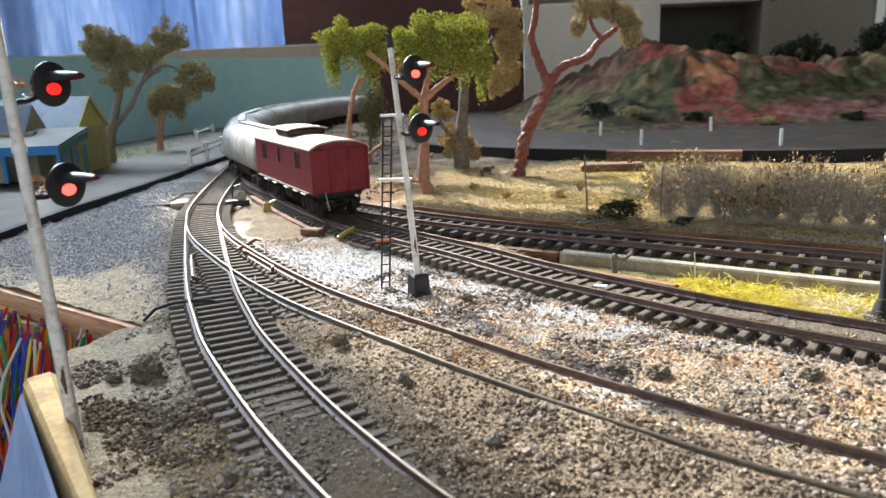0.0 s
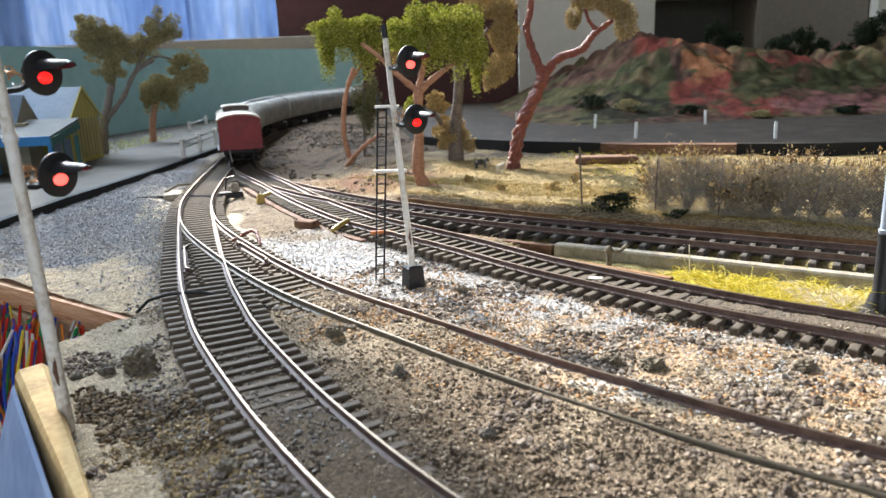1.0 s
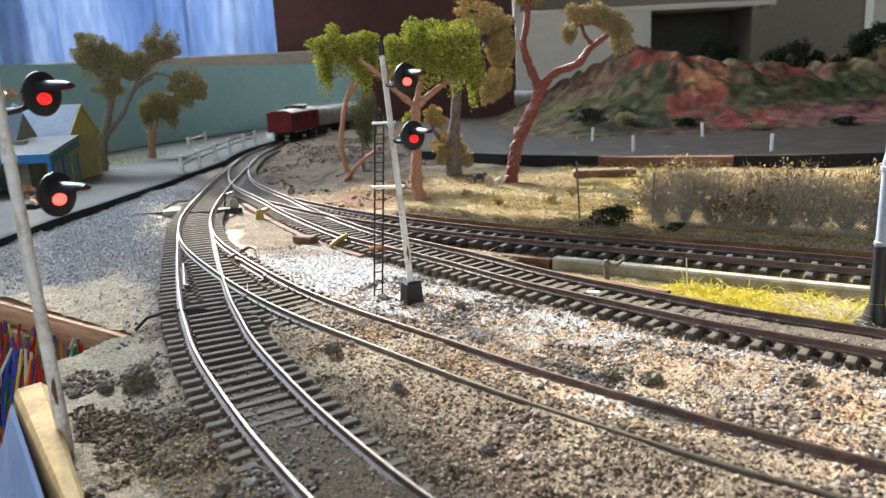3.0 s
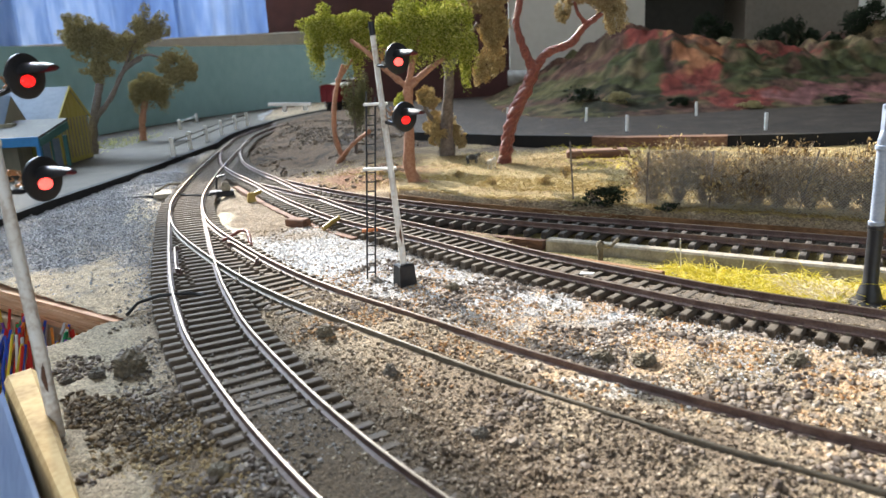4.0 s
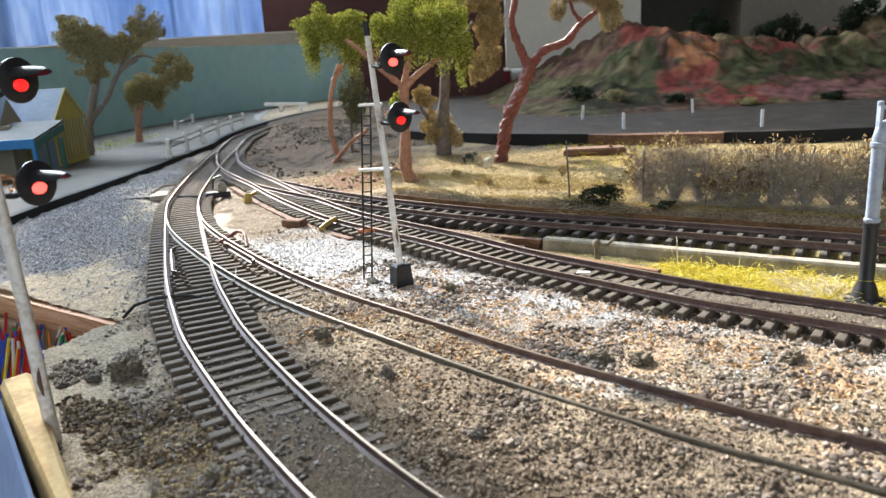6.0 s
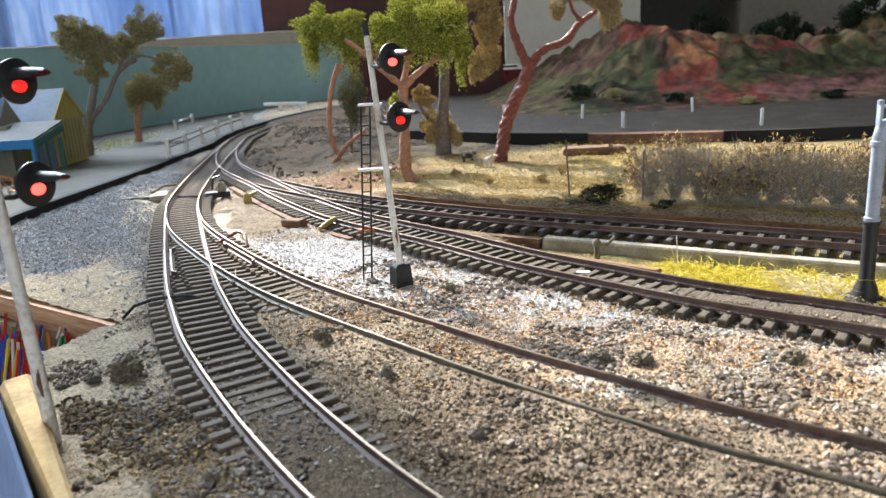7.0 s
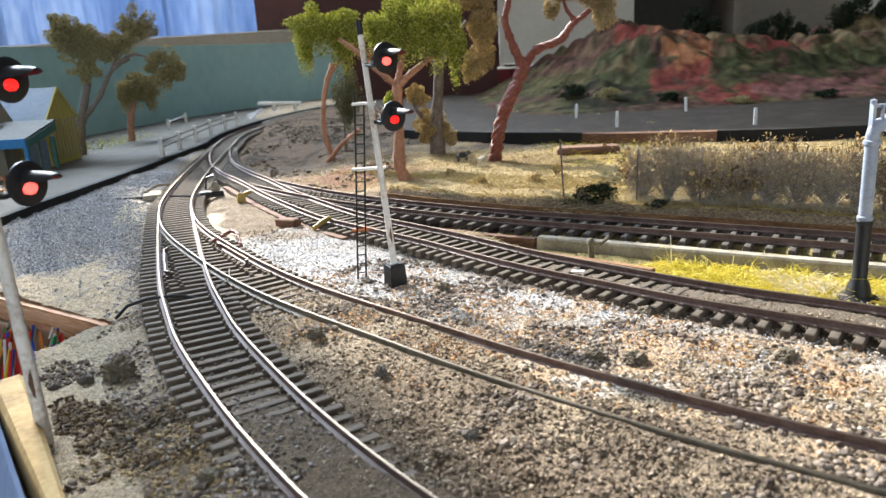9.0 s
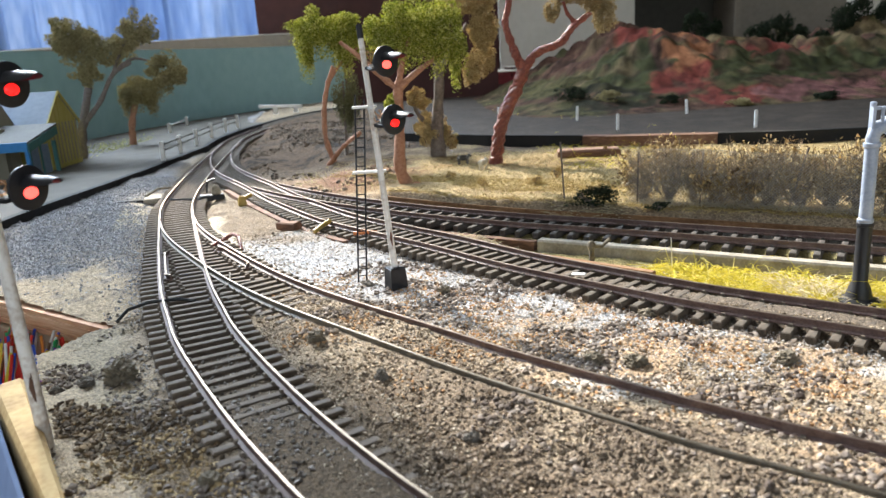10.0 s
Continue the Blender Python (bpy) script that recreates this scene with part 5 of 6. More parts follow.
tint(0.7 * step(bumps(HX, HY, 0.02, 45) + 0.5 * n2, 0.35, 0.7), (0.16, 0.115, 0.065))
tint(1 - step(HY, 0.70, 0.745), (0.075, 0.056, 0.04))
col *= (0.92 + 0.45 * bumps(HX, HY, 0.005, 47) + 0.40 * bumps(HX, HY, 0.011, 48))[..., None]
hc[:, :3] = np.clip(col, 0.01, 0.9).reshape(-1, 3)
hill.data.color_attributes.new("cover", "FLOAT_COLOR", "POINT").data.foreach_set("color", hc.reshape(-1))
tagged(hill, "rocky hill of red and orange plaster with green turf", "hill", kind="structure")


def shrub(label, c, r, leaf, n, size, seed, category="shrub", group=""):
    s = thing("shrub", label, category, group)
    stems = Mesh()
    rng = random.Random(seed)
    for _ in range(5):
        stems.tube([(c[0], c[1], c[2]), (c[0] + rng.uniform(-0.5, 0.5) * r[0], c[1] + rng.uniform(-0.4, 0.4) * r[1], c[2] + r[2] * rng.uniform(0.9, 1.5))], [0.0006, 0.0002], 5)
    part("stem", stems, M_BARK_GREY, s)
    crown(s, [((c[0], c[1], c[2] + r[2] * 0.8), r), ((c[0] + r[0] * 0.3, c[1], c[2] + r[2] * 1.3), (r[0] * 0.6, r[1] * 0.6, r[2] * 0.5))], n, size, leaf, seed)
    return s


rng = random.Random(5)
for k, (x, y, s) in enumerate(((0.352, 0.985, 1.4), (0.378, 0.985, 1.1), (0.440, 0.985, 1.3), (0.462, 0.985, 2.0), (0.488, 0.985, 1.3), (0.520, 0.985, 1.1), (0.545, 0.985, 1.7), (0.568, 0.985, 1.4), (0.60, 0.985, 1.5), (0.64, 0.985, 1.3), (0.68, 0.985, 1.5))):
    z = float(hill_height(np.array([x]), np.array([y]))[0])
    shrub("dark green shrub on the crest of the hill", (x, y, z - 0.003), (0.013 * s, 0.012, 0.013 * s), L_DARK, 2200, 0.0016, 70 + k, group="shrubs on the hill")
for k, (x, y, s) in enumerate(((0.155, 0.80, 1.2), (0.19, 0.78, 0.9), (0.25, 0.76, 0.7), (0.31, 0.735, 0.6), (0.40, 0.74, 0.7))):
    z = float(hill_height(np.array([x]), np.array([y]))[0])
    shrub("low olive scrub at the foot of the red hill", (x, y, z - 0.002), (0.020 * s, 0.014, 0.008 * s), L_OLIVE if k % 2 else L_DARK, 900, 0.0014, 90 + k, group="scrub by the road")

guide = thing("guide_post", "short white roadside guide post", "post", "guide posts along the road")
part("stake", Mesh().box((0, 0, 0.0065), (0.0021, 0.0014, 0.0130), bevel=0.0003), M_WHITE, guide)
spots = [(0.248, 0.555), (0.154, 0.595), (0.141, 0.693), (0.244, 0.693), (0.0735, 0.745)]
guide.matrix_basis = pose(*spots[0], 0.0085)
for k, (x, y) in enumerate(spots[1:]):
    copy_thing(guide, pose(x, y, 0.0085, 0, 3 * math.sin(k * 2.1), 0))
slab = tagged(part("timber_slab", Mesh().box((0.1105, 0.505, 0.0048), (0.042, 0.014, 0.0052), pose(0, 0, 0, 0, 0, -8), bevel=0.0012), M_TIMBER_RED), "flat weathered timber slab on the field", "timber slab")

# ---- platform things ----
M_YELLOW = surface("yellow_boards", [(0.30, 0.25, 0.05), (0.42, 0.36, 0.09), (0.50, 0.44, 0.16)], 60, 0.8, stretch=(1, 1, 0.2))
M_SKYBLUE = surface("pale_blue_tin", [(0.10, 0.15, 0.22), (0.14, 0.20, 0.29), (0.19, 0.25, 0.33)], 40, 0.5)
M_PORCH = surface("dusty_porch_tin", [(0.06, 0.064, 0.062), (0.09, 0.095, 0.092), (0.13, 0.13, 0.12)], 60, 0.85)
M_BLUE = surface("bright_blue_paint", [(0.03, 0.17, 0.42), (0.05, 0.24, 0.55)], 60, 0.5)
M_GREENP = surface("dark_green_paint", [(0.04, 0.12, 0.11), (0.06, 0.17, 0.16)], 60, 0.6)
M_GREYB = surface("grey_boards", [(0.22, 0.20, 0.15), (0.30, 0.27, 0.20)], 60, 0.8, stretch=(1, 1, 0.2))
Z0 = 0.0012


def gable_prism(x0, x1, y0, y1, z0, ze, zr):
    ym = (y0 + y1) / 2
    v = [(x, y, z) for x in (x0, x1) for y, z in ((y0, z0), (y1, z0), (y1, ze), (ym, zr), (y0, ze))]
    return Mesh().add(v, [(4, 3, 2, 1, 0), (5, 6, 7, 8, 9), (0, 1, 6, 5), (1, 2, 7, 6), (2, 3, 8, 7), (3, 4, 9, 8), (4, 0, 5, 9)])


def roof_pair(parent, x0, x1, y0, y1, ze, zr, mat, over=0.003, th=0.0012):
    ym = (y0 + y1) / 2
    sl = (zr - ze) / (ym - y0)
    for s in (-1, 1):
        ye = y0 - over if s < 0 else y1 + over
        zl = ze - over * sl
        v = [(x, y, z + dz) for x in (x0 - over, x1 + over) for y, z in ((ye, zl), (ym, zr)) for dz in (0.0004, th)]
        part("roof_sheet", Mesh().add(v, [(0, 2, 3, 1), (4, 5, 7, 6), (0, 1, 5, 4), (2, 6, 7, 3), (1, 3, 7, 5), (0, 4, 6, 2)]), mat, parent, "pale blue tin roof sheet")


hut = thing("hut", "yellow boarded hut with a pale blue tin roof", "hut", m=pose(0.023, 0, 0))
part("wall", gable_prism(-0.425, -0.337, 0.627, 0.681, Z0, 0.040, 0.0640), M_YELLOW, hut, "yellow boarded walls")
for k in range(9):
    y = 0.630 + k * 0.006
    part("batten", Mesh().box((-0.3366, y, 0.022), (0.0008, 0.0009, 0.034)), M_GREYB, hut)
roof_pair(hut, -0.425, -0.339, 0.627, 0.681, 0.040, 0.0640, M_SKYBLUE)
ymid = 0.654
for s in (-1, 1):
    part("bargeboard", Mesh().sweep([(-0.0006, -0.0012), (0.0006, -0.0012), (0.0006, 0.0012), (-0.0006, 0.0012)], [Vector((-0.3353, ymid + s * 0.030, 0.0374)), Vector((-0.3353, ymid, 0.0646))]), M_YELLOW, hut, "yellow bargeboard")

stall = thing("station_shelter", "blue and grey shelter with a porch and white doors", "shelter", m=pose(0.023, 0, 0))
part("wall", gable_prism(-0.412, -0.360, 0.590, 0.622, Z0, 0.040, 0.060), M_GREYB, stall)
part("side_gable", prism([(-0.395, 0.586), (-0.352, 0.586), (-0.352, 0.592), (-0.395, 0.592)], Z0, 0.040), M_GREYB, stall)
roof_pair(stall, -0.412, -0.362, 0.590, 0.622, 0.040, 0.060, M_SKYBLUE, 0.002)
v = [(x, y, z + dz) for x in (-0.415, -0.318) for y, z in ((0.556, 0.0300), (0.606, 0.0400)) for dz in (0.0, 0.0014)]
part("porch_roof", Mesh().add(v, [(0, 2, 3, 1), (4, 5, 7, 6), (0, 1, 5, 4), (2, 6, 7, 3), (1, 3, 7, 5), (0, 4, 6, 2)]), M_PORCH, stall, "dusty beige-grey sloping porch roof")
part("fascia", Mesh().box((-0.3665, 0.5555, 0.0280), (0.097, 0.0014, 0.0070), bevel=0.0002), M_BLUE, stall, "bright blue fascia")
part("fascia", Mesh().box((-0.3180, 0.580, 0.0315), (0.0014, 0.048, 0.0060), pose(0, 0, 0, 11, 0, 0)), M_GREENP, stall, "dark green fascia")
for x, y in ((-0.320, 0.558), (-0.320, 0.600), (-0.362, 0.558)):
    part("porch_post", Mesh().box((x, y, 0.0160), (0.0026, 0.0026, 0.0245), bevel=0.0002), M_BLUE if y < 0.58 else M_GREENP, stall, "blue porch post")
for y in (0.572, 0.588):
    d = part("door", Mesh().box((-0.3225, y, 0.0155), (0.0012, 0.0125, 0.0225), bevel=0.0002), M_SKYBLUE, stall, "pale blue door")
    part("door_frame", Mesh().box((-0.3218, y - 0.0068, 0.0155), (0.0012, 0.0010, 0.0230)), M_GREENP, d)
part("counter_wall", Mesh().box((-0.385, 0.560, 0.0120), (0.040, 0.0016, 0.0160), bevel=0.0002), M_GREYB, stall)
tagged(part("step", Mesh().box((-0.362, 0.551, 0.0020), (0.05, 0.006, 0.0018), bevel=0.0003), M_BLACK_MATT), "dark step before the shelter", "step")


def rail_fence(label, posts, rails, h, mat):
    f = thing("rail_fence", label, "fence", "fences on the platform")
    for x, y in posts:
        part("post", Mesh().box((x, y, Z0 + h / 2), (0.0032, 0.0026, h), bevel=0.0003), mat, f, "white post")
    for z in rails:
        for (x0, y0), (x1, y1) in zip(posts, posts[1:]):
            part("fence_rail", Mesh().tube([(x0, y0, Z0 + z), (x1, y1, Z0 + z)], 0.0006, 6), M_PLATFORM if len(posts) > 3 else mat, f)
    return f


rail_fence("white posts and grey rails along the platform edge", [(-0.2285, 0.645), (-0.2310, 0.700), (-0.2335, 0.760), (-0.2375, 0.830), (-0.2385, 0.895), (-0.2365, 0.945)], (0.0085, 0.0135), 0.0165, M_WHITE)
rail_fence("short white fence before the backdrop", [(-0.319, 0.937), (-0.331, 1.045)], (0.009,), 0.0125, M_WHITE)
bar = thing("buffer_barrier", "low white barrier with two posts", "barrier")
for x in (-0.232, -0.200):
    part("post", Mesh().box((x, 1.17, 0.0060), (0.0060, 0.004, 0.014), bevel=0.0004), M_WHITE, bar)
part("beam", Mesh().box((-0.223, 1.1665, 0.0130), (0.066, 0.003, 0.0050), pose(0, 0, 0, 0, 3, 6), bevel=0.0004), M_WHITE, bar, "white beam")
turf = strew("turf", np.stack([np.random.default_rng(8).uniform(-0.375, -0.315, 900), np.random.default_rng(9).normal(0.80, 0.05, 900), np.full(900, Z0 + 0.0004)], 1), np.random.default_rng(10).uniform(0.0006, 0.0014, 900), L_GREEN, 8, (FLAKE, FLAKE_F))
tagged(turf, "thin olive turf on the platform by the backdrop", "turf", kind="stuff")

# ---- the wire fence and dry bushes ----
fl = along(LINE_D, 0.0300, 0.030, 0.27)
fl = sorted(fl, key=lambda p: p.x)


def at_x(x):
    return min(fl, key=lambda p: abs(p.x - x))


fence = thing("wire_fence", "chain-link wire fence on thin posts before dry bushes", "fence")
for x, h, lean in ((0.066, 0.0305, -3), (0.0965, 0.0262, 1), (0.120, 0.0275, 2), (0.150, 0.0285, 16), (0.180, 0.0265, 0), (0.215, 0.027, 2)):
    p = at_x(x)
    part("fence_post", Mesh().tube([(p.x, p.y, 0.001), (p.x + h * math.sin(radians(lean)), p.y, 0.001 + h)], 0.00042, 6), M_BARK_GREY, fence, "thin weathered post")
wire = Mesh()
run = [p for p in fl if 0.090 < p.x < 0.25]
cum = [0]
for p, q in zip(run, run[1:]):
    cum.append(cum[-1] + (q - p).length)


def along_run(s):
    k = min(len(run) - 2, max(0, int(s / cum[-1] * (len(run) - 1))))
    while k > 0 and cum[k] > s:
        k -= 1
    while k < len(run) - 2 and cum[k + 1] < s:
        k += 1
    return run[k].lerp(run[k + 1], min(1, max(0, (s - cum[k]) / (cum[k + 1] - cum[k]))))


FH = 0.0255
s = -FH
while s < cum[-1]:
    for sg in (1, -1):
        pts = []
        for k in range(7):
            u = s + (FH * k / 6 if sg > 0 else FH - FH * k / 6)
            if 0 <= u <= cum[-1]:
                p = along_run(u)
                pts.append((p.x, p.y + sg * 0.00008, 0.0025 + FH * k / 6 + 0.0008 * math.sin(u * 60)))
        if len(pts) > 1:
            wire.tube(pts, 0.00011, 3, caps=False)
    s += 0.00135
part("mesh", wire, surface("galvanised_wire", [(0.42, 0.41, 0.39), (0.60, 0.59, 0.57)], 400, 0.45, 0.3, 0.0), fence, "fine diamond wire mesh")

L_DRY = leafy("dry_bush_bits", [(0.13, 0.09, 0.055), (0.26, 0.19, 0.11), (0.44, 0.33, 0.18), (0.62, 0.48, 0.24), (0.84, 0.76, 0.55)])
next(n for n in L_DRY.node_tree.nodes if n.bl_idname == "ShaderNodeMixShader").inputs[0].default_value = 0.6
M_TWIG = surface("twigs", [(0.14, 0.105, 0.07), (0.26, 0.20, 0.14)], 300, 0.9)


def dry_bush(x, seed, r, h):
    rg = random.Random(seed)
    p = at_x(x)
    c = Vector((p.x, p.y, 0)) + Vector((0.55, 0.83, 0)) * rg.uniform(0.005, 0.014)
    b = thing("dry_bush", "dry brown twiggy bush with pale seed heads", "bush", "dry bushes along the wire fence")
    tw, tips = Mesh(), []
    for _ in range(60):
        a, e = rg.uniform(0, 6.28), rg.uniform(0.15, 1.0)
        d = Vector((math.cos(a) * e * r, math.sin(a) * e * r * 0.6, h * rg.uniform(0.45, 1.05)))
        mid = d * 0.5 + Vector((rg.uniform(-1, 1), rg.uniform(-1, 1), 0)) * 0.0015
        tw.tube([c + UP * 0.001, c + mid, c + d], [0.00022, 0.00016, 0.00010], 4, caps=False)
        tips.append((c + d, c + mid))
        for _ in range(2):
            e2 = c + mid.lerp(d, rg.random()) + Vector((rg.uniform(-1, 1), rg.uniform(-1, 1), rg.uniform(-0.2, 1))) * 0.004
            tw.tube([c + mid.lerp(d, 0.4), e2], [0.00014, 0.00008], 3, caps=False)
            tips.append((e2, c + mid))
    part("branchwork", tw, M_TWIG, b)
    g = np.random.default_rng(seed)
    P = np.array([tuple(t[0].lerp(t[1], g.uniform(0, 0.8))) for t in tips for _ in range(11)])
    P += g.normal(0, 0.0017, P.shape)
    P[:, 2] = np.maximum(P[:, 2], 0.003)
    strew("foliage", P, 0.0004 + 0.0012 * g.random(len(P)) ** 3.0, L_DRY, seed, (FLAKE, FLAKE_F), 1.0, b)
    return b


for k in range(17):
    dry_bush(0.097 + 0.0095 * k, 300 + k, 0.0150, 0.0295 + 0.0035 * math.sin(k * 1.7))
for k, (x, d, hh) in enumerate(((0.085, 0.02, 0.008), (0.06, 0.05, 0.007), (0.03, 0.03, 0.006), (0.012, 0.055, 0.006), (0.075, 0.075, 0.010), (-0.01, 0.035, 0.005))):
    p = at_x(max(x, 0.032))
    shrub("small tuft of dry grass on the field", (x, p.y + d + (0.032 - x if x < 0.032 else 0) * 0.5, 0.0022), (0.005, 0.004, hh * 0.4), L_TAN, 260, 0.0007, 400 + k, "tuft", "tufts on the field")
gp = at_x(0.083)
shrub("dark green clump of weeds beside the siding", (0.077, gp.y - 0.006, 0.002), (0.014, 0.006, 0.0055), L_DARK, 2600, 0.0006, 420, "weeds")
shrub("dark green clump of weeds beside the siding", (0.103, gp.y - 0.022, 0.002), (0.006, 0.003, 0.0020), L_DARK, 500, 0.0006, 421, "weeds")


def strands(name, box, n, length, rad, material, seed, lie=0.5):
    """Loose fibres of static grass as one mesh."""
    rg = random.Random(seed)
    m = Mesh()
    for _ in range(n):
        u, v = rg.random(), rg.random()
        x, y = box(u, v)
        z = ground_z_fast(x, y)
        a = rg.uniform(0, 6.28)
        L = length * rg.uniform(0.5, 1.2)
        up = rg.uniform(0.15, 1.0) * (1 - lie) + 0.1
        d = Vector((math.cos(a), math.sin(a), 0)) * L
        m.tube([(x, y, z), Vector((x, y, z)) + d * 0.5 + UP * L * up * 0.8, Vector((x, y, z)) + d + UP * L * up * rg.uniform(0.3, 1.0)], [rad, rad * 0.8, rad * 0.4], 3, caps=False)
    return part(name, m, material)


_gz = ground_height(GX, GY)


def ground_z_fast(x, y):
    return float(_gz[min(len(ys) - 1, int(np.searchsorted(ys, y))), min(len(xs) - 1, int(np.searchsorted(xs, x)))])


L_GRASS = leafy("yellow_static_grass", [(0.52, 0.46, 0.05), (0.70, 0.61, 0.07), (0.80, 0.71, 0.13), (0.84, 0.78, 0.36)])
cn = sorted(along(LINE_C, 0.0195, 0.06, 0.20), key=lambda p: p.x)
dn = sorted(along(LINE_D, -0.0215, 0.06, 0.22), key=lambda p: p.x)


def grass_spot(u, v):
    a, b = cn[int((0.08 + 0.86 * u) * (len(cn) - 1))], dn[int((0.20 + 0.55 * u) * (len(dn) - 1))]
    k = v ** 1.3 * 0.85
    return a.x + (b.x - a.x) * k, a.y + (b.y - a.y) * k


tagged(strands("grass", grass_spot, 8000, 0.0058, 0.00014, L_GRASS, 50, 0.55), "bright yellow static grass between two tracks", "grass", kind="stuff")
L_DEAD = leafy("bleached_grass", [(0.62, 0.52, 0.36), (0.78, 0.71, 0.54), (0.85, 0.82, 0.70)])
tagged(strands("tall_grass", grass_spot, 420, 0.0115, 0.00011, L_GRASS, 56, 0.25), "tall stray yellow grass strands between two tracks", "grass", kind="stuff")
tagged(strands("bleached_grass", lambda u, v: grass_spot(0.36 + 0.20 * u, 0.35 + 0.45 * v), 650, 0.0090, 0.00012, L_DEAD, 57, 0.55), "flattened bleached grass amid the yellow grass", "grass", kind="stuff")
L_STRAW = leafy("pale_straw", [(0.45, 0.38, 0.22), (0.62, 0.55, 0.36), (0.74, 0.68, 0.52)])
tagged(strands("straw", lambda u, v: (0.058 + 0.032 * u, at_x(0.06 + 0.03 * u).y - 0.0085 - 0.003 * v), 260, 0.006, 0.00012, L_STRAW, 51, 0.8), "pale loose straw beside the siding", "straw", kind="stuff")
tagged(strands("dry_grass", lambda u, v: (0.0 + 0.05 * u + 0.012 * v, 0.330 - 0.066 * u + 0.012 * v), 500, 0.004, 0.00011, L_STRAW, 52, 0.6), "dry grass strands beside the curved line", "grass", kind="stuff")

def fence_foot(u, v):
    p = run[int(u * (len(run) - 1))]
    return p.x + 0.004 * v, p.y + 0.010 * v - 0.002


tagged(strands("dry_grass", fence_foot, 1500, 0.0058, 0.00013, L_STRAW, 53, 0.35), "tall straw-coloured grass at the foot of the wire fence", "grass", kind="stuff")


def field_spot(u, v):
    p = at_x(0.031 + 0.16 * u)
    return p.x - 0.10 * v, p.y + 0.02 + 0.11 * v


L_FIELD = leafy("field_grass", [(0.34, 0.25, 0.09), (0.48, 0.37, 0.15), (0.60, 0.50, 0.24)])
tagged(strands("field_grass", field_spot, 5200, 0.0024, 0.00013, L_FIELD, 54, 0.5), "short golden static grass on the dry field", "grass", kind="stuff")
tagged(strands("straw", lambda u, v: (lambda p: (p.x + 0.002 * v, p.y + 0.003 * v))(edging[int(u * (len(edging) - 1))]), 1300, 0.0042, 0.00012, L_FIELD, 55, 0.6), "golden straw along the timber edging", "straw", kind="stuff")

# ---- loose stone and sand ----
RG = np.random.default_rng(77)


def scatter_on(n, x0, x1, y0, y1, weight):
    """Random plan points kept with the given weight, clear of the rails."""
    X, Y = RG.uniform(x0, x1, n), RG.uniform(y0, y1, n)
    W = weight(X, Y)
    ok = (RG.random(n) < W) & on_board(X + 0.001, Y) & on_board(X - 0.002, Y)
    for path in (AP, BP, CP, DP):
        d, _ = away(path, X, Y)
        ok &= np.abs(d - GAUGE / 2) > 0.0016
    return X[ok], Y[ok]


def lay_bits(name, label, n, box, weight, lo, hi, material, seed, sink=0.2, shape=(OCTA, OCTA_F)):
    X, Y = scatter_on(n, *box, weight)
    S = RG.uniform(0, 1, len(X)) ** 2.2 * (hi - lo) + lo
    Z = ground_height(X, Y) + S * (0.5 - sink)
    return tagged(strew(name, np.stack([X, Y, Z], 1), S, material, seed, shape), label, name.replace("_", " "), kind="stuff")


def sides(X, Y):
    (dA, sA), (dB, sB), (dC, sC), (dD, sD) = (away(q, X, Y) for q in (AP, BP, CP, DP))
    return dA, -sA, dB, sB, dC, -sC, dD, -sD


def w_sand(X, Y):
    dA, sA, dB, sB, dC, sC, dD, sD = sides(X, Y)
    return ((sA < 0) & (sC > 0)) * np.where(dA < 0.014, 0.25, 1.0) * (0.45 + 0.55 * step(bumps(X, Y, 0.012, 61), -0.3, 0.4)) * (1 - 0.6 * step(Y, 0.25, 0.33)) * (1 - 0.8 * w_white(X, Y)) * (1 - 0.72 * near_side(X, Y))


def near_side(X, Y):
    return (sides(X, Y)[3] > 0) * step(X, -0.03, 0.02)


def w_soil(X, Y):
    dA, sA, *_ = sides(X, Y)
    return (sA < 0) * (dA > 0.013) * near_side(X, Y) * (0.5 + 0.5 * step(bumps(X, Y, 0.010, 73), -0.3, 0.3))


def w_white(X, Y):
    dA, sA, dB, sB, dC, sC, dD, sD = sides(X, Y)
    return (sB < 0) * (dB > 0.011) * (sC > 0) * (dC > 0.009) * step(Y + 0.35 * X + 0.025 * bumps(X, Y, 0.02, 62), 0.165, 0.215) * (1 - step(Y + 0.02 * bumps(X, Y, 0.02, 11), 0.32, 0.36))


def w_yard(X, Y):
    dA, sA, *_ = sides(X, Y)
    bare = step(-X - 0.30 * (Y - 0.25), 0.100, 0.120) * (1 - step(Y + 0.02 * bumps(X, Y, 0.02, 11), 0.300, 0.33))
    return (sA > 0) * step(dA, 0.012, 0.017) * (1 - 0.93 * bare) * step(Y, 0.235, 0.27) * (X > -0.236)


def w_grit(X, Y):
    dA, sA, dB, sB, dC, sC, dD, sD = sides(X, Y)
    patch = step(bumps(X, Y, 0.022, 63) + 0.8 * bumps(X, Y, 0.008, 64), 0.10, 0.7)
    return patch * np.where(sA > 0, (Y < 0.215) & (dA > 0.010), (sC > 0) & (dA > 0.009))


def w_shoulder(X, Y):
    dA, sA, *_ = sides(X, Y)
    return ((dA < 0.0075) | ((sA > 0) & (dA < 0.03))) * (1 - 0.8 * step(Y, 0.22, 0.26)) * step(bumps(X, Y, 0.014, 65), -0.35, 0.2)


def w_track(X, Y):
    dA, sA, dB, sB, dC, sC, dD, sD = sides(X, Y)
    return ((dC < 0.018) | (dD < 0.018) | (dB < 0.014)) * step(bumps(X, Y, 0.010, 66), -0.2, 0.5)


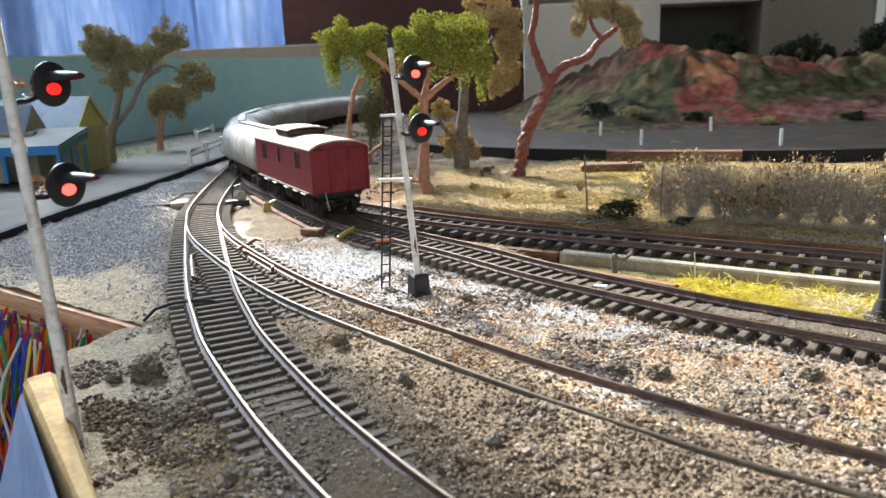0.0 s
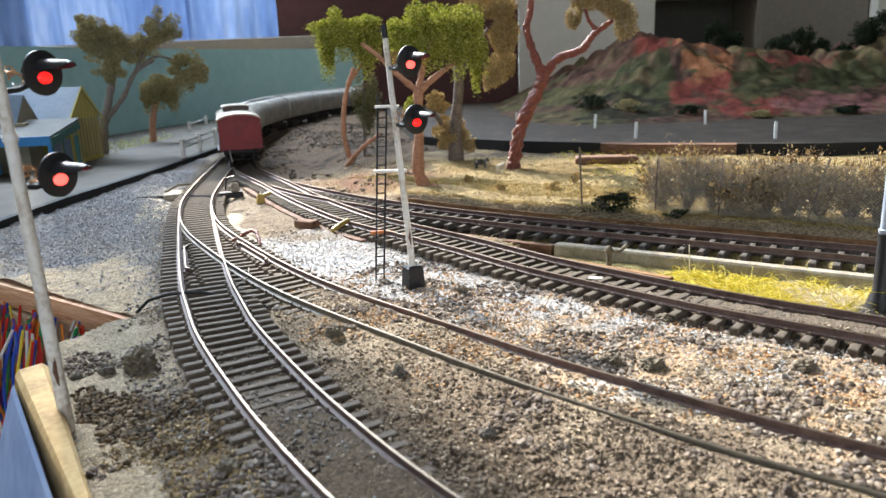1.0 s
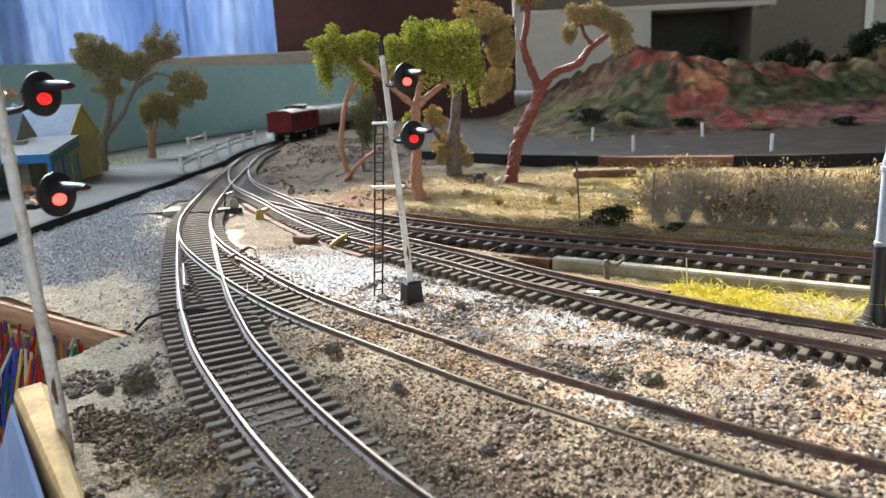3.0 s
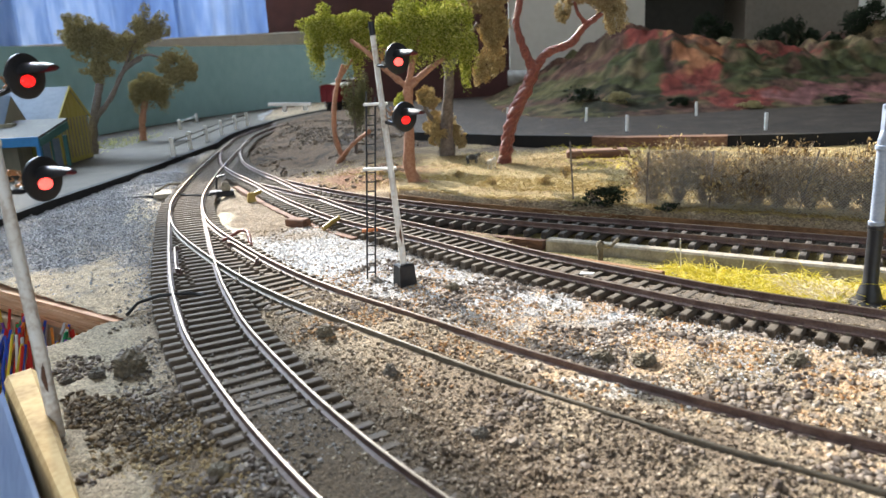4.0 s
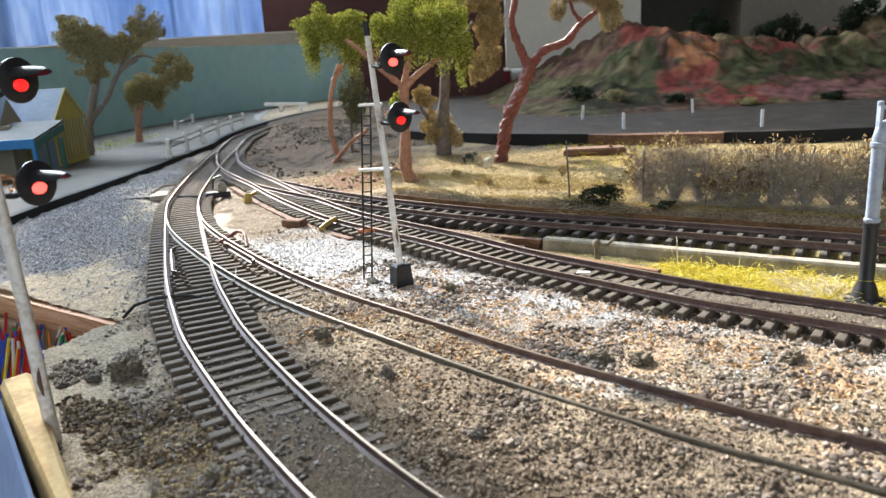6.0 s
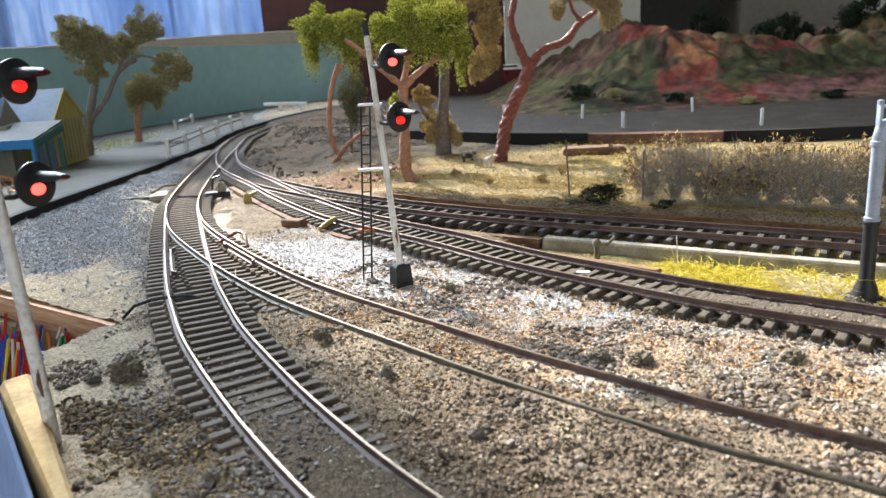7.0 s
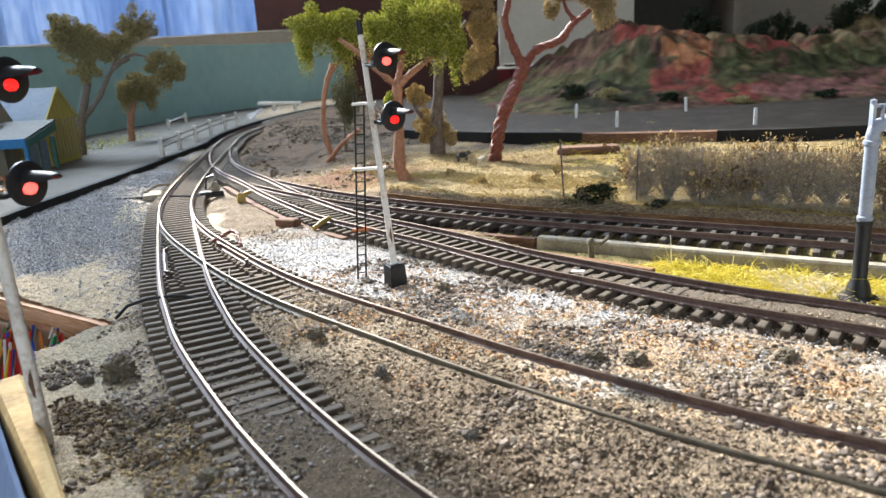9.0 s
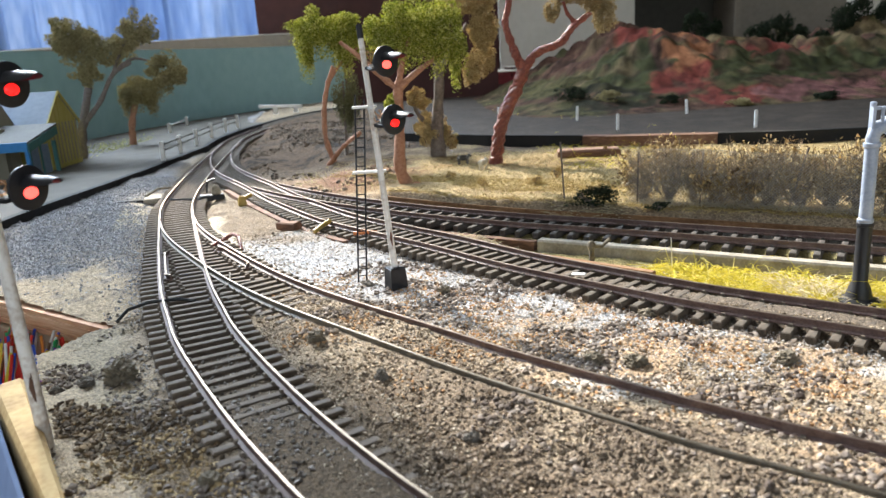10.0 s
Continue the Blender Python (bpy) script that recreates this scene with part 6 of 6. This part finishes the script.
def w_front(X, Y):
    dA, sA, *_ = sides(X, Y)
    return (sA > 0) * (dA > 0.012) * step(Y, 0.140, 0.150) * (1 - step(Y, 0.168, 0.180)) * step(bumps(X, Y, 0.012, 69), -0.35, 0.05)


def w_rubble(X, Y):
    dA, sA, dB, sB, dC, sC, dD, sD = sides(X, Y)
    return (sC < 0) * (dC > 0.018) * (dD > 0.02) * step(bumps(X, Y, 0.03, 67), -0.1, 0.4) * (1 - step(X, -0.06, 0.0))


def w_field(X, Y):
    dA, sA, dB, sB, dC, sC, dD, sD = sides(X, Y)
    return (sD < 0) * (dD > 0.024) * step(bumps(X, Y, 0.02, 68), -0.4, 0.3)


G_SAND = grains("sand_grains", [(0.10, 0.075, 0.052), (0.20, 0.155, 0.108), (0.30, 0.24, 0.17), (0.40, 0.325, 0.235), (0.52, 0.45, 0.35)])
G_WHITE = grains("white_ballast", [(0.30, 0.285, 0.27), (0.46, 0.45, 0.45), (0.55, 0.56, 0.575), (0.64, 0.65, 0.67), (0.44, 0.33, 0.22)])
G_GREY = grains("grey_gravel", [(0.15, 0.15, 0.16), (0.26, 0.26, 0.28), (0.38, 0.38, 0.40), (0.48, 0.47, 0.46)])
G_DARK = grains("dark_grit", [(0.07, 0.055, 0.045), (0.14, 0.11, 0.09), (0.22, 0.19, 0.165), (0.30, 0.25, 0.20)])
G_FILL = grains("grimy_fill", [(0.09, 0.075, 0.06), (0.18, 0.16, 0.14), (0.28, 0.26, 0.24), (0.36, 0.33, 0.30)])
G_MIX = grains("mixed_lumps", [(0.09, 0.07, 0.055), (0.16, 0.13, 0.105), (0.25, 0.205, 0.165), (0.34, 0.29, 0.24), (0.44, 0.41, 0.37)])
G_RUB = grains("brown_rubble", [(0.06, 0.046, 0.034), (0.13, 0.10, 0.072), (0.22, 0.165, 0.12)])
G_FIELD = grains("field_crumbs", [(0.34, 0.25, 0.11), (0.50, 0.40, 0.19), (0.62, 0.53, 0.30)])
lay_bits("sand", "coarse tan and brown sand grains", 150000, (-0.10, 0.20, 0.085, 0.36), w_sand, 0.00018, 0.00072, G_SAND, 1)
G_SOIL = grains("brown_soil_grains", [(0.07, 0.052, 0.038), (0.13, 0.10, 0.072), (0.20, 0.155, 0.115), (0.29, 0.235, 0.18)])
lay_bits("brown_soil", "dull brown soil in front of the branch line", 60000, (-0.04, 0.16, 0.075, 0.20), w_soil, 0.0002, 0.0008, G_SOIL, 14)
G_ORANGE = grains("orange_grains", [(0.24, 0.13, 0.06), (0.40, 0.22, 0.10), (0.52, 0.32, 0.16), (0.62, 0.45, 0.27)])


def w_orange(X, Y):
    dA, sA, dB, sB, dC, sC, dD, sD = sides(X, Y)
    return (sA < 0) * (dA > 0.013) * (sC > 0) * (dC > 0.014) * step(Y + 0.3 * X, 0.15, 0.19) * step(bumps(X, Y, 0.016, 14) + 0.5 * bumps(X, Y, 0.006, 12), -0.05, 0.35) * (1 - step(Y, 0.25, 0.29))


lay_bits("orange_sand", "rust-orange sand in drifts beside the branch line", 42000, (-0.06, 0.20, 0.10, 0.30), w_orange, 0.00022, 0.00075, G_ORANGE, 12)
lay_bits("lumps", "mixed grey and brown lumps of ballast", 6500, (-0.06, 0.20, 0.11, 0.26), lambda X, Y: (sides(X, Y)[3] < 0) * (sides(X, Y)[5] > 0) * (sides(X, Y)[4] > 0.010) * (0.35 + 0.65 * step(bumps(X, Y, 0.02, 72), -0.1, 0.4)), 0.0004, 0.0011, G_MIX, 13, 0.25, (ICO, ICO_F))
lay_bits("ballast", "white and grey ballast chips round the signal", 95000, (-0.13, 0.16, 0.16, 0.41), w_white, 0.00018, 0.00052, G_WHITE, 2)
lay_bits("gravel", "bluish grey gravel of the yard", 42000, (-0.236, -0.10, 0.235, 0.58), w_yard, 0.00025, 0.00080, G_GREY, 3)
lay_bits("grit", "dark brown lumps of grit", 60000, (-0.12, 0.18, 0.085, 0.30), w_grit, 0.0003, 0.0012, G_DARK, 4, 0.25, (ICO, ICO_F))
lay_bits("track_fill", "grimy stone fill in and beside the main line", 26000, (-0.13, 0.03, 0.085, 0.36), w_shoulder, 0.0002, 0.00085, G_FILL, 5)
lay_bits("track_ballast", "dusty chips between the sleepers", 20000, (-0.10, 0.25, 0.085, 0.45), w_track, 0.0002, 0.0006, G_FILL, 6)
G_TAN = grains("tan_soil", [(0.05, 0.038, 0.028), (0.09, 0.068, 0.045), (0.14, 0.10, 0.06), (0.20, 0.145, 0.08)])
lay_bits("soil", "crumbly dark soil and gravel at the front of the board", 26000, (-0.10, 0.0, 0.085, 0.20), w_front, 0.0003, 0.0011, G_TAN, 9, 0.25, (ICO, ICO_F))
G_TAN2 = grains("tan_crumbs", [(0.16, 0.11, 0.06), (0.28, 0.20, 0.10), (0.38, 0.28, 0.15), (0.46, 0.36, 0.20)])
lay_bits("tan_soil", "tan crumbly soil at the very front of the board", 14000, (-0.10, 0.02, 0.085, 0.165), lambda X, Y: (sides(X, Y)[1] > 0) * (sides(X, Y)[0] > 0.014) * step(bumps(X, Y, 0.015, 70), -0.3, 0.2), 0.00025, 0.0008, G_TAN2, 10, 0.3)
lay_bits("rubble", "brown rubble along the inside of the bend", 9000, (-0.20, 0.05, 0.46, 0.95), w_rubble, 0.0005, 0.0022, G_RUB, 7, 0.3, (ICO, ICO_F))
lay_bits("field_crumbs", "straw-coloured crumbs on the dry field", 16000, (-0.10, 0.25, 0.33, 0.56), w_field, 0.0003, 0.0009, G_FIELD, 8)


def clod(x, y, r, material, seed, label, name="stone"):
    """A knobbly lump lying on the ground."""
    bm = bmesh.new()
    bmesh.ops.create_icosphere(bm, subdivisions=4, radius=1.0)
    for v in bm.verts:
        d = v.co.normalized()
        k = 1 + 0.35 * noise.noise(d * 1.6 + Vector((seed, 0, 0))) + 0.34 * noise.noise(d * 4.0 + Vector((0, seed, 0))) + 0.20 * noise.noise(d * 9 + Vector((seed, seed, 0))) + 0.12 * noise.noise(d * 20)
        v.co = Vector((d.x * r[0], d.y * r[1], d.z * r[2])) * k
    me = bpy.data.meshes.new(name)
    bm.to_mesh(me)
    bm.free()
    me.materials.append(material)
    ob = new(name, me)
    ob.location = (x, y, ground_z(x, y) + r[2] * 0.55)
    return tagged(ob, label, "stone")


M_CLOD = surface("earth_clod", [(0.09, 0.075, 0.055), (0.17, 0.145, 0.105), (0.25, 0.21, 0.15)], 700, 0.95, bump=0.8)
M_STONE = surface("grey_stone", [(0.12, 0.11, 0.095), (0.20, 0.18, 0.155)], 700, 0.9, bump=0.5)
clod(-0.0885, 0.192, (0.0044, 0.0038, 0.0034), M_CLOD, 3.1, "large crumbly grey-brown clod on the plaster")
clod(-0.0970, 0.190, (0.0019, 0.0017, 0.0015), M_STONE, 4.2, "small dark stone beside the clod")
clod(-0.1040, 0.187, (0.0014, 0.0013, 0.0011), M_STONE, 4.9, "small dark stone near the bay")
clod(-0.0148, 0.1740, (0.0015, 0.0014, 0.0018), M_STONE, 5.3, "upright grey pebble on the sand")
clod(-0.0350, 0.2020, (0.0024, 0.0020, 0.0017), M_CLOD, 6.4, "brown clod between the tracks")
clod(0.0030, 0.2400, (0.0020, 0.0018, 0.0015), M_CLOD, 7.5, "brown clod on the white ballast")
clod(-0.0240, 0.2570, (0.0020, 0.0016, 0.0012), M_STONE, 8.5, "dark pebble at the foot of the ladder")
clod(0.0500, 0.1740, (0.0030, 0.0026, 0.0017), M_CLOD, 9.1, "grey lump of ballast beside the branch line")
clod(0.0400, 0.1765, (0.0024, 0.0020, 0.0018), M_CLOD, 9.9, "dark clod beside the branch line")
clod(0.0060, 0.1420, (0.0016, 0.0014, 0.0012), M_STONE, 10.4, "dark stone on the sand")
clod(0.0640, 0.2120, (0.0026, 0.0022, 0.0014), M_CLOD, 11.3, "grey lump of ballast beside the curved line")
clod(0.0870, 0.1700, (0.0026, 0.0022, 0.0018), M_CLOD, 12.2, "brown clod on the ballast")
clod(-0.0470, 0.1330, (0.0022, 0.0019, 0.0012), M_CLOD, 13.7, "dark stone beside the near sleepers")

# ---- small railway fittings ----
for path, i0, n, d in ((LINE_A, None, 22, -0.0062), (LINE_B, None, 20, -0.0062)):
    centre = min(range(len(path)), key=lambda i: (path[i] - (Vector((-0.105, 0.299, 0)) if path is LINE_A else Vector((-0.088, 0.299, 0)))).length)
    seg = offset(path[centre - n // 2:centre + n // 2], d)
    nrm = (path[centre + 1] - path[centre - 1]).normalized()
    nrm = Vector((nrm.y, -nrm.x, 0)) * (-1 if d < 0 else 1)
    seg[0], seg[-1] = seg[0] - nrm * 0.0016, seg[-1] - nrm * 0.0016
    check = part("check_rail", Mesh().sweep(RAIL_PROFILE, [p - UP * 0.0001 for p in seg]), M_RAIL, TRACKS[0 if path is LINE_A else 1], "short check rail with bent ends", smooth=35)

M_YEL = surface("yellow_plastic", [(0.28, 0.19, 0.05), (0.46, 0.33, 0.09)], 200, 0.4)
M_ORANGE = surface("orange_plastic", [(0.55, 0.16, 0.05), (0.70, 0.26, 0.10)], 200, 0.4)
M_WIRE_BLACK = surface("black_insulation", [(0.01, 0.01, 0.01), (0.03, 0.03, 0.03)], 300, 0.35)
clip = thing("yellow_clip", "small yellow plastic clip on the ballast", "clip")
part("jaw", Mesh().box((-0.1115, 0.4345, -0.0010), (0.0052, 0.0034, 0.0060), pose(0, 0, 0, 0, 0, 25), taper=0.7, bevel=0.0006), M_YEL, clip)
part("tab", Mesh().box((-0.1085, 0.4360, 0.0012), (0.0060, 0.0022, 0.0020), pose(0, 0, 0, 0, -15, 35), bevel=0.0004), M_YEL, clip)
tagged(part("wooden_block", Mesh().box((-0.0715, 0.3640, -0.0026), (0.0115, 0.0060, 0.0040), pose(0, 0, 0, 0, 0, -30), bevel=0.0006), M_TIMBER_RED), "small red-brown wooden block beside the track", "block")
tagged(part("tube", Mesh().tube([(-0.0565, 0.348, -0.0030), (-0.0530, 0.352, -0.0010), (-0.0495, 0.3560, 0.0002)], 0.0012, 10), M_YEL, smooth=40), "short bent yellow tube at the track edge", "tube")
tagged(part("tube", Mesh().tube([(-0.0360, 0.3330, -0.0016), (-0.0300, 0.3315, -0.0008), (-0.0255, 0.3310, -0.0016)], 0.0010, 10), M_ORANGE, smooth=40), "orange plastic sleeve beside the track", "sleeve")
tagged(part("wire", Mesh().tube([(-0.1015, 0.3310, -0.0030), (-0.0960, 0.3330, -0.0002), (-0.0915, 0.3325, 0.0020), (-0.0880, 0.3290, 0.0016), (-0.0855, 0.3230, -0.0034)], 0.0009, 8), M_BARK_RED, smooth=40), "bent red-brown wire link beside the points", "wire")
tagged(part("wire", Mesh().tube([(-0.1085, 0.2395, -0.0052), (-0.1060, 0.2440, -0.0025), (-0.1000, 0.2480, -0.0015), (-0.0900, 0.2510, -0.0020), (-0.0830, 0.2520, -0.0042)], 0.0006, 8), M_WIRE_BLACK, smooth=40), "black wire from the rail into the bay", "wire")
tagged(part("wire", Mesh().tube([(-0.0790, 0.2560, -0.0022), (-0.0760, 0.2650, -0.0010), (-0.0775, 0.2720, 0.0006), (-0.0800, 0.2790, -0.0022)], 0.00022, 6), M_CONCRETE, smooth=40), "thin pale wire beside the frog", "wire")
stand = thing("point_lever", "point lever with a pale lamp housing beside the turnout", "point lever")
part("base", Mesh().box((-0.1380, 0.4660, -0.0030), (0.0150, 0.0075, 0.0036), pose(0, 0, 0, 0, 0, 18), bevel=0.0006), M_BLACK, stand)
part("housing", Mesh().box((-0.1345, 0.4640, 0.0020), (0.0062, 0.0042, 0.0062), pose(0, 0, 0, 0, 0, 18), taper=0.7, bevel=0.0010), M_CONCRETE, stand, "pale dusty housing")
part("lever", Mesh().tube([(-0.1410, 0.4660, 0.0), (-0.1400, 0.4665, 0.0075), (-0.1350, 0.4665, 0.0085)], 0.0007, 6), M_BLACK, stand)
part("throw_rod", Mesh().tube([(-0.1420, 0.4560, -0.0022), (-0.1680, 0.4640, -0.0022)], 0.0007, 6), M_BLACK, stand)
box2 = thing("point_motor", "dusty point motor with a bent arm", "point motor")
part("case", Mesh().box((-0.1800, 0.4800, -0.0040), (0.0110, 0.0200, 0.0034), pose(0, 0, 0, 0, 0, 15), bevel=0.0006), M_CONCRETE, box2)
part("arm", Mesh().tube([(-0.1850, 0.4800, -0.0020), (-0.1800, 0.4900, 0.0010), (-0.1740, 0.4970, 0.0)], 0.0008, 8), M_CLOD, box2)
tagged(part("loose_sleeper", Mesh().box((-0.1920, 0.4720, -0.0045), (0.0170, 0.0038, 0.0030), pose(0, 0, 0, 0, 0, 6), bevel=0.0004), M_BLACK_MATT), "loose black sleeper lying on grey gravel", "sleeper")
hyd = thing("ground_lever", "small brown ground lever on the ledge", "lever", m=pose(0, 0, -0.0022))
part("stem", Mesh().tube([(0.0625, 0.2790, -0.0100), (0.0622, 0.2792, 0.0015)], 0.0011, 10).lathe([(0.0004, 0.0), (0.0015, 0.0006), (0.0017, 0.0018), (0.0010, 0.0030), (0.0003, 0.0034)], (0.0622, 0.2792, 0.0008), 12), M_CLOD, hyd, smooth=40)
part("handle", Mesh().tube([(0.0622, 0.2792, 0.0022), (0.0665, 0.2800, 0.0014), (0.0700, 0.2820, 0.0036)], [0.0009, 0.0007, 0.0008], 8), M_CLOD, hyd, smooth=40)
tagged(part("stick", Mesh().tube([(0.0905, 0.2680, -0.0090), (0.0898, 0.2680, 0.0040)], 0.00022, 5), M_WHITE), "thin white stick standing in the grass", "stick")
tagged(part("timber_offcut", Mesh().box((0.0580, 0.2620, -0.0028), (0.0500, 0.0028, 0.0026), pose(0, 0, 0, 0, 0, -42), bevel=0.0003), M_TIMBER), "thin brown timber offcut along the rail", "offcut")
tagged(part("paper_scrap", Mesh().box((0.0505, 0.2475, -0.0014), (0.0050, 0.0019, 0.0005), pose(0, 0, 0, 8, -4, -30), bevel=0.0002), M_WHITE), "scrap of white paper between the rails", "paper")


def cow(x, y, turn, seed, label, mat):
    m = Mesh().box((0, 0, 0.0046), (0.0078, 0.0030, 0.0034), bevel=0.0009).box((0.0048, 0, 0.0060), (0.0024, 0.0016, 0.0018), pose(0, 0, 0, 0, 30, 0), bevel=0.0005)
    for sx in (-1, 1):
        for sy in (-1, 1):
            m.box((sx * 0.0030, sy * 0.0009, 0.0016), (0.0008, 0.0008, 0.0034))
    m.tube([(-0.0040, 0, 0.0058), (-0.0046, 0, 0.0030)], 0.0003, 5)
    ob = part("cow_figure", m, mat)
    ob.matrix_basis = pose(x, y, ground_z(x, y), 0, 0, turn)
    return tagged(ob, label, "cow figure")


cow(0.0240, 0.500, 20, 1, "black and white cow figure on the field", surface("cow_hide", [(0.02, 0.02, 0.02), (0.05, 0.05, 0.05), (0.7, 0.68, 0.64)], 220, 0.7, bump=0))
cow(0.0350, 0.470, 60, 2, "pale cow figure on the field", M_CREAM)

# ---- wires in the open bay ----
COLOURS = {"red": (0.55, 0.03, 0.02), "green": (0.03, 0.30, 0.10), "blue": (0.03, 0.08, 0.45), "orange": (0.62, 0.20, 0.03), "yellow": (0.62, 0.48, 0.05), "brown": (0.16, 0.08, 0.04), "violet": (0.16, 0.05, 0.25), "white": (0.6, 0.58, 0.55)}
WIRES = {k: surface(k + "_insulation", [tuple(0.8 * c for c in v), v], 200, 0.35, bump=0) for k, v in COLOURS.items()}
rg = random.Random(12)
for k in range(130):
    c = list(COLOURS)[(k * 5 + k // 8) % 8] if k % 3 else ("red", "blue", "orange")[k % 9 // 3]
    x, y = rg.uniform(-0.185, -0.112), rg.uniform(0.200, 0.262)
    y = 0.2362 + max(0.0, -0.108 - x) * 0.70 - 0.003 - 0.030 * rg.random()
    pts, z = [], -0.0125
    for j in range(7):
        pts.append((x + rg.uniform(-1, 1) * 0.004 + 0.0008 * j, y - 0.006 * j + rg.uniform(-1, 1) * 0.004, z))
        z -= rg.uniform(0.012, 0.022)
    pts[0] = (x, y + 0.004, -0.0125)
    tagged(part("wire", limb(pts, 0.00055, 0.00055, 6), WIRES[c], smooth=40), c + " insulated wire hanging under the board", "wire", "wires in the bay")
# added black sheet that stands for the shade in the open bay
tagged(part("bay_shade_panel", Mesh().box((-0.20, 0.38, -0.11), (0.30, 0.01, 0.19)), M_BLACK_MATT), "black sheet added behind the wires for the shade under the layout", "board", kind="structure")
jar = thing("plastic_tub", "pale translucent plastic tub under the board", "tub")
part("tub", Mesh().lathe([(0.011, -0.030), (0.0135, -0.010), (0.0140, 0.0), (0.0125, 0.006), (0.007, 0.009)], (-0.1060, 0.122, -0.030), 24), surface("pale_plastic", [(0.50, 0.55, 0.48), (0.62, 0.66, 0.60)], 60, 0.35, bump=0), jar, smooth=50)
part("shelf", Mesh().box((-0.12, 0.14, -0.0625), (0.10, 0.10, 0.004)), M_BLACK_MATT, jar)


def motions():
    """The train runs away round the bend and comes to rest behind the panel."""
    for ob, back, half in [(VAN, 0.0575, 0.036)] + [(w, 0.115 + 0.0645 + 0.1265 * k, 0.040) for k, w in enumerate(WAGONS)]:
        rows = []
        for t, s in RUN:
            c = S0 + s + back
            a, b = on_line(c - half), on_line(c + half)
            m = (a + b) / 2
            rows.append((t, pose(m.x, m.y, 0, 0, 0, math.degrees(math.atan2(b.y - a.y, b.x - a.x)))))
        walk(ob, rows)


motions()
